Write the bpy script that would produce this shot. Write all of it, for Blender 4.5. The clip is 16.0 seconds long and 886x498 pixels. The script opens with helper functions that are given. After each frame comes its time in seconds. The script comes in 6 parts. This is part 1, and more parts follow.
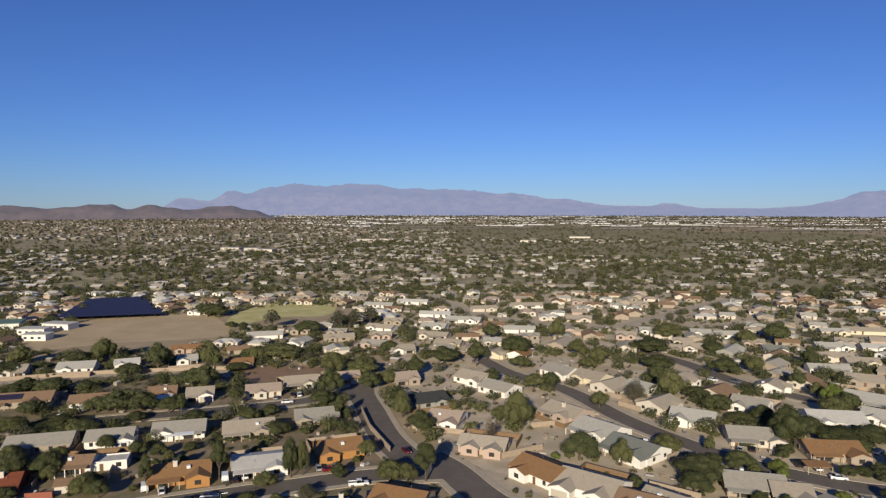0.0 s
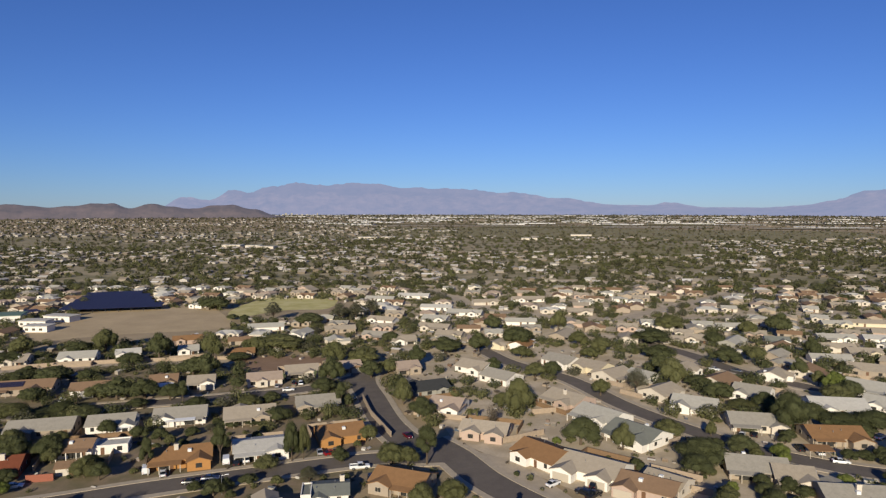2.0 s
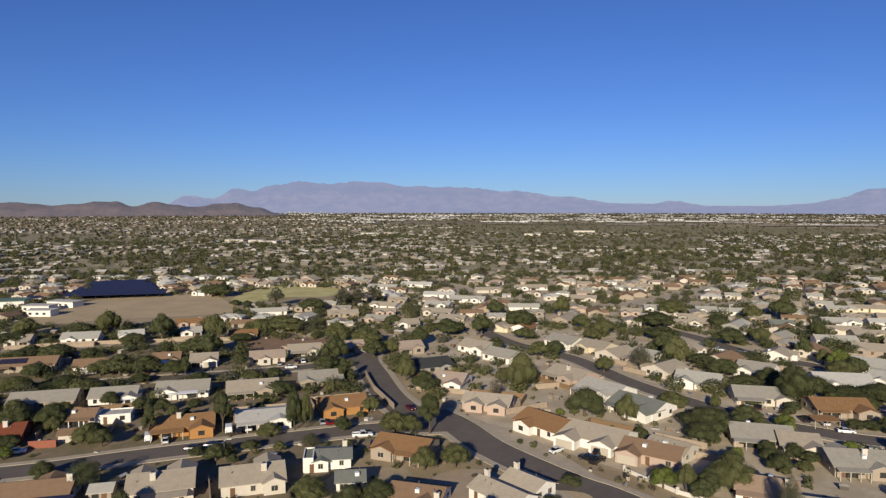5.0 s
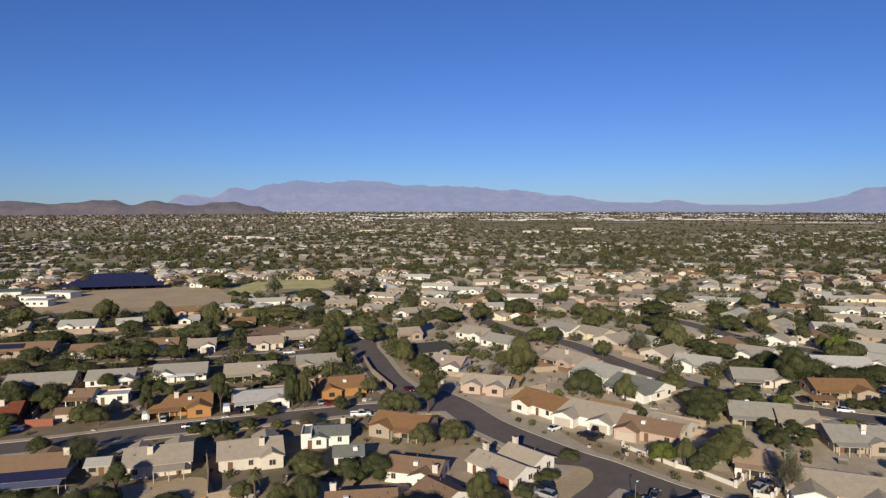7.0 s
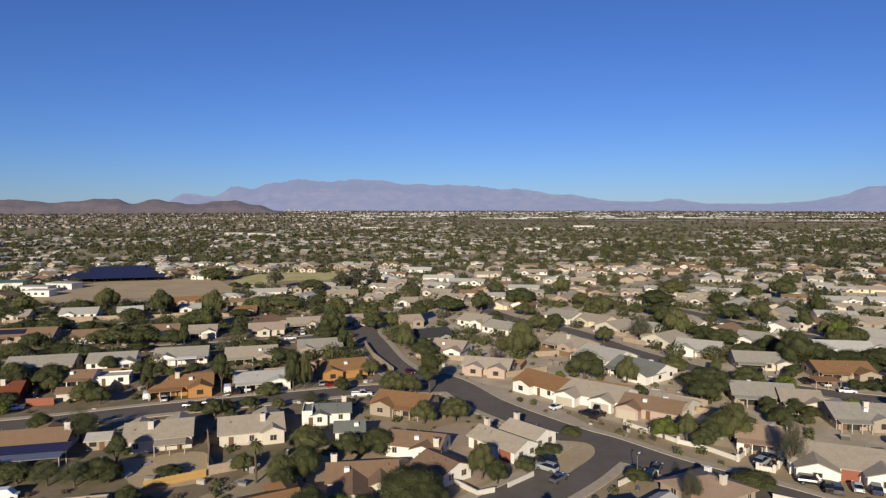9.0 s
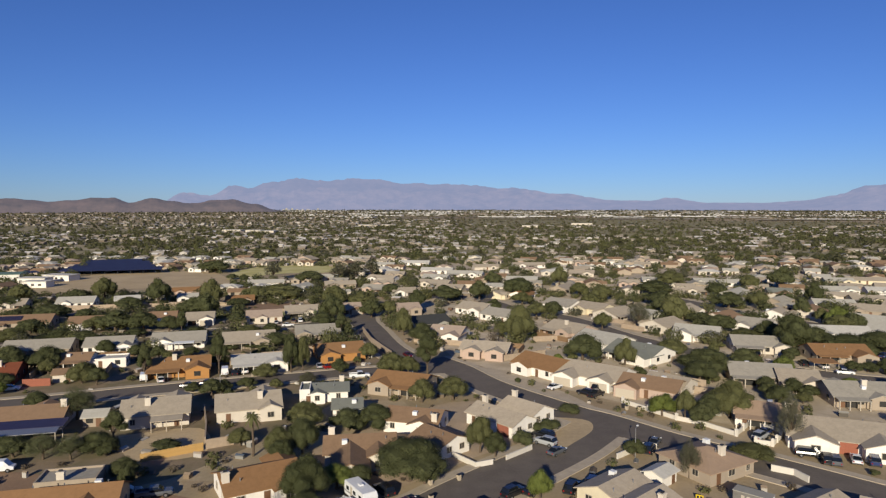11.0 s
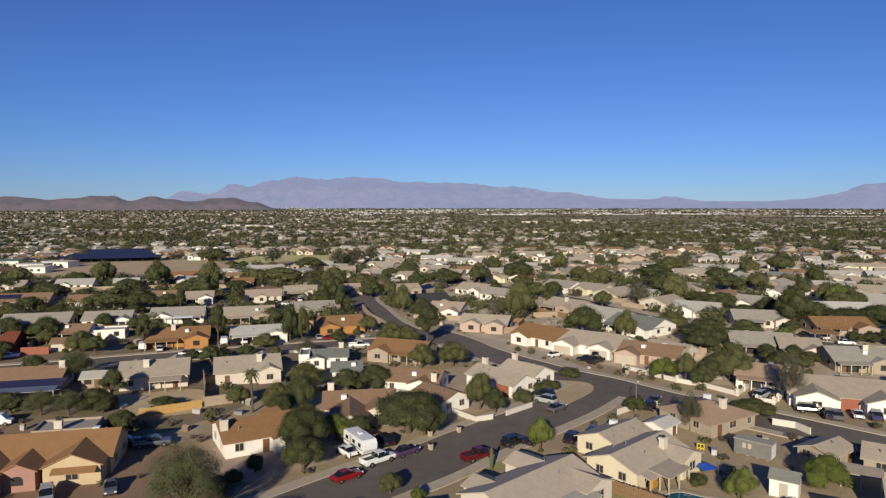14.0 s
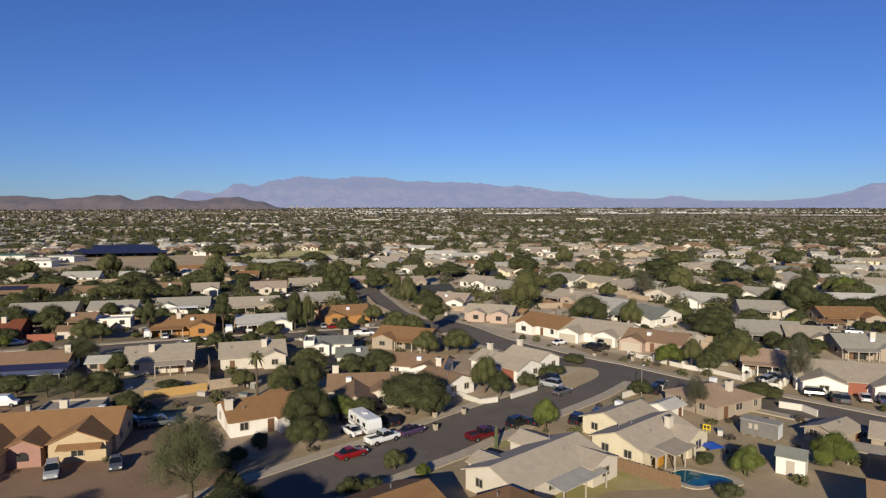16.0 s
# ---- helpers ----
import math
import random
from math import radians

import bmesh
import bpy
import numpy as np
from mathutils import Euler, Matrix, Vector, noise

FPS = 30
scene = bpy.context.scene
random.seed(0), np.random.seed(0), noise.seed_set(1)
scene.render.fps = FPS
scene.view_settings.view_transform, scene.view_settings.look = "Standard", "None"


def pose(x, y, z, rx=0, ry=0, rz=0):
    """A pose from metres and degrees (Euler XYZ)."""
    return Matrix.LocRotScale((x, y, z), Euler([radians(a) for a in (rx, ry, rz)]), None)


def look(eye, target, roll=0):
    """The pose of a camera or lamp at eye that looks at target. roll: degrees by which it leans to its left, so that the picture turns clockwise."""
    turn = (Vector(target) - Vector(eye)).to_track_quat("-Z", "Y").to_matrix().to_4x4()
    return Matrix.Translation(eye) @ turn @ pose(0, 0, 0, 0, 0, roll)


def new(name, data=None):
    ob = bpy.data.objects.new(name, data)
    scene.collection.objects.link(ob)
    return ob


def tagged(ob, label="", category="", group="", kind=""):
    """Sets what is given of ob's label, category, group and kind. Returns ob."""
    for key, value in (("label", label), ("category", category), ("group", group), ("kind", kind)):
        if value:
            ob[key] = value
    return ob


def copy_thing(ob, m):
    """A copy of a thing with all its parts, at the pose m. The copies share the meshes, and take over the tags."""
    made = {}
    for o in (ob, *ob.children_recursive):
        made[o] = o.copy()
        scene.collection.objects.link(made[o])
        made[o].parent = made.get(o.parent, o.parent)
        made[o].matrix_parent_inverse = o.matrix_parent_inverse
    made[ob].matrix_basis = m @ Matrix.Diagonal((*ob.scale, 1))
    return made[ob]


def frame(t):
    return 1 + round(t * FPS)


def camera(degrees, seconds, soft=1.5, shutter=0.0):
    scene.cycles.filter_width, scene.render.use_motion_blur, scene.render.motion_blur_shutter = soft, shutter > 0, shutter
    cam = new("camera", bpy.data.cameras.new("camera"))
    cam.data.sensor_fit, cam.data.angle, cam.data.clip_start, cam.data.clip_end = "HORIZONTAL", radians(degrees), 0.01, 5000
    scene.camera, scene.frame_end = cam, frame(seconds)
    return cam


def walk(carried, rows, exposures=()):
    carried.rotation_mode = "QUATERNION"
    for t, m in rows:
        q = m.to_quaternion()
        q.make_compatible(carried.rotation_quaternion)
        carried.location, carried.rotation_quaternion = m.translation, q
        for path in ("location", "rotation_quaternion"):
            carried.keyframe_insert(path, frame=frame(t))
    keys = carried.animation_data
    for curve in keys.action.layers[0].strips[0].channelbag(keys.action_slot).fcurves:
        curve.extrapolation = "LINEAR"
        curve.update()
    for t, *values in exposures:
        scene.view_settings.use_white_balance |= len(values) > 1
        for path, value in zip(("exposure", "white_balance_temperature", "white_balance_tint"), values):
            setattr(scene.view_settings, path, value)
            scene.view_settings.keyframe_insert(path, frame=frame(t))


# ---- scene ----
# ------------------------------------------------------------ camera
cam = camera(68.2, 16.0, soft=1.3)

# seconds, height above the ground, degrees turned right, degrees tilted down
PATH = [
    (0, 75.93, 0.209, 3.657),
    (0.5, 74.94, 0.143, 3.661),
    (1, 73.83, 0.140, 3.664),
    (1.5, 72.63, 0.135, 3.666),
    (2, 71.28, 0.100, 3.672),
    (2.5, 69.90, 0.092, 3.675),
    (3, 68.48, -0.089, 3.680),
    (3.5, 67.06, -0.142, 3.684),
    (4, 65.57, -0.120, 3.688),
    (6.5, 58.19, -0.227, 3.711),
    (7, 56.83, -0.018, 3.718),
    (7.5, 55.46, -0.153, 3.724),
    (8, 54.08, -0.079, 3.732),
    (8.5, 52.76, -0.160, 3.739),
    (9, 51.44, -0.125, 3.745),
    (11.5, 45.01, 0.080, 3.761),
    (12, 43.63, 0.097, 3.762),
    (12.5, 42.28, 0.108, 3.773),
    (13, 40.93, 0.055, 3.776),
    (13.5, 39.51, 0.046, 3.781),
    (14, 38.13, 0.074, 3.785),
    (14.5, 36.85, 0.101, 3.789),
    (15, 35.63, 0.116, 3.793),
    (15.5, 35.07, -0.031, 3.796),
    (16, 35.00, -0.352, 3.798),
]
walk(cam, [(t, pose(0, 0, h, 90 - tilt, 0, -turn)) for t, h, turn, tilt in PATH])

# ------------------------------------------------------------ sun and sky
SUN_UP, SUN_TURN = 19.0, 12.0     # degrees above the horizon; degrees by which the shadows lean to the right
scene.view_settings.exposure = 0.30
world = bpy.data.worlds.new("sky")
scene.world = world
world.use_nodes = True
_n, _l = world.node_tree.nodes, world.node_tree.links
_n.clear()
_sky = _n.new("ShaderNodeTexSky")
_sky.sky_type, _sky.sun_disc = "NISHITA", False
_sky.sun_elevation, _sky.sun_rotation = radians(SUN_UP), radians(180 + SUN_TURN)
_sky.altitude, _sky.air_density, _sky.dust_density, _sky.ozone_density = 800, 1.0, 0.0, 3.2
_bg, _wo = _n.new("ShaderNodeBackground"), _n.new("ShaderNodeOutputWorld")
_bg.inputs["Strength"].default_value = 0.0530
_tint = _n.new("ShaderNodeMix")      # the dry winter sky is a deeper blue than the model's
_tint.data_type, _tint.blend_type = "RGBA", "MULTIPLY"
_tint.inputs[0].default_value, _tint.inputs[7].default_value = 1.0, (0.56, 0.800, 1.42, 1)
_l.new(_sky.outputs[0], _tint.inputs[6])
_l.new(_tint.outputs[2], _bg.inputs["Color"])
_l.new(_bg.outputs[0], _wo.inputs["Surface"])
_lamp = bpy.data.lights.new("sun", "SUN")
_lamp.energy, _lamp.angle, _lamp.color = 5.0, radians(0.53), (1.0, 0.905, 0.715)
sun = new("sun", _lamp)
_d = Vector((math.sin(radians(SUN_TURN)) * math.cos(radians(SUN_UP)), math.cos(radians(SUN_TURN)) * math.cos(radians(SUN_UP)), -math.sin(radians(SUN_UP))))
sun.matrix_world = look((-60, -200, 120), Vector((-60, -200, 120)) + _d)
# ------------------------------------------------------------ materials
def ramp_colors(node, stops):
    r = node.color_ramp
    while len(r.elements) > 1:
        r.elements.remove(r.elements[-1])
    r.elements[0].position, r.elements[0].color = stops[0][0], (*stops[0][1], 1)
    for p, c in stops[1:]:
        r.elements.new(p).color = (*c, 1)
    return node


class Mat:
    """A small wrapper to build node materials."""
    def __init__(self, name, rough=0.8, metal=0.0, spec=0.3):
        self.m = bpy.data.materials.new(name)
        self.m.use_nodes, self.tc = True, None
        self.nt = self.m.node_tree
        self.b = self.nt.nodes["Principled BSDF"]
        self.b.inputs["Roughness"].default_value = rough
        self.b.inputs["Metallic"].default_value = metal
        self.b.inputs["Specular IOR Level"].default_value = spec

    def node(self, kind, **kw):
        n = self.nt.nodes.new(kind)
        for k, v in kw.items():
            n.inputs[k.replace("_", " ")].default_value = v
        return n

    def link(self, a, b):
        self.nt.links.new(a, b)

    def coords(self):
        if self.tc is None:
            self.tc = self.node("ShaderNodeTexCoord")
        return self.tc.outputs["Object"]

    def noise(self, scale, detail=4.0, rough=0.55, vec=None):
        n = self.node("ShaderNodeTexNoise", Scale=scale, Detail=detail, Roughness=rough)
        self.link(vec or self.coords(), n.inputs["Vector"])
        return n.outputs["Fac"]

    def ramp(self, fac, stops):
        n = ramp_colors(self.node("ShaderNodeValToRGB"), stops)
        self.link(fac, n.inputs["Fac"])
        return n.outputs["Color"]

    def mix(self, fac, a, b, mode="MIX"):
        n = self.nt.nodes.new("ShaderNodeMix")
        n.data_type, n.blend_type = "RGBA", mode
        for v, i in ((fac, 0), (a, 6), (b, 7)):
            if isinstance(v, (int, float)):
                n.inputs[i].default_value = v
            elif isinstance(v, tuple):
                n.inputs[i].default_value = (*v, 1)
            else:
                self.link(v, n.inputs[i])
        return n.outputs[2]

    def math(self, op, a, b=0.0, clamp=False):
        n = self.nt.nodes.new("ShaderNodeMath")
        n.operation, n.use_clamp = op, clamp
        for v, i in ((a, 0), (b, 1)):
            if isinstance(v, (int, float)):
                n.inputs[i].default_value = v
            else:
                self.link(v, n.inputs[i])
        return n.outputs[0]

    def color(self, c):
        if isinstance(c, tuple):
            self.b.inputs["Base Color"].default_value = (*c, 1)
        else:
            self.link(c, self.b.inputs["Base Color"])
        return self

    def bump(self, fac, strength=0.3, dist=0.02):
        n = self.node("ShaderNodeBump", Strength=strength, Distance=dist)
        self.link(fac, n.inputs["Height"])
        self.link(n.outputs[0], self.b.inputs["Normal"])
        return self

    def per_object(self):
        return self.node("ShaderNodeObjectInfo").outputs["Random"]

    def per_island(self):
        return self.node("ShaderNodeNewGeometry").outputs["Random Per Island"]


def scaled(c, k):
    return tuple(min(1, v * k) for v in c)


def plain(name, c, rough=0.7, metal=0.0, vary=0.12, scale=3.0, spec=0.3, bump=0.0):
    """A worn plain surface: two sizes of mottling round one colour."""
    m = Mat(name, rough, metal, spec)
    f = m.math("ADD", m.math("MULTIPLY", m.noise(scale), 0.6), m.math("MULTIPLY", m.noise(scale * 9), 0.4))
    m.color(m.ramp(f, [(0.3, scaled(c, 1 - vary)), (0.7, scaled(c, 1 + vary))]))
    if bump:
        m.bump(m.noise(scale * 12), bump, 0.01)
    return m.m


def shingle(name, c, course=0.28):
    """Asphalt shingles: courses along the slope, blotches and weathering."""
    m = Mat(name, 0.9, spec=0.15)
    blot = m.noise(0.55, 5)
    fine = m.noise(7.0, 3)
    vor = m.node("ShaderNodeTexVoronoi", Scale=2.4)
    m.link(m.coords(), vor.inputs["Vector"])
    tint = m.math("MULTIPLY", m.math("SUBTRACT", m.per_object(), 0.5), 0.16)
    f = m.math("ADD", m.math("ADD", m.math("MULTIPLY", blot, 0.45), m.math("MULTIPLY", fine, 0.35)), m.math("ADD", m.math("MULTIPLY", vor.outputs["Color"], 0.2), tint))
    m.color(m.ramp(f, [(0.25, scaled(c, 0.80)), (0.5, c), (0.75, scaled(c, 1.15))]))
    wave = m.node("ShaderNodeTexWave", Scale=1 / course / 6.28 * 6.28 * 0.5, Distortion=0.6)
    wave.bands_direction = "Z"
    m.link(m.coords(), wave.inputs["Vector"])
    m.bump(m.math("ADD", wave.outputs["Fac"], fine), 0.22, 0.02)
    return m.m


ROOFS = {
    "tan": (0.335, 0.283, 0.216), "grey": (0.305, 0.277, 0.228), "brown": (0.224, 0.144, 0.087), "orange": (0.243, 0.134, 0.062),
    "red": (0.178, 0.057, 0.029), "sand": (0.375, 0.315, 0.240), "clay": (0.300, 0.212, 0.145), "slate": (0.171, 0.175, 0.15), "white": (0.449, 0.426, 0.379), "pale": (0.378, 0.355, 0.302),
    "pink": (0.352, 0.272, 0.210), "dark": (0.049, 0.05, 0.049), "solar": (0.014, 0.018, 0.042),
}
ROOF_MAT = {k: shingle("shingles_" + k, c) for k, c in ROOFS.items() if k not in ("solar",)}
WALLS = {"white": (0.66, 0.62, 0.56), "cream": (0.500, 0.445, 0.370), "tan": (0.300, 0.245, 0.188), "sandy": (0.420, 0.325, 0.205), "pink": (0.390, 0.292, 0.235), "orange": (0.343, 0.172, 0.06),
         "brown": (0.208, 0.137, 0.086), "rose": (0.30, 0.17, 0.135), "red": (0.186, 0.05, 0.032), "yellow": (0.55, 0.480, 0.345), "grey": (0.278, 0.263, 0.227)}
WALL_MAT = {k: plain("stucco_" + k, c, 0.92, vary=0.10, scale=0.8, spec=0.15, bump=0.3) for k, c in WALLS.items()}
M_TRIM = plain("trim_paint", (0.378, 0.332, 0.272), 0.6, vary=0.06)
M_GLASS = Mat("window_glass", 0.08, 0.0, 0.6).color((0.035, 0.034, 0.032)).m
M_DOOR = plain("door_paint", (0.135, 0.071, 0.039), 0.55)
M_GARAGE = plain("garage_door_paint", (0.413, 0.359, 0.283), 0.55, vary=0.05)
M_BRICK = plain("red_brick", (0.247, 0.087, 0.054), 0.9, vary=0.3, scale=6)
M_WOOD = plain("fence_wood", (0.178, 0.111, 0.061), 0.85, vary=0.3, scale=2.5, bump=0.3)
M_YELLOWWOOD = plain("new_fence_wood", (0.422, 0.261, 0.092), 0.8, vary=0.15, scale=2.0, bump=0.2)
M_BLOCK = plain("block_wall", (0.31, 0.24, 0.174), 0.92, vary=0.2, scale=1.2, bump=0.4)
M_WHITEWALL = plain("whitewashed_block", (0.545, 0.505, 0.441), 0.9, vary=0.08, scale=1.0, bump=0.3)
M_CONCRETE = plain("concrete", (0.386, 0.322, 0.239), 0.9, vary=0.16, scale=0.7, bump=0.3)
M_METAL = plain("galvanised_metal", (0.395, 0.395, 0.395), 0.4, 0.8, vary=0.12)
M_WHITEMETAL = plain("white_sheet_metal", (0.607, 0.607, 0.607), 0.45, 0.0, vary=0.07)
M_DARKMETAL = plain("dark_metal", (0.035, 0.035, 0.039), 0.45, 0.3)
M_BLUEROOF = plain("dark_blue_sheet_metal", (0.028, 0.026, 0.060), 0.5, 0.0, vary=0.25, scale=1.2)
M_GREYSHEET = plain("weathered_grey_sheet", (0.150, 0.140, 0.128), 0.7, 0.0, vary=0.2, scale=1.0)
M_TYRE = plain("tyre_rubber", (0.013, 0.013, 0.013), 0.9)
M_RIM = plain("wheel_rim", (0.336, 0.336, 0.343), 0.35, 0.8)
M_LAMP = plain("headlight_glass", (0.618, 0.618, 0.601), 0.15, 0.0, spec=0.6)
M_TAIL = plain("tail_light", (0.254, 0.011, 0.009), 0.2, 0.0, spec=0.6)
M_BLUETARP = plain("blue_tarp", (0.019, 0.067, 0.335), 0.45, vary=0.3)
M_CARGLASS = Mat("car_glass", 0.05, 0.0, 0.7).color((0.008, 0.01, 0.012)).m
M_SOLAR = Mat("solar_cells", 0.5, 0.0, 0.15)
_sv = M_SOLAR.node("ShaderNodeTexBrick", Scale=1.0)
_sv.inputs["Color1"].default_value, _sv.inputs["Color2"].default_value = (0.020, 0.018, 0.042, 1), (0.028, 0.025, 0.056, 1)
_sv.inputs["Mortar"].default_value = (0.07, 0.07, 0.085, 1)
_sv.inputs["Mortar Size"].default_value, _sv.inputs["Brick Width"].default_value, _sv.inputs["Row Height"].default_value = 0.03, 1.0, 1.7
_sv.offset = 0.0
M_SOLAR.link(M_SOLAR.coords(), _sv.inputs["Vector"])
M_SOLAR.color(_sv.outputs["Color"])
M_SOLAR = M_SOLAR.m
CAR_PAINT = {k: plain("car_paint_" + k, c, 0.25, 0.0, vary=0.04, spec=0.6) for k, c in {
    "white": (0.65, 0.65, 0.642), "silver": (0.312, 0.319, 0.327), "black": (0.013, 0.013, 0.015), "red": (0.193, 0.007, 0.008),
    "blue": (0.021, 0.035, 0.099), "purple": (0.06, 0.035, 0.077), "grey": (0.084, 0.088, 0.095), "maroon": (0.091, 0.006, 0.008)}.items()}


def foliage(name, dark, mid, light):
    m = Mat(name, 0.85, spec=0.15)
    f = m.math("ADD", m.math("MULTIPLY", m.per_island(), 0.22), m.math("ADD", m.math("MULTIPLY", m.noise(0.7, 3), 0.45), m.math("MULTIPLY", m.per_object(), 0.24)))
    m.color(m.ramp(f, [(0.22, dark), (0.5, mid), (0.80, light)]))
    # thin leaves let part of the light through
    thin = m.node("ShaderNodeBsdfTranslucent")
    both = m.node("ShaderNodeMixShader")
    both.inputs[0].default_value = 0.5
    m.link(m.b.inputs["Base Color"].links[0].from_socket, thin.inputs["Color"])
    m.link(m.b.outputs[0], both.inputs[1])
    m.link(thin.outputs[0], both.inputs[2])
    m.link(both.outputs[0], m.nt.nodes["Material Output"].inputs["Surface"])
    return m.m


LEAF = {
    "mesquite": foliage("mesquite_leaves", (0.108, 0.110, 0.046), (0.146, 0.147, 0.063), (0.190, 0.187, 0.084)),
    "dark": foliage("dark_leaves", (0.076, 0.084, 0.037), (0.105, 0.113, 0.051), (0.140, 0.146, 0.068)),
    "grey": foliage("grey_green_leaves", (0.104, 0.102, 0.062), (0.140, 0.135, 0.086), (0.178, 0.170, 0.116)),
    "sage": foliage("sage_green_leaves", (0.110, 0.118, 0.056), (0.148, 0.156, 0.076), (0.186, 0.191, 0.098)),
    "bright": foliage("bright_green_leaves", (0.122, 0.146, 0.036), (0.176, 0.204, 0.056), (0.230, 0.254, 0.082)),
    "dry": foliage("dry_twigs", (0.096, 0.077, 0.054), (0.150, 0.122, 0.088), (0.205, 0.170, 0.128)),
    "distant": foliage("distant_olive_leaves", (0.090, 0.087, 0.044), (0.122, 0.116, 0.061), (0.160, 0.150, 0.084)),
}
M_BARK = plain("bark", (0.091, 0.067, 0.046), 0.95, vary=0.3, scale=4, bump=0.5)
M_CACTUS = plain("cactus_skin", (0.077, 0.091, 0.042), 0.8, vary=0.25, scale=3)

# bare desert soil with gravel yards, dry grass and darker scrub
_g = Mat("desert_ground", 0.95, spec=0.1)
_big, _mid, _fine = _g.noise(0.006, 5), _g.noise(0.06, 6), _g.noise(1.6, 6, 0.7)
_plots = _g.node("ShaderNodeTexVoronoi", Scale=0.055)
_g.link(_g.coords(), _plots.inputs["Vector"])
_c1 = _g.ramp(_mid, [(0.3, (0.230, 0.171, 0.102)), (0.5, (0.330, 0.252, 0.157)), (0.72, (0.432, 0.343, 0.225))])
_c2 = _g.ramp(_plots.outputs["Color"], [(0.1, (0.218, 0.173, 0.101)), (0.4, (0.343, 0.260, 0.162)), (0.7, (0.416, 0.330, 0.221)), (0.9, (0.272, 0.189, 0.115))])
_c3 = _g.mix(0.5, _c1, _c2)
_scrub = _g.ramp(_g.noise(0.11, 7, 0.7), [(0.46, (0, 0, 0)), (0.62, (1, 1, 1))])
_c4 = _g.mix(_g.math("MULTIPLY", _scrub, 0.4), _c3, (0.176, 0.150, 0.075))
_c5 = _g.mix(0.30, _c4, _g.ramp(_fine, [(0.3, (0.203, 0.152, 0.093)), (0.7, (0.470, 0.382, 0.253))]))
_g.color(_c5)
_g.bump(_fine, 0.5, 0.06)
M_GROUND = _g.m

_a = Mat("asphalt", 0.92, spec=0.2)
_patch = _a.ramp(_a.noise(0.045, 4), [(0.42, (0.118, 0.098, 0.084)), (0.58, (0.152, 0.128, 0.106))])
_worn = _a.ramp(_a.noise(0.3, 6), [(0.35, (0.105, 0.088, 0.076)), (0.65, (0.170, 0.144, 0.119))])
_a.color(_a.mix(0.3, _a.mix(0.5, _patch, _worn), _a.ramp(_a.noise(3.0, 5), [(0.3, (0.060, 0.052, 0.047)), (0.7, (0.150, 0.130, 0.112))])))
_a.bump(_a.noise(9.0), 0.3, 0.01)
M_ASPHALT = _a.m


def earth(name, c, grass=None, scale=0.05):
    m = Mat(name, 0.95, spec=0.1)
    k = m.ramp(m.noise(scale, 7, 0.65), [(0.3, scaled(c, 0.78)), (0.7, scaled(c, 1.2))])
    k = m.mix(0.4, k, m.ramp(m.noise(scale * 22, 5, 0.7), [(0.3, scaled(c, 0.65)), (0.7, scaled(c, 1.3))]))
    if grass:
        k = m.mix(m.ramp(m.noise(scale * 2.2, 6), [(0.42, (0, 0, 0)), (0.6, (1, 1, 1))]), k, grass)
    m.color(k)
    m.bump(m.noise(1.4, 6), 0.4, 0.05)
    return m.m


M_DIRT = earth("bare_dirt", (0.431, 0.331, 0.204))
M_REDDIRT = earth("brown_dirt", (0.247, 0.163, 0.105), scale=0.12)
M_DRYGRASS = earth("dry_grass", (0.369, 0.301, 0.151), (0.294, 0.261, 0.103))
M_PARK = earth("park_grass", (0.431, 0.384, 0.154), (0.506, 0.45, 0.221))
M_SCRUB = earth("scrub_desert", (0.265, 0.225, 0.125), (0.195, 0.175, 0.086), 0.02)
M_PALEYARD = earth("pale_gravel_yards", (0.490, 0.405, 0.295), (0.385, 0.312, 0.215), 0.05)
M_FARYARD = earth("sandy_far_blocks", (0.330, 0.275, 0.178), (0.205, 0.182, 0.102), 0.012)
M_TANYARD = earth("tan_front_yards", (0.370, 0.285, 0.200), scale=0.12)
M_WESTYARD = earth("brown_back_yards", (0.235, 0.180, 0.120), (0.165, 0.140, 0.082), 0.06)
M_FALLOW = earth("fallow_fields", (0.345, 0.300, 0.215), scale=0.01)
M_GRAVEL = earth("gravel_drive", (0.404, 0.335, 0.248), scale=0.3)
M_WATER = Mat("pool_water", 0.05, 0.0, 0.6)
M_WATER.color(M_WATER.ramp(M_WATER.noise(0.6), [(0.3, (0.007, 0.063, 0.106)), (0.7, (0.011, 0.114, 0.156))]))
M_WATER = M_WATER.m


def far_rock(name, low, high, haze_glow, amount):
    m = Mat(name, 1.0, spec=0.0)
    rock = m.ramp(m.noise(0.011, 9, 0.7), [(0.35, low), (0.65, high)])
    # the base colour turns darker and bluer towards the highest slopes
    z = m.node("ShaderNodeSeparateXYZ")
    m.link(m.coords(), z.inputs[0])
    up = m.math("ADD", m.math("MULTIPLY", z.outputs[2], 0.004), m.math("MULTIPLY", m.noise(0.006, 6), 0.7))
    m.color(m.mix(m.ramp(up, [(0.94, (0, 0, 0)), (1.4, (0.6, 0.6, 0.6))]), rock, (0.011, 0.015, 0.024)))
    # distance haze is put in as an even bluish emission of the rock
    m.b.inputs["Emission Color"].default_value = (*haze_glow, 1)
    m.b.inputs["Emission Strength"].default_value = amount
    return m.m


# the last two values are the colour and strength of the haze emission
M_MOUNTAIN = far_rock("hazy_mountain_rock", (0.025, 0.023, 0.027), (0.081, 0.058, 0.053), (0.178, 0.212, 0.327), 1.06)
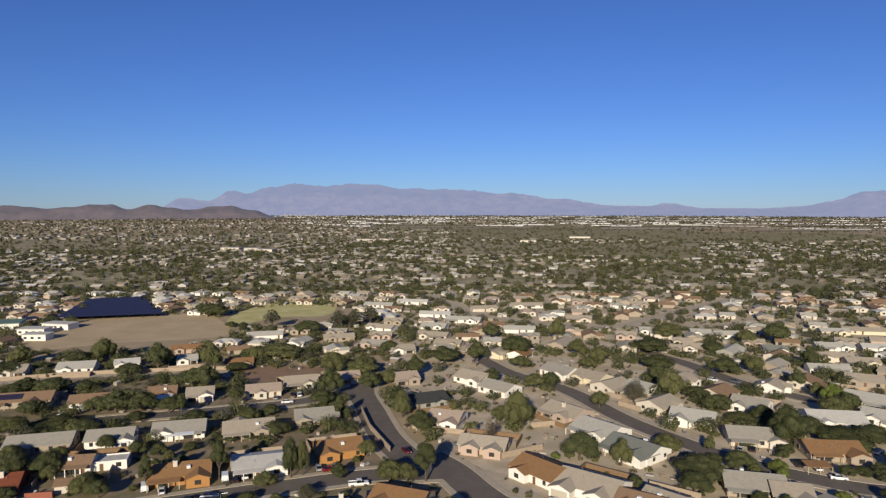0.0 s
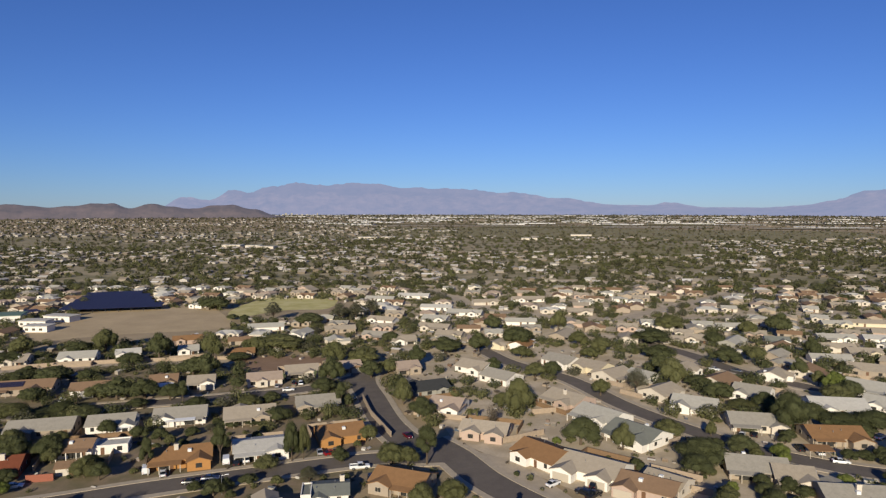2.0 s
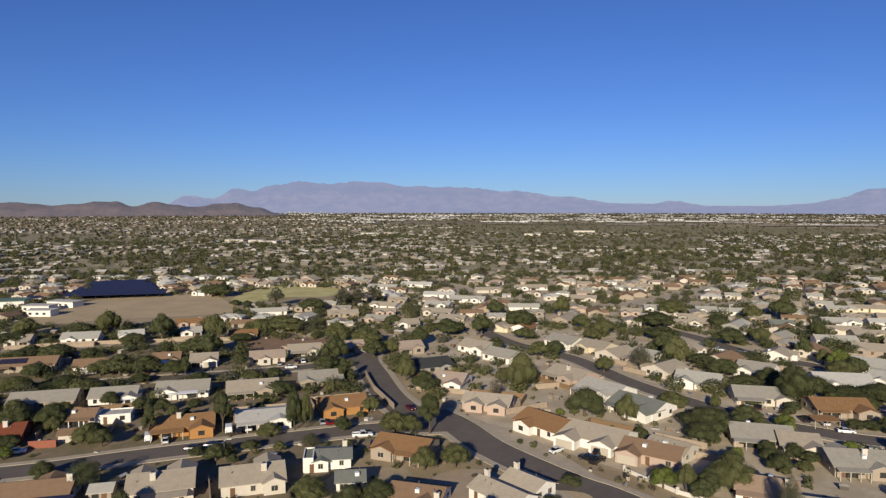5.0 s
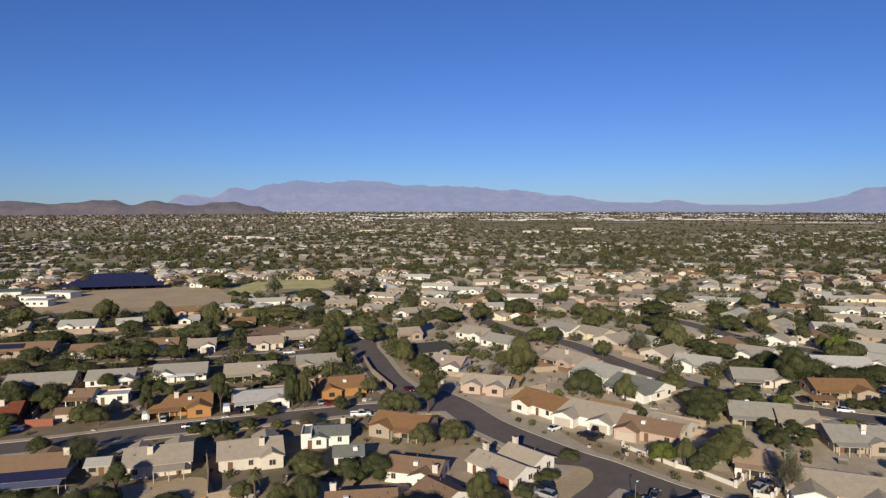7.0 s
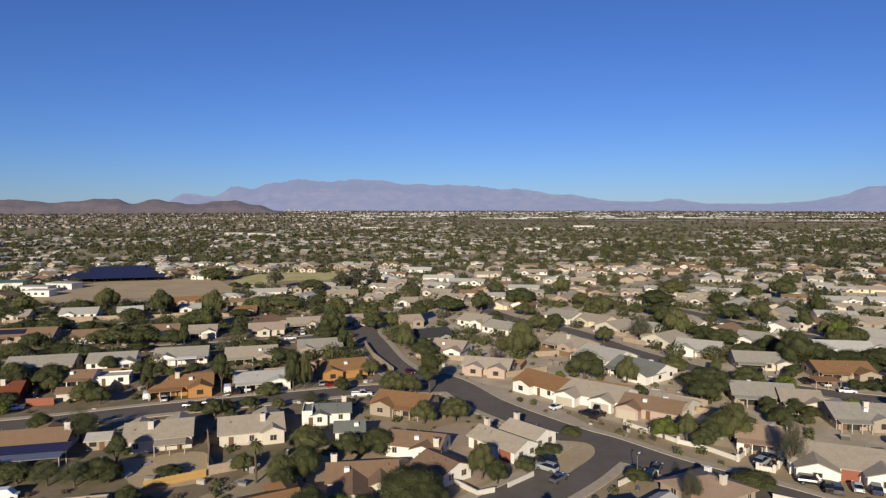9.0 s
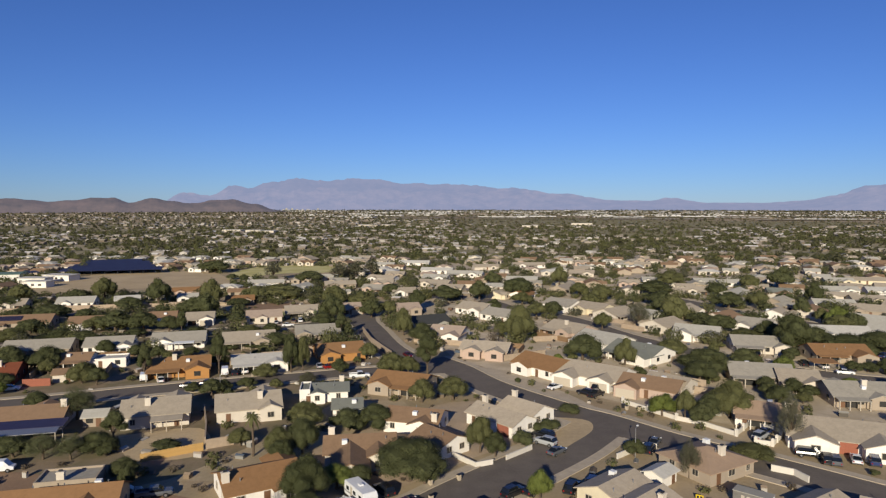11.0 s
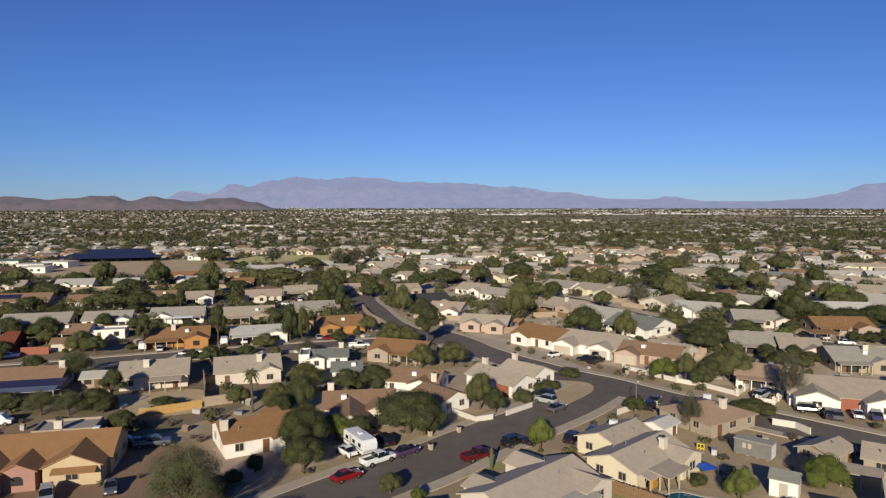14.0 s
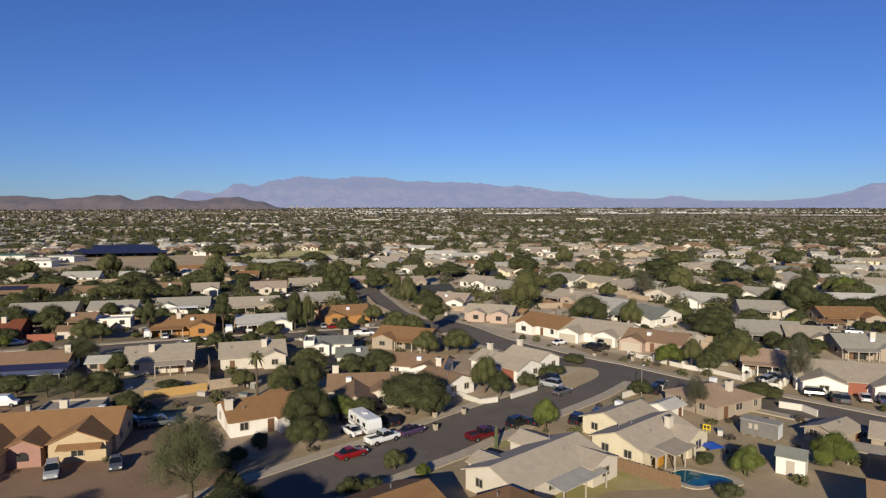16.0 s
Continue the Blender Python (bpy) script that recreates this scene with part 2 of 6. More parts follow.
M_HILL = far_rock("hazy_brown_hill_rock", (0.042, 0.034, 0.028), (0.106, 0.074, 0.06), (0.143, 0.147, 0.201), 0.46)
# ------------------------------------------------------------ mesh helpers
def mesh_of(name, verts, faces, material):
    me = bpy.data.meshes.new(name)
    me.from_pydata(verts, [], faces)
    if material:
        me.materials.append(material)
    me.update()
    return me


def fresh(ob_name, me, parent=None, at=None, label=""):
    ob = new(ob_name, me)
    if parent:
        ob.parent = parent
    if at is not None:
        ob.matrix_basis = at
    return tagged(ob, label)


def part(name, bm, material, parent, label="", at=None, smooth=False):
    """Links a bmesh as one mesh object under a thing or under a part."""
    me = bpy.data.meshes.new(name)
    bm.to_mesh(me)
    bm.free()
    me.materials.append(material)
    if smooth:
        me.polygons.foreach_set("use_smooth", [True] * len(me.polygons))
    return fresh(name, me, parent, at, label)


def thing(name, x, y, z, yaw, label, category, group="", kind=""):
    ob = new(name)
    ob.empty_display_size = 0.3
    ob.matrix_basis = pose(x, y, z, 0, 0, yaw)
    return tagged(ob, label, category, group, kind)


def add_box(bm, x0, x1, y0, y1, z0, z1, bevel=0.0):
    v = [bm.verts.new((x, y, z)) for z in (z0, z1) for x, y in ((x0, y0), (x1, y0), (x1, y1), (x0, y1))]
    fs = [bm.faces.new([v[i] for i in f]) for f in ((3, 2, 1, 0), (4, 5, 6, 7), (0, 1, 5, 4), (1, 2, 6, 5), (2, 3, 7, 6), (3, 0, 4, 7))]
    if bevel:
        es = list({e for f in fs for e in f.edges})
        bmesh.ops.bevel(bm, geom=es, offset=bevel, segments=1, affect="EDGES")
    return bm


def box_bm(*a, bevel=0.0):
    return add_box(bmesh.new(), *a, bevel=bevel)


def add_prism(bm, outline, lo, hi, axis="y", shift=(0, 0, 0), turn=0.0):
    """A flat outline (a, z) stretched along y or x from lo to hi."""
    c, s = math.cos(turn), math.sin(turn)

    def put(a, b, z):
        x, y = (a, b) if axis == "y" else (b, a)
        return bm.verts.new((c * x - s * y + shift[0], s * x + c * y + shift[1], z + shift[2]))
    one, two = [put(a, lo, z) for a, z in outline], [put(a, hi, z) for a, z in outline]
    n = len(outline)
    bm.faces.new(one)
    bm.faces.new(two[::-1])
    for i in range(n):
        bm.faces.new((one[(i + 1) % n], one[i], two[i], two[(i + 1) % n]))
    return bm


def ribbon(points, steps=6):
    """A smooth line through the points."""
    p = [Vector((*q, 0)) if len(q) == 2 else Vector(q) for q in points]
    p = [2 * p[0] - p[1], *p, 2 * p[-1] - p[-2]]
    out = []
    for i in range(1, len(p) - 2):
        for k in range(steps):
            t = k / steps
            out.append(0.5 * (2 * p[i] + (p[i + 1] - p[i - 1]) * t + (2 * p[i - 1] - 5 * p[i] + 4 * p[i + 1] - p[i + 2]) * t * t + (3 * p[i] - p[i - 1] - 3 * p[i + 1] + p[i + 2]) * t ** 3))
    return out + [p[-2]]


def side_of(line, i):
    a, b = line[max(0, i - 1)], line[min(len(line) - 1, i + 1)]
    d = (b - a).normalized()
    return Vector((d.y, -d.x, 0))


def band_bm(line, left, right, z0, z1):
    """A slab along a line, from `left` to `right` metres beside it."""
    bm = bmesh.new()
    rows = []
    for i, q in enumerate(line):
        s = side_of(line, i)
        rows.append([bm.verts.new((q + s * o) + Vector((0, 0, z))) for o, z in ((left, z0), (left, z1), (right, z1), (right, z0))])
    for a, b in zip(rows, rows[1:]):
        for k in range(4):
            bm.faces.new((a[k], a[(k + 1) % 4], b[(k + 1) % 4], b[k]))
    bm.faces.new(rows[0][::-1])
    bm.faces.new(rows[-1])
    bmesh.ops.recalc_face_normals(bm, faces=bm.faces)
    return bm


ROADS = []      # centre lines and half widths, kept clear of houses and trees
PLOTS = []      # round areas already taken: x, y, radius


def clear_of(x, y, r, roads=True):
    for a, b, c in PLOTS:
        if (x - a) ** 2 + (y - b) ** 2 < (r + c) ** 2:
            return False
    if roads:
        for line, w in ROADS:
            for q in line:
                if (x - q.x) ** 2 + (y - q.y) ** 2 < (r + w) ** 2:
                    return False
    return True


STREETS = []


def street(points, width=9.0, pave=True, label="grey sun-bleached asphalt street between the yards"):
    dense = ribbon(points, 14)
    ROADS.append((dense, width / 2 + 1.0))
    STREETS.append((ribbon(points, 8), width, pave, label, dense))


def runs_outside(line, o, own):
    """The stretches of a line, moved o metres sideways, that lie on no other street."""
    run, out = [], []
    for i, q in enumerate(line):
        s = q + side_of(line, i) * o
        hit = any(k != own and min((s - w).length for w in st[4]) < st[1] / 2 + 0.3 for k, st in enumerate(STREETS))
        if hit:
            if len(run) > 1:
                out.append(run)
            run = []
        else:
            run.append(q)
    if len(run) > 1:
        out.append(run)
    return out


def build_streets():
    for n, (line, width, pave, label, dense) in enumerate(STREETS):
        z = 0.03 + 0.005 * n
        ob = part("road", band_bm(line, -width / 2, width / 2, -0.2, z), M_ASPHALT if pave else M_GRAVEL, None)
        tagged(ob, label, "road", kind="structure")
        if not pave:
            continue
        fine = ribbon([(q.x, q.y) for q in line], 4)
        for side in (-1, 1):
            edge = side * width / 2
            for run in runs_outside(fine, edge + side * 0.9, n):
                a, b = sorted((edge + side * 0.165, edge + side * 2.1))
                tagged(part("pavement", band_bm(run, a, b, -0.2, 0.145 + 0.002 * n), M_CONCRETE, None), "pale dusty concrete pavement along the street", "pavement", kind="structure")
                a, b = sorted((edge + side * 0.005, edge + side * 0.16))
                tagged(part("kerb", band_bm(run, a, b, -0.2, 0.155 + 0.002 * n), M_CONCRETE, None), "low concrete kerb beside the asphalt", "kerb", kind="structure")


def patch(name, pts, z, material, label, category="ground", smooth=True, fan=False):
    """A flat sheet of other ground with a rounded outline."""
    line = ribbon([*pts, pts[0]], 5)[:-1] if smooth else [Vector((*p, 0)) for p in pts]
    bm = bmesh.new()
    top = [bm.verts.new((q.x, q.y, z)) for q in line]
    if fan:
        hub = bm.verts.new((sum(q.x for q in line) / len(line), sum(q.y for q in line) / len(line), z))
        for a, b in zip(top, top[1:] + top[:1]):
            bm.faces.new((hub, a, b))
    else:
        bm.faces.new(top)
        bmesh.ops.triangulate(bm, faces=bm.faces)
    bmesh.ops.recalc_face_normals(bm, faces=bm.faces)
    if sum(f.normal.z for f in bm.faces) < 0:
        bmesh.ops.reverse_faces(bm, faces=bm.faces)
    ob = part(name, bm, material, None)
    return tagged(ob, label, category, kind="structure")


# ------------------------------------------------------------ houses
def gable_body(bm, L, W, eave, rise, shift=(0, 0), turn=0.0):
    """Walls with the two gables, ridge along x."""
    add_prism(bm, [(-W / 2, 0), (W / 2, 0), (W / 2, eave), (0, eave + rise - 0.06), (-W / 2, eave)], -L / 2, L / 2, "x", (*shift, 0), turn)


def gable_roof(bm, L, W, eave, rise, over=0.45, thick=0.16, shift=(0, 0), turn=0.0):
    w = W / 2 + over
    drop = rise / (W / 2) * over
    o = [(-w, eave - drop), (0, eave + rise), (w, eave - drop), (w, eave - drop + thick), (0, eave + rise + thick), (-w, eave - drop + thick)]
    add_prism(bm, o, -L / 2 - over, L / 2 + over, "x", (*shift, 0.0), turn)


def hip_roof(bm, L, W, eave, rise, over=0.45, thick=0.14, shift=(0, 0), turn=0.0):
    a, b = L / 2 + over, W / 2 + over
    r = max(0.2, a - b)
    z0 = eave - 0.1
    c, s = math.cos(turn), math.sin(turn)

    def put(x, y, z):
        return bm.verts.new((c * x - s * y + shift[0], s * x + c * y + shift[1], z))
    lo = [put(x, y, z0) for x, y in ((-a, -b), (a, -b), (a, b), (-a, b))]
    up = [put(x, y, z0 + thick) for x, y in ((-a, -b), (a, -b), (a, b), (-a, b))]
    r0, r1 = put(-r, 0, eave + rise), put(r, 0, eave + rise)
    bm.faces.new(lo[::-1])
    for i in range(4):
        bm.faces.new((lo[i], lo[(i + 1) % 4], up[(i + 1) % 4], up[i]))
    for f in ((up[0], up[1], r1, r0), (up[1], up[2], r1), (up[2], up[3], r0, r1), (up[3], up[0], r0)):
        bm.faces.new(f)


_cache = {}


def window_meshes(w, h):
    key = ("win", round(w, 1), round(h, 1))
    if key not in _cache:
        bm = bmesh.new()
        t = 0.09
        for b in ((-w / 2 - t, w / 2 + t, -h / 2 - t, -h / 2), (-w / 2 - t, w / 2 + t, h / 2, h / 2 + t), (-w / 2 - t, -w / 2, -h / 2, h / 2), (w / 2, w / 2 + t, -h / 2, h / 2), (-0.03, 0.03, -h / 2, h / 2)):
            add_box(bm, b[0], b[1], -0.07, 0.02, b[2], b[3])
        a = bpy.data.meshes.new("window")
        bm.to_mesh(a)
        bm.free()
        a.materials.append(M_TRIM)
        bm = box_bm(-w / 2, w / 2, -0.025, 0.01, -h / 2, h / 2)
        g = bpy.data.meshes.new("pane")
        bm.to_mesh(g)
        bm.free()
        g.materials.append(M_GLASS)
        _cache[key] = a, g
    return _cache[key]


def plain_window(house_ob, x, y, z, turn, w=1.3, h=1.1):
    """A window far from the camera: frame and glass in one mesh."""
    key = ("plain_win", round(w, 1), round(h, 1))
    if key not in _cache:
        bm = box_bm(-w / 2 - .09, w / 2 + .09, -0.05, 0.02, -h / 2 - .09, h / 2 + .09)
        front = min(bm.faces, key=lambda f: f.calc_center_median().y)
        bmesh.ops.inset_individual(bm, faces=[front], thickness=0.09, depth=-0.03)
        front.material_index = 1
        me = bpy.data.meshes.new("window")
        bm.to_mesh(me)
        bm.free()
        me.materials.append(M_TRIM)
        me.materials.append(M_GLASS)
        _cache[key] = me
    fresh("window", _cache[key], house_ob, pose(x, y, z, 0, 0, turn))


def window(house_ob, x, y, z, turn, w=1.3, h=1.1):
    a, g = window_meshes(w, h)
    f = fresh("window", a, house_ob, pose(x, y, z, 0, 0, turn))
    fresh("pane", g, f, pose(0, 0, 0), "dark reflecting window pane")


def panel_door(house_ob, name, x, y, turn, w, h, material, rows, label):
    key = (name, w, h, material.name)
    if key not in _cache:
        bm = bmesh.new()
        n = 4 if w > 2 else 1
        grid = [[bm.verts.new((-w / 2 + w * k / n, -0.05, 0.03 + h * r / rows)) for k in range(n + 1)] for r in range(rows + 1)]
        cells = [bm.faces.new((grid[r][k], grid[r][k + 1], grid[r + 1][k + 1], grid[r + 1][k])) for r in range(rows) for k in range(n)]
        bmesh.ops.inset_individual(bm, faces=cells, thickness=0.06, depth=-0.02)
        edge = [e for e in bm.edges if e.is_boundary]
        ext = bmesh.ops.extrude_edge_only(bm, edges=edge)
        for v in ext["geom"]:
            if isinstance(v, bmesh.types.BMVert):
                v.co.y = 0.02
        me = bpy.data.meshes.new(name)
        bm.to_mesh(me)
        bm.free()
        me.materials.append(material)
        _cache[key] = me
    fresh(name, _cache[key], house_ob, pose(x, y, 0, 0, 0, turn), label)


def chimney(house_ob, x, y, top, w=1.15, d=0.8, material=None):
    bm = box_bm(x - w / 2, x + w / 2, y - d / 2, y + d / 2, 0.5, top, bevel=0.03)
    add_box(bm, x - w / 2 - 0.07, x + w / 2 + 0.07, y - d / 2 - 0.07, y + d / 2 + 0.07, top - 0.22, top - 0.05)
    c = part("chimney", bm, material or WALL_MAT["cream"], house_ob)
    part("flue_cap", box_bm(x - w / 4, x + w / 4, y - d / 4, y + d / 4, top - 0.05, top + 0.22), M_DARKMETAL, c)


def house(x, y, yaw, L, W, roof="tan", wall="cream", style="gable", eave=2.55, pitch=0.36, wings=(), chim=None, detail=2, seed=0, label="", garage=None, accent=None, solar=None, awning=None, arch=None, porch=None):
    """A one-storey stucco house: ridge along its own x, its own -y side towards the street or the yard.
    wings: (offset along the ridge, how far it stands out, width, side -1 or 1). chim: (x, y)."""
    rng = random.Random(seed + int(x * 7 + y * 13))
    look_ = {"tan": "tan", "sand": "sand-coloured", "clay": "clay-brown", "grey": "grey", "brown": "brown", "orange": "orange-brown", "red": "red", "slate": "slate-grey", "white": "white", "pale": "pale grey", "pink": "pinkish", "dark": "dark"}[roof]
    text = label or f"{wall} stucco one-storey house with a {look_} {'flat' if style == 'flat' else 'shingle'} roof"
    win = window if detail > 1 and math.hypot(x, y) < 175 else plain_window
    ob = thing("house", x, y, 0, yaw, text, "house", "houses of the neighbourhood")
    rise = pitch * W / 2
    bw, br = bmesh.new(), bmesh.new()
    if style == "gable":
        gable_body(bw, L, W, eave, rise)
        gable_roof(br, L, W, eave, rise)
    elif style == "hip":
        add_box(bw, -L / 2, L / 2, -W / 2, W / 2, 0, eave)
        hip_roof(br, L, W, eave, rise)
    else:
        h = eave + 0.6
        add_box(bw, -L / 2, L / 2, -W / 2, W / 2, 0, h - 0.35)
        for b in ((-L / 2 - .02, L / 2 + .02, -W / 2 - .02, -W / 2 + .22), (-L / 2 - .02, L / 2 + .02, W / 2 - .22, W / 2 + .02), (-L / 2 - .02, -L / 2 + .22, -W / 2 + .22, W / 2 - .22), (L / 2 - .22, L / 2 + .02, -W / 2 + .22, W / 2 - .22)):
            add_box(bw, *b, h - 0.36, h + 0.15)
        add_box(br, -L / 2 + .23, L / 2 - .23, -W / 2 + .23, W / 2 - .23, h - 0.34, h - 0.2)
    part("wall", bw, WALL_MAT[wall], ob)
    part("roof", br, ROOF_MAT[roof], ob)
    for off, out, ww, side, *own in wings:
        wr = pitch * ww / 2
        ln = W / 2 + out
        b1, b2 = bmesh.new(), bmesh.new()
        sh = (off, side * ln / 2)
        gable_body(b1, ln, ww, eave - 0.02, wr, sh, math.pi / 2)
        gable_roof(b2, ln - 0.3, ww, eave - 0.02, wr, 0.4, 0.15, sh, math.pi / 2)
        part("wing_wall", b1, WALL_MAT[own[0] if own else wall], ob)
        part("wing_roof", b2, ROOF_MAT[roof], ob)
        fy = side * (W / 2 + out)
        t = 0 if side < 0 else 180
        if detail > 0:
            if garage and ww > 5:
                panel_door(ob, "garage_door", off, fy - 0.02 if side < 0 else fy + 0.02, t, 4.6, 2.1, M_GARAGE, 4, "panelled garage door")
            else:
                if not (arch and abs(arch[0] - off) < .5):
                    win(ob, off, fy + side * 0.01, 1.45, t, min(1.5, ww * 0.28), 1.1)
    if awning:
        ax, ay, al, ad = awning
        bm = bmesh.new()
        add_prism(bm, [(ay + .02, 2.5), (ay - ad, 2.05), (ay - ad, 2.17), (ay + .02, 2.64)], ax - al / 2, ax + al / 2, "x")
        bmesh.ops.recalc_face_normals(bm, faces=bm.faces)
        part("awning", bm, ROOF_MAT[roof], ob, "small shingled awning over the front")
    if arch:
        ax, ay = arch
        bm = bmesh.new()
        outline = [(ax + math.cos(a) * .75, 1.55 + math.sin(a) * .6) for a in [math.pi * k / 12 for k in range(13)]]
        add_prism(bm, [(ax - .75, .9), *outline[::-1], (ax + .75, .9)], ay - .06, ay + .02, "y")
        bmesh.ops.recalc_face_normals(bm, faces=bm.faces)
        part("arch_window", bm, M_GLASS, ob, "dark arched porch opening")
    far = math.hypot(x, y) > 230
    if porch is None:
        porch = rng.random() < (0.62 if detail > 1 else 0.5)
    if porch and style != "flat" and not awning and not accent:
        # a shaded porch: the front slope runs on over posts between the wings
        cuts = sorted((q[0] - q[2] / 2 - .5, q[0] + q[2] / 2 + .5) for q in wings if q[3] < 0)
        gaps, at = [], -L / 2
        for a, b in cuts + [(L / 2, L / 2)]:
            gaps.append((a - at, at, a))
            at = max(at, b)
        size, x0, x1 = max(gaps)
        if size > 2.6:
            x1 = min(x1, x0 + 8.5)
            deep, fy = rng.choice((1.8, 2.2, 2.6)), -W / 2 - 0.3
            bm = bmesh.new()
            add_prism(bm, [(fy - deep, eave - .42), (fy + .12, eave - .05), (fy + .12, eave + .06), (fy - deep, eave - .30)], x0, x1, "x")
            bmesh.ops.recalc_face_normals(bm, faces=bm.faces)
            part("porch_roof", bm, ROOF_MAT[roof], ob)
            n = 2 if far else 4
            for i in range(n):
                px = x0 + .25 + (x1 - x0 - .5) * i / (n - 1)
                part("porch_post", box_bm(px - .1, px + .1, fy - deep + .1, fy - deep + .3, -.05, eave - .4), M_TRIM if wall != "white" else WALL_MAT["white"], ob)
            px = (x0 + x1) / 2
            part("sliding_door", box_bm(px - min(1.6, size * .35), px + min(1.6, size * .35), -W / 2 - .06, -W / 2 - .03, .05, 2.1), M_GLASS, ob, "dark glass sliding door in the porch")
    if accent:
        part("facing_panel", box_bm(accent[0] - accent[1] / 2, accent[0] + accent[1] / 2, -W / 2 - .09, -W / 2 - .075, .02, eave - .25), M_BRICK, ob, "red brick facing beside the door")
    if chim:
        chimney(ob, chim[0], chim[1], eave + rise * (1 - min(1, abs(chim[1]) / (W / 2))) + 1.7)
    if detail > 0:
        taken = [(q[0], q[2] * 0.5 + 0.9, q[3]) for q in wings]
        for side in (-1, 1):
            k = max(2, int(L / 3.6))
            door = rng.randrange(k)
            for i in range(k):
                px = -L / 2 + L * (i + 0.5) / k + rng.uniform(-0.3, 0.3)
                if any(s == side and abs(px - o) < w for o, w, s in taken):
                    continue
                t = 0 if side < 0 else 180
                py = side * (W / 2 + 0.012)
                if i == door:
                    panel_door(ob, "door", px, py, t, 1.0 if side < 0 else 1.9, 2.05, M_DOOR if side < 0 else M_GLASS, 3, "wooden door" if side < 0 else "sliding glass door")
                elif (detail > 1 and side < 0) or rng.random() < (0.5 if side < 0 else 0.25):
                    win(ob, px, py, 1.5, t, rng.choice((0.9, 1.2, 1.6)), 1.1)
        for side in (-1, 1):
            for i in range(2 if detail > 1 else 0):
                py = (i - 0.5) * W * 0.45 if detail > 1 else 0
                win(ob, side * (L / 2 + 0.012), py, 1.5, 90 * side, 1.1, 1.0)
        if garage is not None and not any(w[2] > 5 for w in wings):
            panel_door(ob, "garage_door", garage[0], garage[1] * (W / 2 + 0.03), 0 if garage[1] < 0 else 180, 4.6, 2.1, M_GARAGE, 4, "panelled garage door")
        if detail > 1:
            for i in range(rng.randint(1, 3) if not far else 0):
                bm = bmesh.new()
                vx, vy = rng.uniform(-L * .4, L * .4), rng.uniform(0.15, 0.3) * W * rng.choice((-1, 1))
                zz = eave + (rise * (1 - abs(vy) / (W / 2)) if style != "flat" else 0.4)
                bmesh.ops.create_cone(bm, segments=8, radius1=0.09, radius2=0.09, depth=0.9, cap_ends=True, matrix=Matrix.Translation((vx, vy, zz + 0.2)))
                part("vent_pipe", bm, M_METAL, ob)
            if rng.random() < 0.28 and style != "flat":
                vy = 0.24 * W * rng.choice((-1, 1))
                zz = eave + rise * (1 - abs(vy) / (W / 2))
                vx = rng.uniform(-L * .3, L * .3)
                part("roof_cooler", box_bm(vx - .5, vx + .5, vy - .5, vy + .5, zz - 0.2, zz + 0.75, bevel=0.04), M_WHITEMETAL, ob, "boxy metal evaporative cooler")
    if solar:
        tilt = math.degrees(math.atan(pitch))
        solar_rows(ob, solar[0], solar[1], -W / 4 - .1, eave + rise / 2 + 0.26, tilt, 2)
    PLOTS.append((x, y, max(L, W) * 0.55 + 0.5))
    return ob


def solar_rows(house_ob, x0, x1, y, z, tilt, n=3, depth=1.7):
    """Solar panels on a roof slope of a house."""
    k = int((x1 - x0) / 1.05)
    for r in range(n):
        for i in range(k):
            key = ("panel", depth)
            if key not in _cache:
                bm = box_bm(-0.5, 0.5, -depth / 2, depth / 2, 0, 0.05)
                me = bpy.data.meshes.new("solar_panel")
                bm.to_mesh(me)
                bm.free()
                me.materials.append(M_SOLAR)
                _cache[key] = me
            dy = (r - (n - 1) / 2) * (depth + 0.04)
            fresh("solar_panel", _cache[key], house_ob, pose(x0 + 0.52 + i * 1.05, y + dy * math.cos(radians(tilt)), z + dy * math.sin(radians(tilt)), tilt), "dark blue solar panel" if i == 0 and r == 0 else "")


# ------------------------------------------------------------ walls and fences
def block_wall(points, h=1.6, thick=0.2, material=None, posts=0, label="tan block garden wall", name="garden_wall", smooth=False):
    line = [Vector((*p, 0)) for p in points]
    ob = thing(name, line[0].x, line[0].y, 0, 0, label, "wall" if "wall" in name else "fence")
    base = line[0].copy()
    for i, (a, b) in enumerate(zip(line, line[1:])):
        d = b - a
        n = d.length
        part("wall_panel", box_bm(-thick / 2, n + thick / 2, -thick / 2, thick / 2, -0.1, h + 0.003 * (i % 2)), material or M_BLOCK, ob, at=pose(a.x - base.x, a.y - base.y, 0, 0, 0, math.degrees(math.atan2(d.y, d.x))))
        part("coping", box_bm(-thick / 2 - .04, n + thick / 2 + .04, -thick / 2 - .04, thick / 2 + .04, h + 0.004 * (i % 2) + .002, h + 0.07 + 0.004 * (i % 2)), material or M_BLOCK, ob, at=pose(a.x - base.x, a.y - base.y, 0, 0, 0, math.degrees(math.atan2(d.y, d.x))))
    if posts:
        dist = 0.0
        for a, b in zip(line, line[1:]):
            k = max(1, round((b - a).length / posts))
            for j in range(k + 1):
                q = a.lerp(b, j / k) - base
                bm = box_bm(-0.28, 0.28, -0.28, 0.28, -0.1, h + 0.45, bevel=0.03)
                bmesh.ops.create_cone(bm, segments=4, radius1=0.48, radius2=0.02, depth=0.3, cap_ends=True, matrix=Matrix.Translation((0, 0, h + 0.6)) @ Matrix.Rotation(math.pi / 4, 4, "Z"))
                part("post", bm, material or M_BLOCK, ob, at=pose(q.x, q.y, 0.005 * (j % 2), 0, 0, math.degrees(math.atan2((b - a).y, (b - a).x))))
    return ob


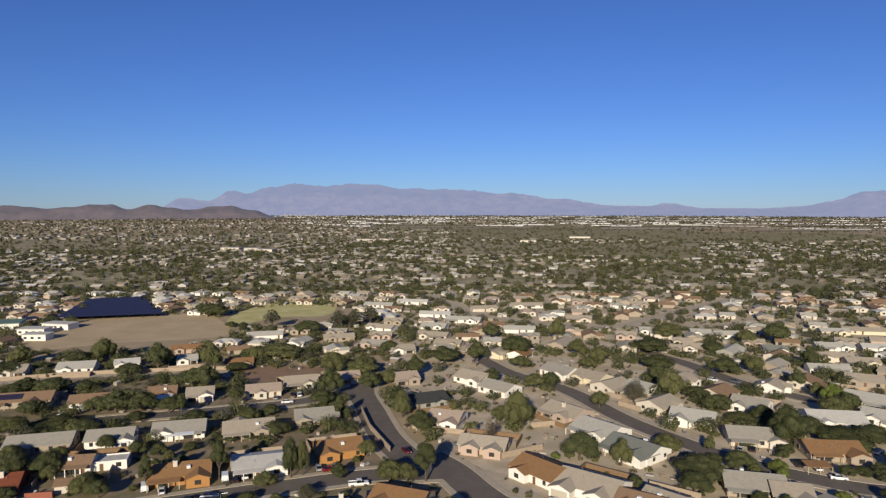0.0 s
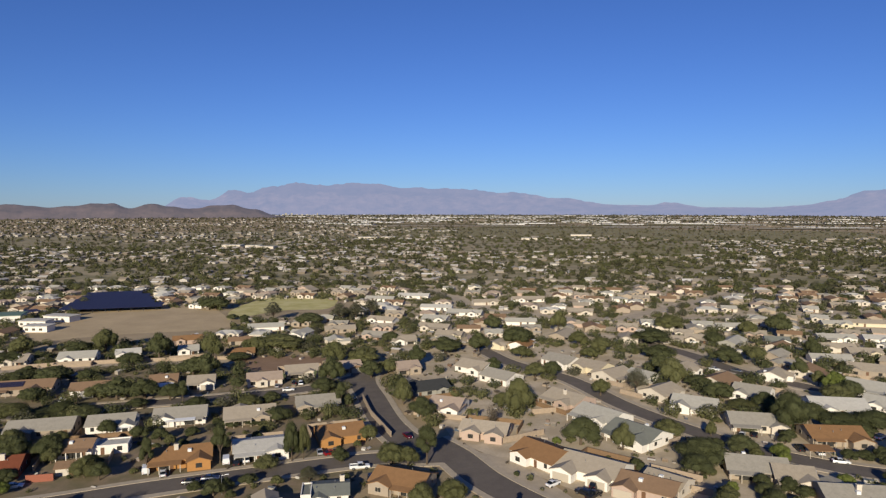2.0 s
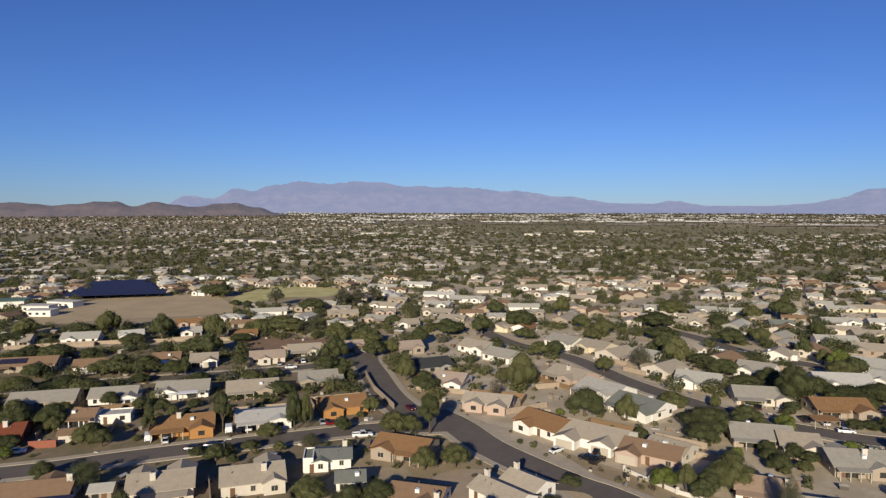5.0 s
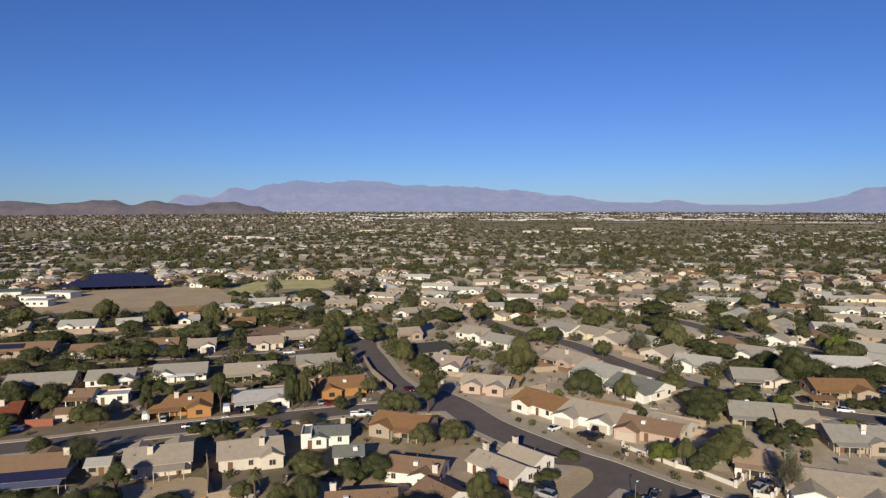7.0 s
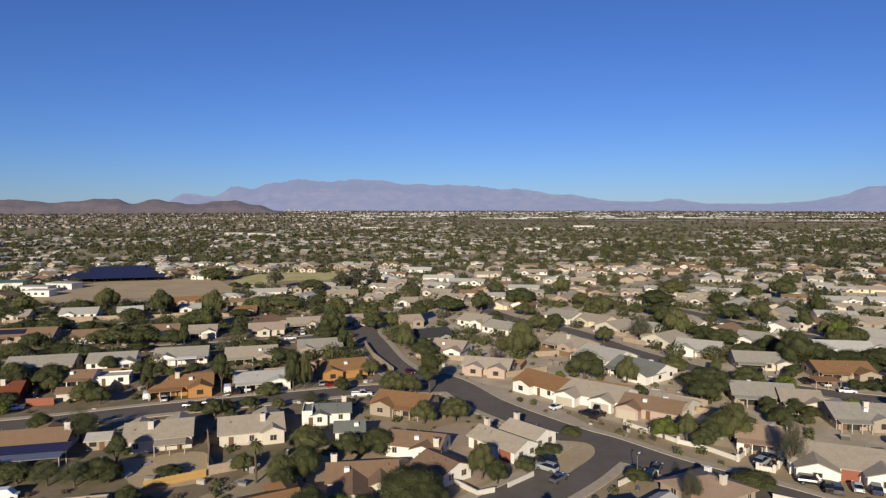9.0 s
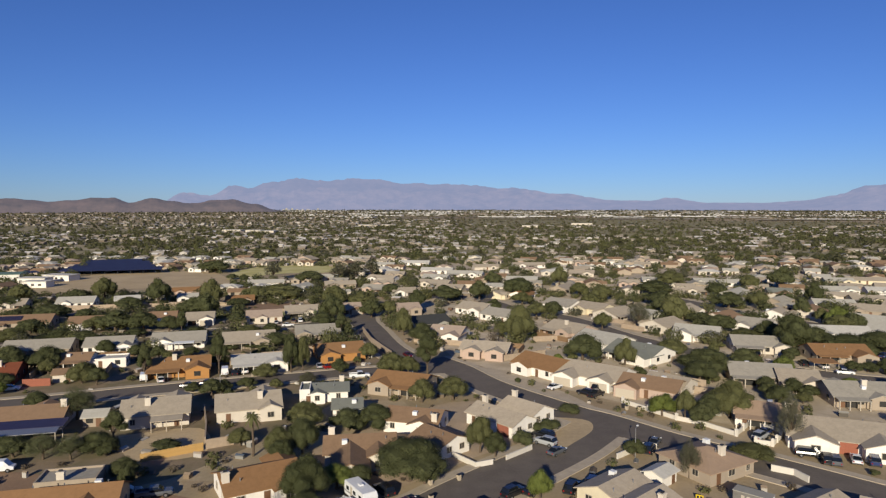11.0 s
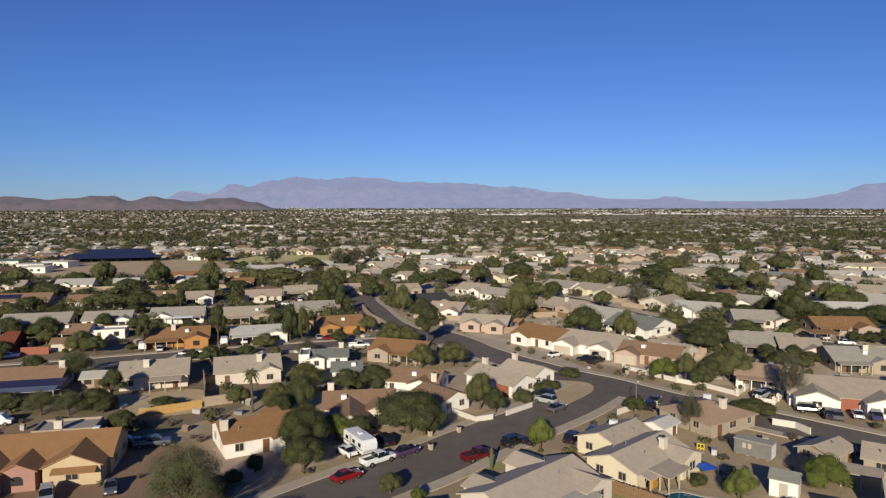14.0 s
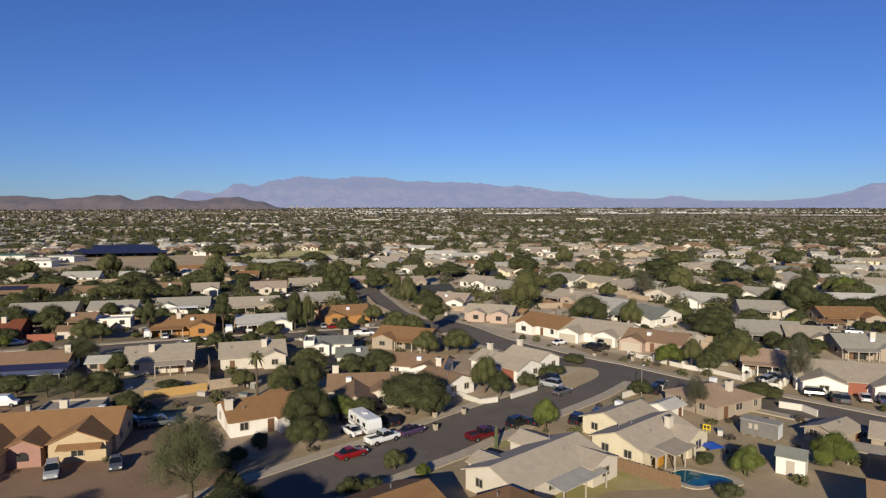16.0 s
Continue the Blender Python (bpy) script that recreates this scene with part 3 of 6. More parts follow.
def board_fence(a, b, h=1.8, material=None, label="weathered wooden board fence"):
    a, b = Vector((*a, 0)), Vector((*b, 0))
    d = b - a
    rng = random.Random(int(a.x * 10))
    ob = thing("board_fence", a.x, a.y, 0, math.degrees(math.atan2(d.y, d.x)), label, "fence")
    n = int(d.length / 0.2)
    mesh_list = []
    for k in range(4):
        me = bpy.data.meshes.new("board")
        bm = box_bm(0, 0.185, -0.012, 0.012, 0.03, h + rng.uniform(-0.07, 0.07))
        bm.to_mesh(me)
        bm.free()
        me.materials.append(material or M_WOOD)
        mesh_list.append(me)
    for i in range(n):
        fresh("board", rng.choice(mesh_list), ob, pose(i * 0.2, rng.uniform(-.008, .008), 0, rng.uniform(-1, 1)))
    for z in (0.4, h - 0.4):
        part("rail", box_bm(0, d.length, 0.022, 0.07, z, z + 0.09), material or M_WOOD, ob)
    for i in range(int(d.length / 2.4) + 1):
        part("post", box_bm(i * 2.4, i * 2.4 + 0.1, 0.075, 0.17, -0.1, h), material or M_WOOD, ob)


# ------------------------------------------------------------ vehicles
def shell(bm, rows):
    """Lofts closed cross sections: (x, half width, z low, z high, half width at the top)."""
    rings = []
    for x, w, z0, z1, wt in rows:
        zm = z0 + (z1 - z0) * 0.55
        rings.append([bm.verts.new(p) for p in ((x, -w * .93, z0), (x, -w, zm), (x, -wt, z1), (x, wt, z1), (x, w, zm), (x, w * .93, z0))])
    for a, b in zip(rings, rings[1:]):
        for k in range(6):
            bm.faces.new((a[k], a[(k + 1) % 6], b[(k + 1) % 6], b[k]))
    bm.faces.new(rings[0][::-1])
    bm.faces.new(rings[-1])
    bmesh.ops.recalc_face_normals(bm, faces=bm.faces)
    return bm


def wheel(car_ob, x, y, r):
    bm = bmesh.new()
    bmesh.ops.create_cone(bm, segments=16, radius1=r, radius2=r, depth=0.22, cap_ends=True, matrix=Matrix.Rotation(math.pi / 2, 4, "X"))
    w = part("wheel", bm, M_TYRE, car_ob, at=pose(x, y, r))
    bm = bmesh.new()
    bmesh.ops.create_cone(bm, segments=12, radius1=r * .62, radius2=r * .5, depth=0.25, cap_ends=True, matrix=Matrix.Rotation(math.pi / 2, 4, "X"))
    part("rim", bm, M_RIM, w)


_cars = {}


def car(kind, paint, x, y, yaw, label=""):
    key = (kind, paint)
    text = label or f"{paint} parked {'pickup truck' if kind == 'pickup' else kind} by the houses"
    if key in _cars:
        ob = copy_thing(_cars[key], pose(x, y, 0.03, 0, 0, yaw))
        tagged(ob, text)
        PLOTS.append((x, y, 2.6))
        return ob
    name = {"sedan": "car", "pickup": "pickup_truck", "suv": "suv", "van": "van"}[kind]
    ob = thing(name, x, y, 0.03, yaw, text, {"sedan": "car", "pickup": "truck", "suv": "car", "van": "van"}[kind], "parked vehicles")
    mat = CAR_PAINT[paint]
    if kind == "sedan":
        body = [(-2.3, .70, .38, .80, .60), (-2.2, .84, .30, .95, .74), (-1.2, .88, .28, .98, .78), (.8, .88, .28, .98, .78), (1.9, .85, .28, .85, .70), (2.25, .74, .34, .68, .58)]
        cab = [(-1.75, .66, .94, .97, .62), (-1.05, .74, .94, 1.42, .58), (.1, .74, .94, 1.44, .58), (1.0, .70, .92, .97, .66)]
        top, ax, r = (-1.0, .12, .56, 1.425, 1.47), 1.38, 0.32
    elif kind == "suv":
        body = [(-2.35, .80, .42, .95, .70), (-2.25, .92, .36, 1.10, .82), (.9, .94, .34, 1.12, .84), (2.1, .90, .36, 1.02, .76), (2.35, .80, .42, .85, .66)]
        cab = [(-2.2, .78, 1.08, 1.2, .72), (-1.9, .80, 1.08, 1.72, .64), (.2, .80, 1.08, 1.75, .64), (1.1, .76, 1.08, 1.14, .70)]
        top, ax, r = (-1.85, .25, .62, 1.735, 1.785), 1.42, 0.38
    elif kind == "van":
        body = [(-2.5, .92, .40, 1.9, .78), (-2.4, .98, .36, 2.0, .84), (1.0, .98, .36, 2.0, .84), (1.75, .95, .38, 1.15, .80), (2.45, .84, .42, .90, .70)]
        cab = [(.98, .86, 1.14, 1.96, .80), (1.3, .84, 1.12, 1.55, .78), (1.72, .82, 1.12, 1.18, .76)]
        top, ax, r = (-2.3, .9, .8, 1.97, 2.04), 1.55, 0.36
    else:
        body = [(-2.8, .90, .48, 1.0, .84), (-2.75, .93, .44, 1.05, .88), (-.55, .95, .44, 1.06, .90), (1.3, .95, .44, 1.08, .88), (2.6, .92, .46, 1.02, .80), (2.8, .84, .50, .90, .72)]
        cab = [(-.62, .80, 1.05, 1.72, .66), (-.3, .82, 1.05, 1.78, .68), (.75, .82, 1.05, 1.78, .68), (1.5, .78, 1.05, 1.10, .74)]
        top, ax, r = (-.55, .78, .66, 1.765, 1.82), 1.75, 0.40
    part("body", shell(bmesh.new(), body), mat, ob)
    part("glazing", shell(bmesh.new(), cab), M_CARGLASS, ob, "dark car windows")
    part("cabin_roof", box_bm(top[0], top[1], -top[2], top[2], top[3], top[4], bevel=0.02), mat, ob)
    for px in (top[0], top[1] - 0.06):
        for s in (-1, 1):
            part("pillar", box_bm(px, px + 0.1, s * (top[2] + .06) - 0.05, s * (top[2] + .06) + 0.05, body[2][3] - 0.03, top[4] - 0.04), mat, ob)
    if kind == "pickup":
        part("cargo_bed", box_bm(-2.65, -.75, -.74, .74, 1.055, 1.075), M_DARKMETAL, ob, "dark open load bed")
        for s in (-1, 1):
            part("bed_side", box_bm(-2.75, -.65, s * .84 - .07, s * .84 + .07, 1.0, 1.3, bevel=0.02), mat, ob)
        part("tailgate", box_bm(-2.82, -2.7, -.86, .86, .75, 1.3, bevel=0.02), mat, ob)
    xf, xb = body[-1][0], body[0][0]
    for s in (-1, 1):
        part("headlight", box_bm(xf - .06, xf + .02, s * .58 - .15, s * .58 + .15, .64, .80), M_LAMP, ob)
        part("tail_light", box_bm(xb - .02, xb + .06, s * .62 - .10, s * .62 + .10, .68, .90), M_TAIL, ob)
    part("bumper", box_bm(xf - .02, xf + .08, -.74, .74, .34, .54, bevel=.02), M_DARKMETAL, ob)
    part("bumper", box_bm(xb - .08, xb + .02, -.74, .74, .36, .56, bevel=.02), M_DARKMETAL, ob)
    for sx in (-1, 1):
        for sy in (-1, 1):
            wheel(ob, sx * ax, sy * (body[2][1] - .1), r)
    _cars[key] = ob
    PLOTS.append((x, y, 2.6))
    return ob


# ------------------------------------------------------------ plants
def leaf_cloud(rng, n, lobes, size, gaps=0.0, loose=0.18, clump=1.0):
    """Corners of n small four-cornered leaves spread through the shells of the lobes (x, y, z, rx, ry, rz)."""
    lob = np.array(lobes)
    area = lob[:, 3] * lob[:, 4] + lob[:, 4] * lob[:, 5]
    m = int(n * (1.55 if gaps else 1.0))
    pick = rng.choice(len(lob), m, p=area / area.sum())
    d = rng.normal(size=(m, 3))
    d /= np.linalg.norm(d, axis=1)[:, None]
    bunch = rng.normal(size=(max(8, n // 26), 3))
    bunch /= np.linalg.norm(bunch, axis=1)[:, None]
    near = bunch[rng.integers(0, len(bunch), m)]
    tuft = (rng.random(m) < 0.5)[:, None]
    d = np.where(tuft, d * 0.45 + near, d)
    d /= np.linalg.norm(d, axis=1)[:, None]
    r = rng.uniform(0.62, 1.12, m) ** 0.65
    c = lob[pick, :3] + d * lob[pick, 3:] * r[:, None]
    if gaps:
        # branches leave gaps of about half a metre between them
        w = np.sin(c @ np.array([3.1, 2.3, 2.7]) * gaps + 1) + np.sin(c @ np.array([-2.2, 3.4, 1.9]) * gaps + 2) + np.sin(c @ np.array([1.7, -2.1, 3.9]) * gaps)
        w += 0.8 * np.sin(c @ np.array([7.1, 5.3, -6.2]) * gaps)
        keep = np.argsort(-(w * clump + rng.normal(size=m) * 0.7))[:n]
        c, d = c[keep], d[keep]
    n = len(c)
    nrm = d * 0.75 + rng.normal(size=(n, 3)) * loose + np.array([0, 0, 0.25])
    nrm /= np.linalg.norm(nrm, axis=1)[:, None]
    u = np.cross(nrm, rng.normal(size=(n, 3)))
    u /= np.linalg.norm(u, axis=1)[:, None]
    v = np.cross(nrm, u)
    s = size * rng.uniform(0.6, 1.5, (n, 1))
    e = rng.uniform(0.3, 0.7, (n, 1))
    return np.stack([c - u * s, c - v * s * e, c + u * s, c + v * s * e], 1)


def quads_mesh(name, q, material):
    n = len(q)
    me = bpy.data.meshes.new(name)
    me.vertices.add(4 * n)
    me.vertices.foreach_set("co", q.reshape(-1).astype(np.float32))
    me.loops.add(4 * n)
    me.loops.foreach_set("vertex_index", np.arange(4 * n, dtype=np.int32))
    me.polygons.add(n)
    me.polygons.foreach_set("loop_start", np.arange(0, 4 * n, 4, dtype=np.int32))
    me.update(calc_edges=True)
    me.materials.append(material)
    return me


def add_limb(bm, a, b, r0, r1, seg=7):
    a, b = Vector(a), Vector(b)
    d = b - a
    m = Matrix.Translation((a + b) / 2) @ d.to_track_quat("Z", "Y").to_matrix().to_4x4()
    bmesh.ops.create_cone(bm, segments=seg, radius1=r0, radius2=r1, depth=d.length, cap_ends=True, matrix=m)


def tree_meshes(seed, leaf, spread, tall, lobes_n, n, size, trunk=0.28):
    """Trunk and crown meshes of a tree about `tall` metres high and 2 * spread wide."""
    rng = np.random.default_rng(seed)
    lobes = []
    bm = bmesh.new()
    fork = Vector((rng.uniform(-.1, .1), rng.uniform(-.1, .1), tall * trunk))
    add_limb(bm, (0, 0, -0.15), fork, 0.055 * spread + 0.06, 0.04 * spread + 0.05)
    for i in range(lobes_n):
        a = i * 2.4 + rng.uniform(-.4, .4)
        k = math.sqrt((i + 0.4) / lobes_n)
        x, y = spread * 0.62 * k * math.cos(a), spread * 0.62 * k * math.sin(a)
        z = tall * (0.74 - 0.36 * k + rng.uniform(-.06, .07))
        rr = spread * rng.uniform(0.38, 0.54) * (9 / max(9, lobes_n)) ** 0.36
        lobes.append((x, y, z, rr, rr, min(rr * rng.uniform(0.75, 1.0), tall * 0.33, tall - z + 0.15 * rr)))
        add_limb(bm, fork, (x * .9, y * .9, z), 0.03 * spread + 0.03, 0.02)
    t = bpy.data.meshes.new("trunk")
    bm.to_mesh(t)
    bm.free()
    t.materials.append(M_BARK)
    crown = quads_mesh("crown", leaf_cloud(rng, n, lobes, size, 1.0, clump=1.0 if leaf in ("grey", "sage") else 0.45), LEAF[leaf])
    if leaf not in ("dry", "grey", "sage"):
        # the packed inner foliage that fills the crown behind the outer leaves
        bm = bmesh.new()
        bm.from_mesh(crown)
        for x, y, z, rx, ry, rz in lobes:
            made = bmesh.ops.create_icosphere(bm, subdivisions=2, radius=1.0)["verts"]
            for v in made:
                k = 0.75 * (1 + 0.44 * noise.noise(v.co * 2.7 + Vector((x, y, z))))
                v.co = Vector((x + v.co.x * rx * k, y + v.co.y * ry * k, z + v.co.z * rz * k))
        bm.to_mesh(crown)
        bm.free()
    return t, crown


TREE_KIND = {
    "mesquite": ("mesquite", 3.2, 5.2, 15, 2600, 0.20, 0.28, "spreading green mesquite tree in a yard"),
    "dark": ("dark", 3.0, 5.4, 15, 2600, 0.21, 0.24, "dense dark green yard tree"),
    "grey": ("grey", 3.2, 6.0, 17, 3600, 0.14, 0.20, "airy grey-green desert tree"),
    "willow": ("sage", 3.2, 6.0, 22, 5200, 0.12, 0.20, "feathery grey-green desert tree"),
    "bright": ("bright", 2.6, 4.4, 13, 2200, 0.19, 0.22, "bright green leafy tree"),
    "tall": ("dark", 2.0, 8.0, 12, 2400, 0.22, 0.2, "tall narrow evergreen tree"),
    "euca": ("grey", 3.4, 11.0, 14, 2800, 0.26, 0.25, "tall grey eucalyptus tree beside the park"),
    "bush": ("dark", 1.5, 1.7, 6, 700, 0.14, 0.10, "low green garden bush"),
    "dry": ("dry", 1.2, 1.5, 6, 500, 0.10, 0.12, "dry twiggy desert shrub"),
}
_trees = {}


LEVELS = ((10.0, 0.27), (4.0, 0.40), (0.8, 0.8))     # leaf count and leaf size: near, middle, far


def tree(kind, x, y, spread, tall, label=""):
    """A tree of a kind, scaled to the given half width and height."""
    leaf, s0, h0, ln, n, size, trunk, text = TREE_KIND[kind]
    r = math.hypot(x, y)
    lev = 0 if r < 125 and kind not in ("bush", "dry") else 1 if r < 260 else 2
    v = int(abs(x * 3 + y * 5)) % (2 if lev == 0 else 3)
    key = (kind, v, lev)
    if key not in _trees:
        _trees[key] = tree_meshes(len(_trees) * 7 + 3, leaf, s0, h0, ln, int(n * LEVELS[lev][0]), size * LEVELS[lev][1], trunk)
    t, c = _trees[key]
    ob = thing({"bush": "bush", "dry": "shrub"}.get(kind, "tree"), x, y, 0, (x * 37 + y * 91) % 360, label or text, {"bush": "bush", "dry": "shrub"}.get(kind, "tree"), "trees of the neighbourhood" if kind not in ("bush", "dry") else "garden shrubs")
    ob.scale = (spread / s0, spread / s0, tall / h0)
    fresh("trunk", t, ob)
    fresh("crown", c, ob)
    return ob


def palm(x, y, tall, spread=1.6, label="slender fan palm with a shaggy crown"):
    rng = np.random.default_rng(int(abs(x) * 10))
    ob = thing("palm_tree", x, y, 0, 0, label, "palm tree")
    bm = bmesh.new()
    for i in range(6):
        add_limb(bm, (0.05 * math.sin(i), 0, tall * i / 6 - (0.1 if i == 0 else 0)), (0.05 * math.sin(i + 1), 0, tall * (i + 1) / 6), 0.24 - 0.012 * i, 0.23 - 0.012 * i, 9)
    part("trunk", bm, M_BARK, ob)
    bm = bmesh.new()
    for i in range(26):
        a, up = i * 2.4, rng.uniform(-0.7, 0.95)
        prev = None
        for k in range(5):
            u = k / 4
            r = spread * u
            z = tall + 0.2 + spread * (up * u - 0.75 * u * u)
            w = 0.32 * spread * math.sin(min(3.0, 0.5 + 2.4 * u)) * 0.5
            c, s = math.cos(a), math.sin(a)
            row = [bm.verts.new((r * c - s * o, r * s + c * o, z - abs(o) * .4)) for o in (-w, 0, w)]
            if prev:
                bm.faces.new((prev[0], prev[1], row[1], row[0]))
                bm.faces.new((prev[1], prev[2], row[2], row[1]))
            prev = row
    part("crown", bm, LEAF["mesquite"], ob)
    PLOTS.append((x, y, 1))


def saguaro(x, y, tall, arms=0):
    ob = thing("saguaro_cactus", x, y, 0, 0, "tall ribbed green saguaro cactus in a gravel yard", "cactus")
    bm = bmesh.new()

    def column(px, py, z0, z1, r):
        rings = []
        for k in range(9):
            u = k / 8
            rr = r * (0.8 + 0.25 * math.sin(math.pi * min(1, u * 1.2)) if u < 0.9 else 0.55 * (1 - (u - .9) * 6))
            rings.append([bm.verts.new((px + (rr * (1 if j % 2 else .84)) * math.cos(j * math.pi / 10), py + (rr * (1 if j % 2 else .84)) * math.sin(j * math.pi / 10), z0 + (z1 - z0) * u)) for j in range(20)])
        for a, b in zip(rings, rings[1:]):
            for j in range(20):
                bm.faces.new((a[j], a[(j + 1) % 20], b[(j + 1) % 20], b[j]))
        bm.faces.new(rings[-1])
    column(0, 0, -0.1, tall, 0.27)
    for i in range(arms):
        s = 1 if i % 2 else -1
        add_limb(bm, (0, 0, tall * (.45 + .1 * i)), (s * .6, 0, tall * (.5 + .1 * i)), .15, .16, 10)
        column(s * .6, 0, tall * (.48 + .1 * i), tall * (.75 + .1 * i), .17)
    part("stem", bm, M_CACTUS, ob)


def yard_wall(x, y, yaw, w, depth, side, material=None):
    """A block wall round a back yard: two sides and the back."""
    c, sn = math.cos(radians(yaw)), math.sin(radians(yaw))

    def at(a, b):
        return (x + c * a - sn * b, y + sn * a + c * b)
    y0, y1 = side * 3.0, side * (5.0 + depth)
    pts = [at(-w / 2, y0), at(-w / 2, y1), at(w / 2, y1), at(w / 2, y0)]
    for line, half in ROADS:
        for q in line:
            if any((q.x - a) ** 2 + (q.y - b) ** 2 < (half + 1.2) ** 2 for a, b in pts + [at(0, y1)]):
                return
    ob = thing("garden_wall", x, y, 0, yaw, "tan block wall round a back yard", "wall", "back yard walls")
    m = material or M_BLOCK
    h = 1.65
    part("wall_panel", box_bm(-w / 2 - .1, -w / 2 + .1, min(y0, y1), max(y0, y1), -0.1, h), m, ob)
    part("wall_panel", box_bm(w / 2 - .1, w / 2 + .1, min(y0, y1), max(y0, y1), -0.1, h), m, ob)
    part("wall_panel", box_bm(-w / 2 + .1, w / 2 - .1, y1 - .1, y1 + .1, -0.1, h + .004), m, ob)


def patio_cover(x, y, yaw, L, D, z=2.4, material=None, label="white patio cover on posts behind the house"):
    ob = thing("patio_cover", x, y, 0, yaw, label, "patio cover")
    bm = bmesh.new()
    add_prism(bm, [(-D / 2, z - 0.2), (D / 2, z + 0.15), (D / 2, z + 0.27), (-D / 2, z - 0.08)], -L / 2, L / 2, "x")
    bmesh.ops.recalc_face_normals(bm, faces=bm.faces)
    part("cover", bm, material or M_WHITEMETAL, ob)
    for i in range(3):
        px = -L / 2 + .2 + (L - .4) * i / 2
        part("post", box_bm(px - .07, px + .07, -D / 2 + .1, -D / 2 + .24, -0.1, z - .15), M_TRIM, ob)


def bin_(x, y, yaw, material, label):
    ob = thing("wheelie_bin", x, y, 0.02, yaw, label, "bin")
    bm = bmesh.new()
    add_prism(bm, [(-.24, 0.06), (.24, 0.06), (.31, 1.0), (-.31, 1.0)], -.3, .3, "y")
    bmesh.ops.recalc_face_normals(bm, faces=bm.faces)
    part("body", bm, material, ob)
    part("lid", box_bm(-.34, .34, -.35, .33, 1.003, 1.08, bevel=.02), M_DARKMETAL, ob)
    for s in (-1, 1):
        w = bmesh.new()
        bmesh.ops.create_cone(w, segments=10, radius1=.1, radius2=.1, depth=.05, cap_ends=True, matrix=Matrix.Translation((s * .26, .24, .1)) @ Matrix.Rotation(math.pi / 2, 4, "Y"))
        part("wheel", w, M_TYRE, ob)


def street_lamp(x, y, yaw, tall=5.5):
    ob = thing("street_lamp", x, y, 0, yaw, "slim grey street lamp at the corner", "street lamp")
    bm = bmesh.new()
    add_limb(bm, (0, 0, -.1), (0, 0, tall), .09, .06, 10)
    part("pole", bm, M_METAL, ob)
    bm = bmesh.new()
    add_limb(bm, (0, 0, tall - .1), (0, -1.2, tall + .1), .04, .035, 8)
    part("arm", bm, M_METAL, ob)
    part("head", box_bm(-.16, .16, -1.75, -1.1, tall + .03, tall + .2, bevel=.04), M_WHITEMETAL, ob)


def utility_pole(x, y, tall=9.0):
    ob = thing("utility_pole", x, y, 0, 20, "tall weathered wooden utility pole", "utility pole")
    bm = bmesh.new()
    add_limb(bm, (0, 0, -.2), (0, 0, tall), .16, .11, 10)
    part("pole", bm, M_BARK, ob)
    part("crossarm", box_bm(-1.2, 1.2, -.18, -.08, tall - .9, tall - .76), M_BARK, ob)


def camper(x, y, yaw):
    ob = thing("camper_trailer", x, y, 0, yaw, "white boxy camper trailer parked in a driveway", "camper")
    bm = bmesh.new()
    add_prism(bm, [(-3.5, .55), (3.1, .55), (3.6, 1.3), (3.6, 2.2), (3.2, 2.75), (-3.3, 2.75), (-3.55, 2.4)], -1.2, 1.2, "y")
    bmesh.ops.recalc_face_normals(bm, faces=bm.faces)
    bmesh.ops.bevel(bm, geom=list(bm.edges), offset=.06, segments=2, affect="EDGES")
    body = part("body", bm, M_WHITEMETAL, ob)
    for px in (-2.2, .2, 2.2):
        for s in (-1, 1):
            part("window", box_bm(px - .45, px + .45, s * 1.2 - .02, s * 1.2 + .02, 1.5, 2.1), M_CARGLASS, ob)
    part("door", box_bm(-1.2, -.55, -1.225, -1.19, .62, 2.4), M_TRIM, ob)
    part("rear_window", box_bm(-3.57, -3.48, -.5, .5, 1.6, 2.1), M_CARGLASS, ob)
    part("roof_cooler", box_bm(-.4, .5, -.35, .35, 2.74, 3.0, bevel=.05), M_WHITEMETAL, ob)
    part("drawbar", box_bm(3.4, 4.5, -.06, .06, .5, .6), M_DARKMETAL, ob)
    part("stripe", box_bm(-3.4, 3.2, -1.212, -1.195, 1.15, 1.3), CAR_PAINT["grey"], ob)
    for sx in (-.5, .4):
        for s in (-1, 1):
            wheel(ob, sx, s * 1.08, .36)
    part("jack", box_bm(4.1, 4.2, -.05, .05, -.02, .52), M_DARKMETAL, ob)
    PLOTS.append((x, y, 3.5))


def shed(x, y, yaw, L, W, eave, wall, roof, label):
    ob = thing("shed", x, y, 0, yaw, label, "shed")
    a, b = bmesh.new(), bmesh.new()
    gable_body(a, L, W, eave, W * .28)
    gable_roof(b, L, W, eave, W * .28, .2, .1)
    part("wall", a, wall, ob)
    part("roof", b, roof, ob)
    part("door", box_bm(-.5, .5, -W / 2 - .05, -W / 2 - .002, .05, 1.95), M_TRIM, ob)
    part("vent", box_bm(L / 2 + .002, L / 2 + .05, -.25, .25, eave - .2, eave + .2), M_METAL, ob)
    part("vent", box_bm(-L / 2 - .05, -L / 2 - .002, -.25, .25, eave - .2, eave + .2), M_METAL, ob)
    PLOTS.append((x, y, L * .6))


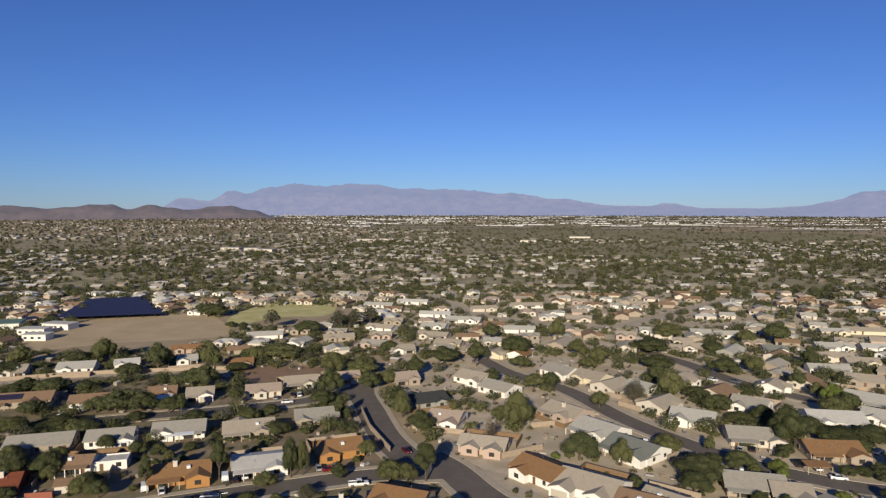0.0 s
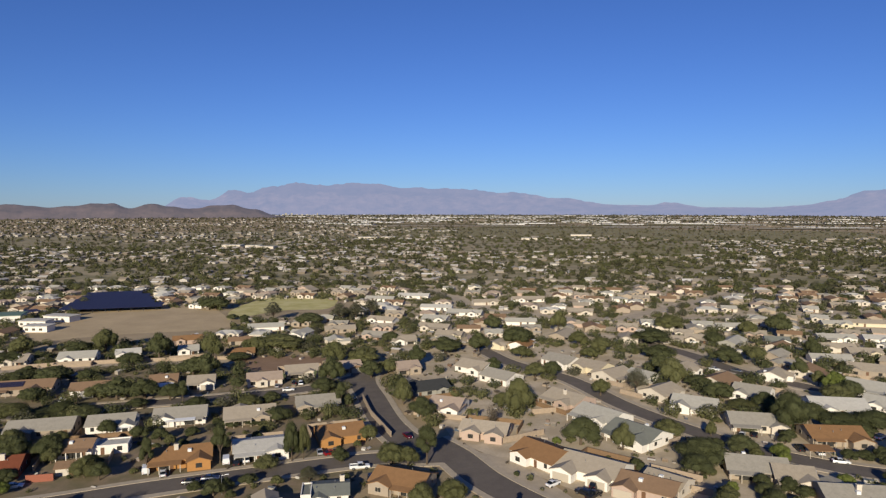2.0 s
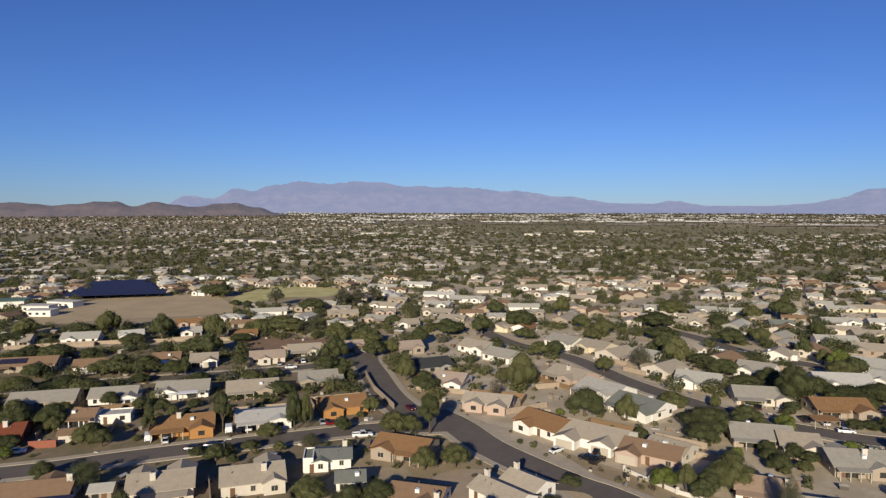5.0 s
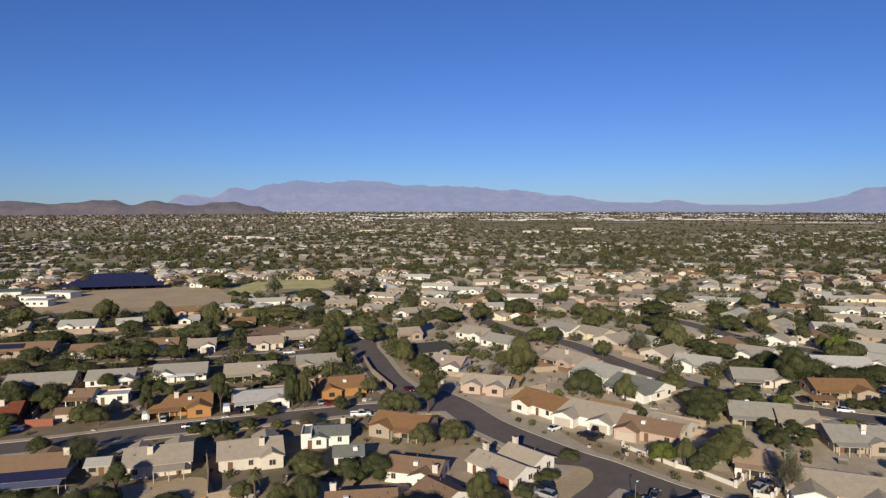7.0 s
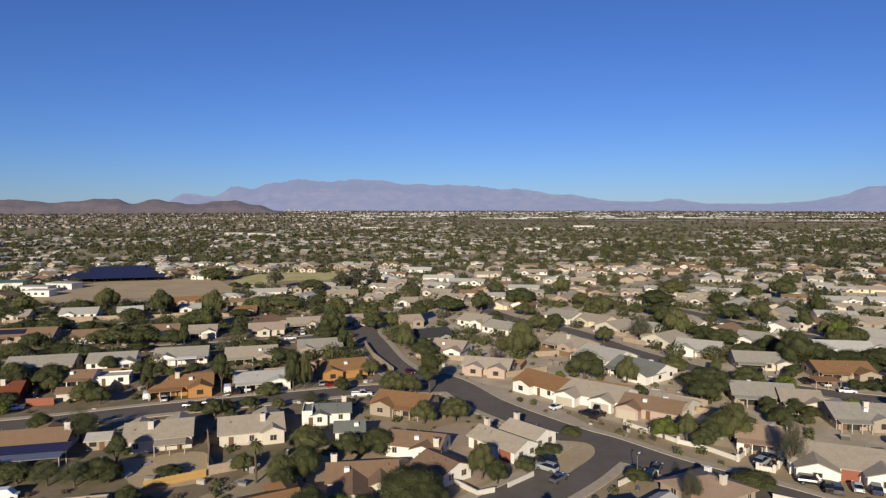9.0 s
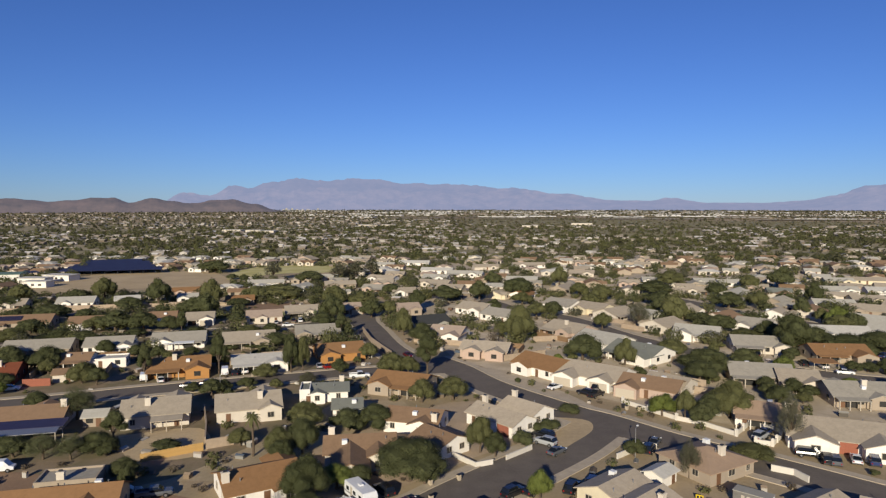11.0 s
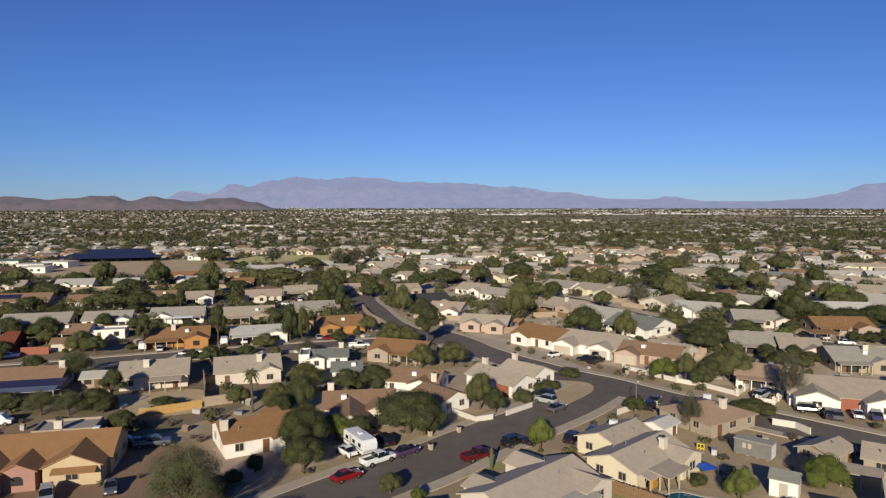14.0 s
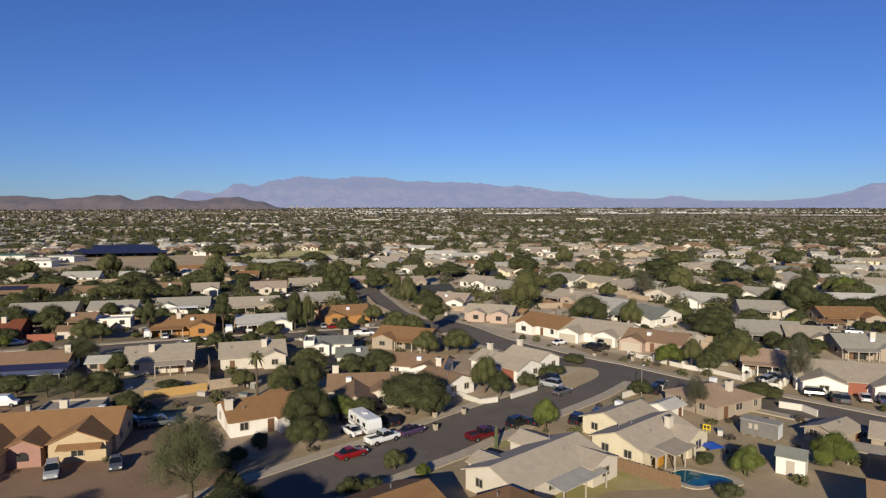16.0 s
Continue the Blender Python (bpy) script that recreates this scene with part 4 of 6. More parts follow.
def storage_trailer(x, y, yaw, L=7.0, W=2.6, h=2.6):
    ob = thing("storage_trailer", x, y, 0, yaw, "long grey metal storage trailer in a back yard", "trailer")
    bm = box_bm(-L / 2, L / 2, -W / 2, W / 2, .12, h, bevel=.05)
    part("body", bm, M_GREYSHEET, ob)
    part("roof", box_bm(-L / 2 - .1, L / 2 + .1, -W / 2 - .1, W / 2 + .1, h + .002, h + .14, bevel=.03), WALL_MAT["grey"], ob)
    part("end_panel", box_bm(L / 2 + .002, L / 2 + .04, -W / 2 + .1, W / 2 - .1, .3, h - .1), M_WHITEMETAL, ob, "white end panel")
    for px in (-1.2, -.4):
        part("window", box_bm(px - .25, px + .25, -W / 2 - .03, -W / 2 - .002, 1.2, 2.0), M_TRIM, ob)
    for i in range(4):
        part("pier", box_bm(-L / 2 + .3 + i * (L - 1) / 3, -L / 2 + .7 + i * (L - 1) / 3, -W / 2 + .2, W / 2 - .2, -.1, .13), M_CONCRETE, ob)
    PLOTS.append((x, y, 4))


def canopy_tent(x, y, yaw, w=2.6):
    ob = thing("canopy_tent", x, y, 0, yaw, "blue fabric shade canopy on thin legs", "canopy")
    bm = bmesh.new()
    bmesh.ops.create_cone(bm, segments=4, radius1=w * .74, radius2=.05, depth=.5, cap_ends=True, matrix=Matrix.Translation((0, 0, 1.2)) @ Matrix.Rotation(math.pi / 4, 4, "Z"))
    part("canopy", bm, M_BLUETARP, ob)
    for sx in (-1, 1):
        for sy in (-1, 1):
            part("leg", box_bm(sx * w * .48 - .03, sx * w * .48 + .03, sy * w * .48 - .03, sy * w * .48 + .03, -.05, 1.0), M_METAL, ob)


def yellow_frame(x, y, yaw):
    ob = thing("play_frame", x, y, 0, yaw, "bright yellow and black play frame", "play equipment")
    m = plain("yellow_plastic", (0.565, 0.404, 0.016), 0.5)
    for px in (-.5, 0, .5):
        part("upright", box_bm(px - .07, px + .07, -.07, .07, -.05, .95), m, ob)
    for z in (.25, .88):
        part("bar", box_bm(-.43, -.07, -.06, .06, z - .07, z + .07), m, ob)
        part("bar", box_bm(.07, .43, -.06, .06, z - .07, z + .07), m, ob)
    part("panel", box_bm(-.45, .45, .07, .12, .2, .8), M_DARKMETAL, ob)


def patio_cabinet(x, y, yaw):
    ob = thing("patio_cabinet", x, y, 0, yaw, "tall orange wooden cabinet under the patio cover", "cabinet")
    m = plain("orange_wood", (0.395, 0.19, 0.027), 0.6, vary=0.15)
    part("body", box_bm(-1.1, 1.1, -.35, .35, .08, 2.05, bevel=.02), m, ob)
    for px in (-.55, .55):
        d = part("door", box_bm(px - .5, px + .5, -.39, -.353, .15, 1.98, bevel=.01), m, ob)
        part("handle", box_bm(px * .2 - .02, px * .2 + .02, -.44, -.392, .95, 1.15), M_DARKMETAL, d)
    for px in (-1, 1):
        for py in (-.28, .28):
            part("foot", box_bm(px - .05, px + .05, py - .05, py + .05, -.02, .079), m, ob)


def pool(x, y, yaw, L, W):
    bm = bmesh.new()
    ring_o = [bm.verts.new((math.cos(a) * L * .5 * (1 + .16 * math.cos(2 * a + .6)), math.sin(a) * W * .5 * (1 + .22 * math.cos(3 * a)), .06)) for a in [k * math.tau / 40 for k in range(40)]]
    bm.faces.new(ring_o)
    ob = part("pool_water", bm, M_WATER, None, at=pose(x, y, 0, 0, 0, yaw))
    tagged(ob, "dark turquoise water of a garden pool", "water", kind="structure")
    bm = bmesh.new()
    rings = [[bm.verts.new((math.cos(a) * L * .5 * k * (1 + .16 * math.cos(2 * a + .6)), math.sin(a) * W * .5 * k * (1 + .22 * math.cos(3 * a)), z)) for a in [j * math.tau / 40 for j in range(40)]] for k, z in ((1.0, .04), (1.0, .13), (1.32, .13), (1.32, -.1))]
    for a, b in zip(rings, rings[1:]):
        for j in range(40):
            bm.faces.new((a[j], a[(j + 1) % 40], b[(j + 1) % 40], b[j]))
    bmesh.ops.recalc_face_normals(bm, faces=bm.faces)
    ob = part("pool_deck", bm, M_CONCRETE, None, at=pose(x, y, 0, 0, 0, yaw))
    tagged(ob, "pale concrete deck round the pool", "pool deck", kind="structure")
    PLOTS.append((x, y, L * .6))
# ------------------------------------------------------------ the valley floor and the mountains round it
def smooth01(u):
    u = min(1.0, max(0.0, u))
    return u * u * (3 - 2 * u)


def rise_at(r):
    """The valley floor lies level and climbs a little towards its far rim."""
    return 18.0 * smooth01((r - 2000) / 2900)


def ring_sheet(name, radii, az0, az1, n, height, material):
    verts, faces = [], []
    full = az1 - az0 > 359
    for r in radii:
        for i in range(n if full else n + 1):
            a = radians(az0 + (az1 - az0) * i / n)
            verts.append((r * math.sin(a), r * math.cos(a), height(r, math.degrees(a))))
    m = n if full else n + 1
    for k in range(len(radii) - 1):
        for i in range(n):
            j = (i + 1) % m
            faces.append((k * m + i, (k + 1) * m + i, (k + 1) * m + j, k * m + j))
    me = mesh_of(name, verts, faces, material)
    bm = bmesh.new()
    bm.from_mesh(me)
    bmesh.ops.recalc_face_normals(bm, faces=bm.faces)
    if sum(f.normal.z for f in bm.faces) < 0:
        bmesh.ops.reverse_faces(bm, faces=bm.faces)
    bm.to_mesh(me)
    bm.free()
    return new(name, me)


ground = ring_sheet("ground", [0.001, 60, 150, 300, 600, 1000, 1500, 2000, 2300, 2600, 2900, 3200, 3500, 3800, 4100, 4400, 4700, 4890], 0, 360, 128, lambda r, a: rise_at(r) if r > 1 else 0.0, M_GROUND)
tagged(ground, "wide desert valley floor of tan soil and scrub", "ground", kind="structure")


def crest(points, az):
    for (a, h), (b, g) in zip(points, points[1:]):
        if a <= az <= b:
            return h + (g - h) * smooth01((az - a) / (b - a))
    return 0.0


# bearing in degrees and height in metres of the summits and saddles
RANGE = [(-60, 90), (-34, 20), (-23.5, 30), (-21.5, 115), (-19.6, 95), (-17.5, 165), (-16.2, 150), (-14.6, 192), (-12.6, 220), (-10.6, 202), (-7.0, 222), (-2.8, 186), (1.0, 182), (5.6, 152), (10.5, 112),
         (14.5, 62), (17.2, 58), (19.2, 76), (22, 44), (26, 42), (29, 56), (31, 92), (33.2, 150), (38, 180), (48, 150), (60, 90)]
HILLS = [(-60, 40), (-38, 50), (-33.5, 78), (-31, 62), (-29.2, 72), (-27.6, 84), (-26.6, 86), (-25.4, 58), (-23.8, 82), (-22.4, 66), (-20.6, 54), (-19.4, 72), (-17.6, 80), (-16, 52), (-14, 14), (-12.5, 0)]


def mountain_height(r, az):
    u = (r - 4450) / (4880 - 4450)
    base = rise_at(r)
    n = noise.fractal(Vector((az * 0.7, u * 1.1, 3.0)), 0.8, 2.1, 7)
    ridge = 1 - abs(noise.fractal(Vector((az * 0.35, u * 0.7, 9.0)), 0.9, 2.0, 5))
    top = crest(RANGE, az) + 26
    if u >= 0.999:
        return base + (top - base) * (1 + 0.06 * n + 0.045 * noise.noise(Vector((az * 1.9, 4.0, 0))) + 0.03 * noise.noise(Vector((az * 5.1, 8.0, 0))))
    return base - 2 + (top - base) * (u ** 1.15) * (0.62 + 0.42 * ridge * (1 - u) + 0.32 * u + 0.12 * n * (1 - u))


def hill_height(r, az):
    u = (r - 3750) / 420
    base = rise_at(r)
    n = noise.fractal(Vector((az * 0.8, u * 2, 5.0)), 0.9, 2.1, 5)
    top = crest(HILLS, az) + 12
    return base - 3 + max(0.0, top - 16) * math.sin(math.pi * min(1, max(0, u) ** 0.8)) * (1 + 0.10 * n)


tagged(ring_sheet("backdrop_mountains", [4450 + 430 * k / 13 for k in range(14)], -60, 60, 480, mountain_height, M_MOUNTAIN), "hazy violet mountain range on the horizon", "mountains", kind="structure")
tagged(ring_sheet("backdrop_hills", [3750 + 420 * k / 10 for k in range(11)], -60, -12.5, 200, hill_height, M_HILL), "low hazy brown rocky hills", "hills", kind="structure")
# ------------------------------------------------------------ streets
street([(-59.0, 37.0), (-39.0, 58.0), (-21.1, 76.3), (-11.5, 86.3), (-2.6, 94.8), (5.4, 104.0), (22.2, 121.2), (30.4, 131.6), (34.8, 137.2)], width=11.5)
street([(-4.0, 196.0), (3.5, 184.5), (12.2, 166.2), (27.6, 145.6), (34.6, 138.6), (45.0, 126.0), (59.0, 113.2), (73.6, 98.6), (95.0, 80.0)], width=10.4)
street([(-150.0, 135.0), (-104.0, 149.9), (-93.2, 153.9), (-76.2, 161.4), (-50.6, 171.0), (-21.7, 180.8), (-7.4, 181.9), (3.5, 183.0)], width=8.5)
street([(-34.0, 284.0), (-32.2, 262.8), (-26.5, 241.8), (-18.9, 214.3), (-11.3, 196.7), (-6.0, 188.0)], width=10.5)
street([(20.0, 324.0), (31.2, 296.3), (51.9, 268.3), (65.3, 231.6), (77.4, 208.6), (90.7, 189.7), (105.6, 177.5), (119.2, 170.2), (160.0, 160.0)], width=8.5)
street([(105.0, 345.0), (119.0, 314.0), (128.5, 281.3), (141.7, 259.7), (153.1, 248.3), (185.0, 232.0), (215.0, 220.0)], width=9.0)
street([(-200.0, 205.0), (-150.2, 219.2), (-117.6, 231.0), (-80.7, 242.0), (-51.3, 254.2), (-34.0, 272.0)], width=8.0)
street([(-10.0, 560.0), (24.4, 464.6), (45.7, 436.4), (101.0, 413.2), (190.3, 418.9), (330.0, 445.0)], width=9.0, pave=False, label="pale dusty street among the newer houses")
street([(110.8, 409.2), (172.8, 471.7), (255.3, 552.9)], width=9.0, pave=False, label='pale dusty wash road among the yards')
build_streets()

# ------------------------------------------------------------ open ground
patch("ground_gravel_blocks", [(4, 196), (34, 160), (66, 132), (120, 92), (240, 150), (420, 300), (520, 640), (200, 700), (-60, 640), (-30, 420), (-22, 300)], 0.008, M_PALEYARD, "pale gravel yards of the newer blocks", "ground")
patch("ground_brown_yards", [(-120, 118), (-58, 104), (-38, 122), (-26, 150), (-14, 176), (-20, 205), (-36, 245), (-60, 300), (-160, 330), (-260, 300), (-270, 200)], 0.005, M_WESTYARD, "brown dirt back yards of the older blocks", "ground")
patch("ground_front_yards", [(-40, 82), (-22, 91), (-8, 104), (4, 116), (17, 130), (18, 146), (2, 152), (-20, 128), (-34, 106)], 0.012, M_TANYARD, "tan dirt front yards along the street", "ground")
patch("ground_dirt_field", [(-214.8, 342.1), (-183.0, 362.1), (-129.5, 381.1), (-138.9, 420.1), (-176.8, 473.0), (-217.3, 463.0), (-241.3, 420.4), (-248.1, 374.9)], 0.02, M_DIRT, "wide bare dirt school field", "field")
patch("ground_park_lawn", [(-135.7, 410.1), (-109.2, 448.3), (-79.6, 457.6), (-85.0, 520.9), (-114.7, 550.8), (-137.8, 511.9), (-145.8, 453.1)], 0.03, M_PARK, "yellowing open park lawn", "lawn", fan=True)
patch("ground_dirt_strip", [(-97.3, 288.8), (-73.8, 281.1), (-50.5, 288.6), (-47.5, 301.9), (-70.4, 309.6), (-96.1, 305.3)], 0.02, M_REDDIRT, "bare brown dirt strip behind the houses", "ground")
patch("ground_wash", [(-183.7, 269.1), (-164.6, 285.2), (-128.0, 292.9), (-98.6, 296.8), (-101.4, 305.3), (-132.0, 302.2), (-171.3, 297.1), (-194.5, 285.3)], 0.02, M_GRAVEL, "pale gravel wash between the yards", "ground")
patch("ground_drive", [(-52.2, 76.0), (-36.7, 77.6), (-31.3, 76.4), (-37.0, 84.8), (-41.3, 87.7), (-53.4, 87.0), (-52.8, 81.1)], 0.02, M_REDDIRT, "brown dirt parking yard in front of the house", "ground")
patch("ground_yard", [(20.0, 78.3), (28.8, 79.6), (27.0, 85.2), (22.6, 85.6), (11.5, 76.7), (13.7, 73.7)], 0.02, M_DRYGRASS, "dry yellow grass back yard", "ground")
patch("ground_yard", [(5.6, 92.2), (9.0, 93.3), (12.9, 98.1), (12.4, 101.1), (8.7, 99.3), (3.9, 91.1), (2.3, 88.0)], 0.05, M_DRYGRASS, "dry grass front yard with a cactus", "ground")
patch("ground_corner_yard", [(19.8, 141.6), (30.6, 139.5), (31.3, 133.3), (26.2, 126.0), (22.0, 122.1), (19.9, 129.7)], 0.05, M_DIRT, "bare dirt corner yard inside the kerb", "ground")
patch("ground_drive", [(2.1, 175.3), (15.8, 158.4), (26.9, 142.7), (39.5, 134.3), (30.2, 160.7), (18.0, 180.9), (7.1, 186.7)], 0.02, M_GRAVEL, "pale gravel front yards", "ground")
patch("ground_yard", [(-53.6, 76.0), (-30.2, 73.5), (-27.9, 84.9), (-33.8, 97.8), (-49.8, 104.3), (-78.0, 111.6), (-80.7, 100.0), (-64.4, 79.4)], 0.01, M_REDDIRT, "brown dirt yards round the houses", "ground")
patch("ground_yard", [(-65.5, 129.5), (-50.6, 134.1), (-44.8, 119.9), (-56.7, 116.9)], 0.02, M_DIRT, "bare dirt back yard", "ground")
patch("ground_scrub", [(88.8, 851.9), (178.3, 789.8), (327.2, 819.0), (465.6, 1032.0), (428.8, 1236.9), (203.1, 1171.4), (107.6, 1033.3)], 0.3, M_SCRUB, "dark scrub desert flat", "desert")
patch("ground_scrub", [(-208.5, 1726.6), (157.7, 1516.5), (507.4, 1394.4), (750.0, 1271.7), (1033.8, 1513.3), (1165.7, 1868.9), (743.4, 2045.1), (247.2, 2379.7), (-216.8, 2517.7)], 0.6, M_SCRUB, "dark scrub desert flat", "desert")

# ------------------------------------------------------------ houses by the camera
house(-56.1, 94.1, 13, 16.0, 10.0, "orange", "sandy", eave=2.8, pitch=0.44, wings=[(3.9, 3.2, 7.2, -1), (-2.6, 3.8, 4.4, -1, "rose"), (-7.6, 6.4, 6.2, -1)], awning=(4.3, -8.2, 5.6, 1.2), arch=(-2.6, -8.8))
house(-60.2, 103.4, 13, 9.0, 5.6, "grey", "tan", style="flat", eave=2.4, detail=1, chim=(-0.8, -2.0), label="low flat-roofed stucco annexe behind the house")
house(-29.9, 103.6, 30, 12.0, 10.0, "orange", "white", pitch=0.36, wings=[(3.2, 1.8, 4.2, -1), (5.0, 2.5, 5.0, 1)], chim=(-5.6, -2.2), porch=False)
house(-15.2, 118.4, 8, 12.6, 9.0, "brown", "cream", pitch=0.38, wings=[(3.2, 3.0, 5.2, -1), (-1.8, 8.0, 6.0, -1)], chim=(-5.2, 0.4), porch=False)
house(11.4, 81.5, 43, 16.8, 8.6, "sand", "cream", wings=[(6.0, 2.0, 5.4, -1), (5.6, 3.0, 4.6, 1), (-4.2, 1.6, 4.2, 1)])
patio_cover(15.6, 77.4, 43, 9.0, 3.4, 2.3, ROOF_MAT["pale"], "pale sheet-metal patio cover along the house")
house(28.3, 92.4, 42, 13.6, 8.0, "sand", "yellow", wings=[(4.0, 2.2, 5.4, -1)], chim=(2.7, -2.4))
house(27.2, 99.6, 42, 9.4, 8.0, "sand", "yellow", porch=False)
house(46.4, 112.6, 30, 11.4, 10.8, "clay", "tan", style="hip", chim=(0.8, -2.6), eave=2.3, porch=False)
house(-7.4, 66.6, 40, 13.0, 11.0, "orange", "tan")
house(6.4, 64.2, 85, 12.0, 8.6, "orange", "tan", eave=2.4)
house(52.4, 65.6, -30, 15.0, 12.0, "brown", "tan", eave=2.8, pitch=0.42)
house(57.4, 95.6, 32, 6.4, 5.0, "tan", "tan", eave=2.1, porch=False)
house(65.6, 91.0, -35, 9.0, 7.0, "tan", "tan", eave=2.4, porch=False)
house(60.4, 76.2, -28, 12.0, 9.0, "tan", "cream")
patio_cover(57.0, 86.6, -35, 5.0, 3.2, 2.2, ROOF_MAT["tan"], "tan shingled patio cover behind the house")
house(36.6, 107.2, 42, 4.6, 3.4, "white", "white", eave=2.0, detail=1)
house(-88.3, 135.6, 14, 17.0, 9.4, "brown", "cream", chim=(8.0, -1.0), wings=[(2.8, 2.0, 5.2, 1)], porch=False)
house(-73.8, 137.4, 14, 4.4, 5.0, "pale", "tan", eave=2.1, detail=1, porch=False)
house(-61.8, 139.4, 18, 13.2, 10.4, "tan", "cream", eave=2.75, pitch=0.42, wings=[(-4.6, 2.6, 4.6, 1), (3.6, 3.2, 5.8, 1)], chim=(-1.6, -2.2), porch=False)
house(-43.2, 143.4, 18, 13.4, 10.4, "tan", "cream", eave=2.75, pitch=0.42, wings=[(4.4, 1.2, 4.6, -1), (3.6, 3.4, 5.6, 1)], chim=(2.4, -2.2), porch=False)
house(-27.5, 156.5, 8, 9.0, 8.4, "slate", "white", chim=(3.0, 2.2), eave=2.5, pitch=0.24, wings=[(-2.6, 1.4, 3.6, -1)], porch=False)
house(-32.6, 153.6, 8, 2.4, 7.0, "slate", "white", style="flat", eave=2.9, detail=1)
house(-21.1, 142.9, 8, 6.2, 6.8, "slate", "white", eave=2.5, wings=[])
house(-9.8, 163.2, -22, 14.0, 10.4, "orange", "tan", wings=[(-3.6, 2.0, 5.6, -1)])
house(12.3, 134.8, -48, 13.0, 7.4, "sand", "white", pitch=0.42, chim=(-5.2, 0.6), accent=(4.0, 3.2, 'red'), porch=False)
house(18.2, 139.9, -48, 9.5, 7.4, "sand", "white", pitch=0.42, chim=(-3.6, 0.4), porch=False)
house(-5.4, 134.6, -16, 11.4, 8.8, "brown", "white", pitch=0.36, wings=[(2.6, 1.4, 5, -1)], chim=(5.0, -3.6), porch=False)
house(-0.4, 122.2, -48, 8.5, 7.1, "brown", "white")
house(40.8, 170.9, -38, 17.0, 12.5, "tan", "white", wings=[(-5.0, 3.5, 6.0, -1), (4.5, 2.5, 6.0, -1)], garage=1)
house(52.0, 159.2, -35, 14.0, 10.0, "brown", "pink", wings=[(-4.4, 2.5, 5.6, -1)], garage=1)
house(57.1, 161.3, -45, 10.0, 9.1, "tan", "cream", wings=[(2.1, 1.5, 5.0, -1)])
house(69.6, 138.2, -24, 12.0, 9.6, "clay", "white", chim=(4.0, -2.0))
house(84.1, 171.6, -15, 15.0, 12.0, "grey", "tan")
house(91.0, 165.9, -15, 9.5, 10.3, "tan", "cream", wings=[(3, 2, 5, -1)])
house(98.7, 153.2, -8, 15.0, 12.0, "grey", "tan", chim=(0.5, -2.0), wings=[(2.3, 1.2, 4.6, -1), (-1.9, 1.6, 5.2, 1)])
house(77.6, 125.3, -22, 19.0, 12.5, "tan", "white", wings=[(-5.2, 3.0, 7.0, -1), (6.0, 3.0, 6.5, -1)], accent=(0.6, 3.0, 'red'))

# ------------------------------------------------------------ houses further up the streets
house(-106.5, 208.1, 15, 13.8, 10.8, "grey", "white", wings=[(5, 2.5, 5.5, -1)])
house(-87.3, 215.5, 15, 16.2, 11.4, "grey", "white", wings=[(-4.5, 1.2, 6, -1)])
house(-64.5, 216.2, 17, 16.2, 12.0, "tan", "tan", wings=[(3.9, 1.2, 4.6, -1), (-3.2, 1.6, 5.2, 1)])
house(-73.1, 179.9, 17, 16.0, 10.8, "orange", "orange", wings=[(5.0, 3, 6.0, -1)], chim=(-1.2, -1.5))
house(-105.0, 185.8, 10, 8.8, 7.8, "brown", "white", eave=2.9)
house(-100.6, 172.2, 17, 5.0, 5.0, "brown", "cream", eave=2.2, detail=1, porch=False)
house(-96.6, 188.1, 15, 9.3, 6.0, "white", "white", style="flat", eave=2.0)
house(-125.9, 203.0, 15, 18.7, 11.4, "grey", "tan", wings=[(-4.5, 1.8, 5.4, -1)])
house(-161.9, 249.1, 15, 23.1, 11.4, "brown", "tan", wings=[(5.5, 3, 5.5, -1)], solar=(-8.0, 2.4))
house(-133.8, 248.1, 17, 15.1, 10.3, "brown", "white", wings=[(-1, 2, 4, -1)])
house(-111.2, 258.8, 15, 10.3, 10.3, "brown", "tan", wings=[(2.5, 1.2, 4.6, -1), (-2.1, 1.6, 5.2, 1)])
house(-95.8, 257.6, 15, 10.1, 10.3, "tan", "white", garage=(-2.0, -1), wings=[(2.4, 1.8, 5.4, -1)])
house(-117.4, 172.0, 17, 9.0, 11.0, "red", "red", chim=(0, -1.5), porch=False)
house(-168.3, 300.1, 15, 15.4, 11.4, "pale", "white", wings=[(-3.7, 1.5, 5.0, -1)])
house(-193.1, 294.1, 15, 10.2, 10.3, "tan", "cream", wings=[(-2.5, 1.2, 4.6, -1), (2.0, 2.0, 5.2, 1)])
house(-72.0, 262.0, 17, 13.4, 10.8, "pink", "cream", wings=[(-1, 1.5, 4, -1)])
house(-59.7, 275.0, 17, 13.6, 10.8, "tan", "cream", wings=[(3, 2.0, 5, -1)])
house(-44.5, 229.8, 17, 14.8, 10.8, "grey", "tan", wings=[(-5, 2, 5, -1)])
house(-53.3, 186.5, 17, 13.7, 11.4, "white", "white", pitch=0.22, wings=[(5, 2, 6, -1)])
house(-31.7, 198.3, 20, 13.9, 11.4, "orange", "orange", wings=[(-4, 2.0, 6, -1)])
house(-41.0, 282.9, 20, 10.1, 9.7, "pink", "brown", garage=(0, -1), wings=[(2.4, 1.8, 5.4, -1)])
house(-15.8, 281.1, 20, 10.6, 10.8, "pink", "tan", wings=[(2.5, 1.5, 5.0, -1)])
house(-5.7, 248.4, 25, 14.5, 12.0, "dark", "grey", wings=[(3.5, 1.2, 4.6, -1), (-2.9, 1.6, 5.2, 1)])
house(2.4, 226.5, -20, 11.4, 12.0, "pink", "white", wings=[(3, 2.5, 6, -1)])
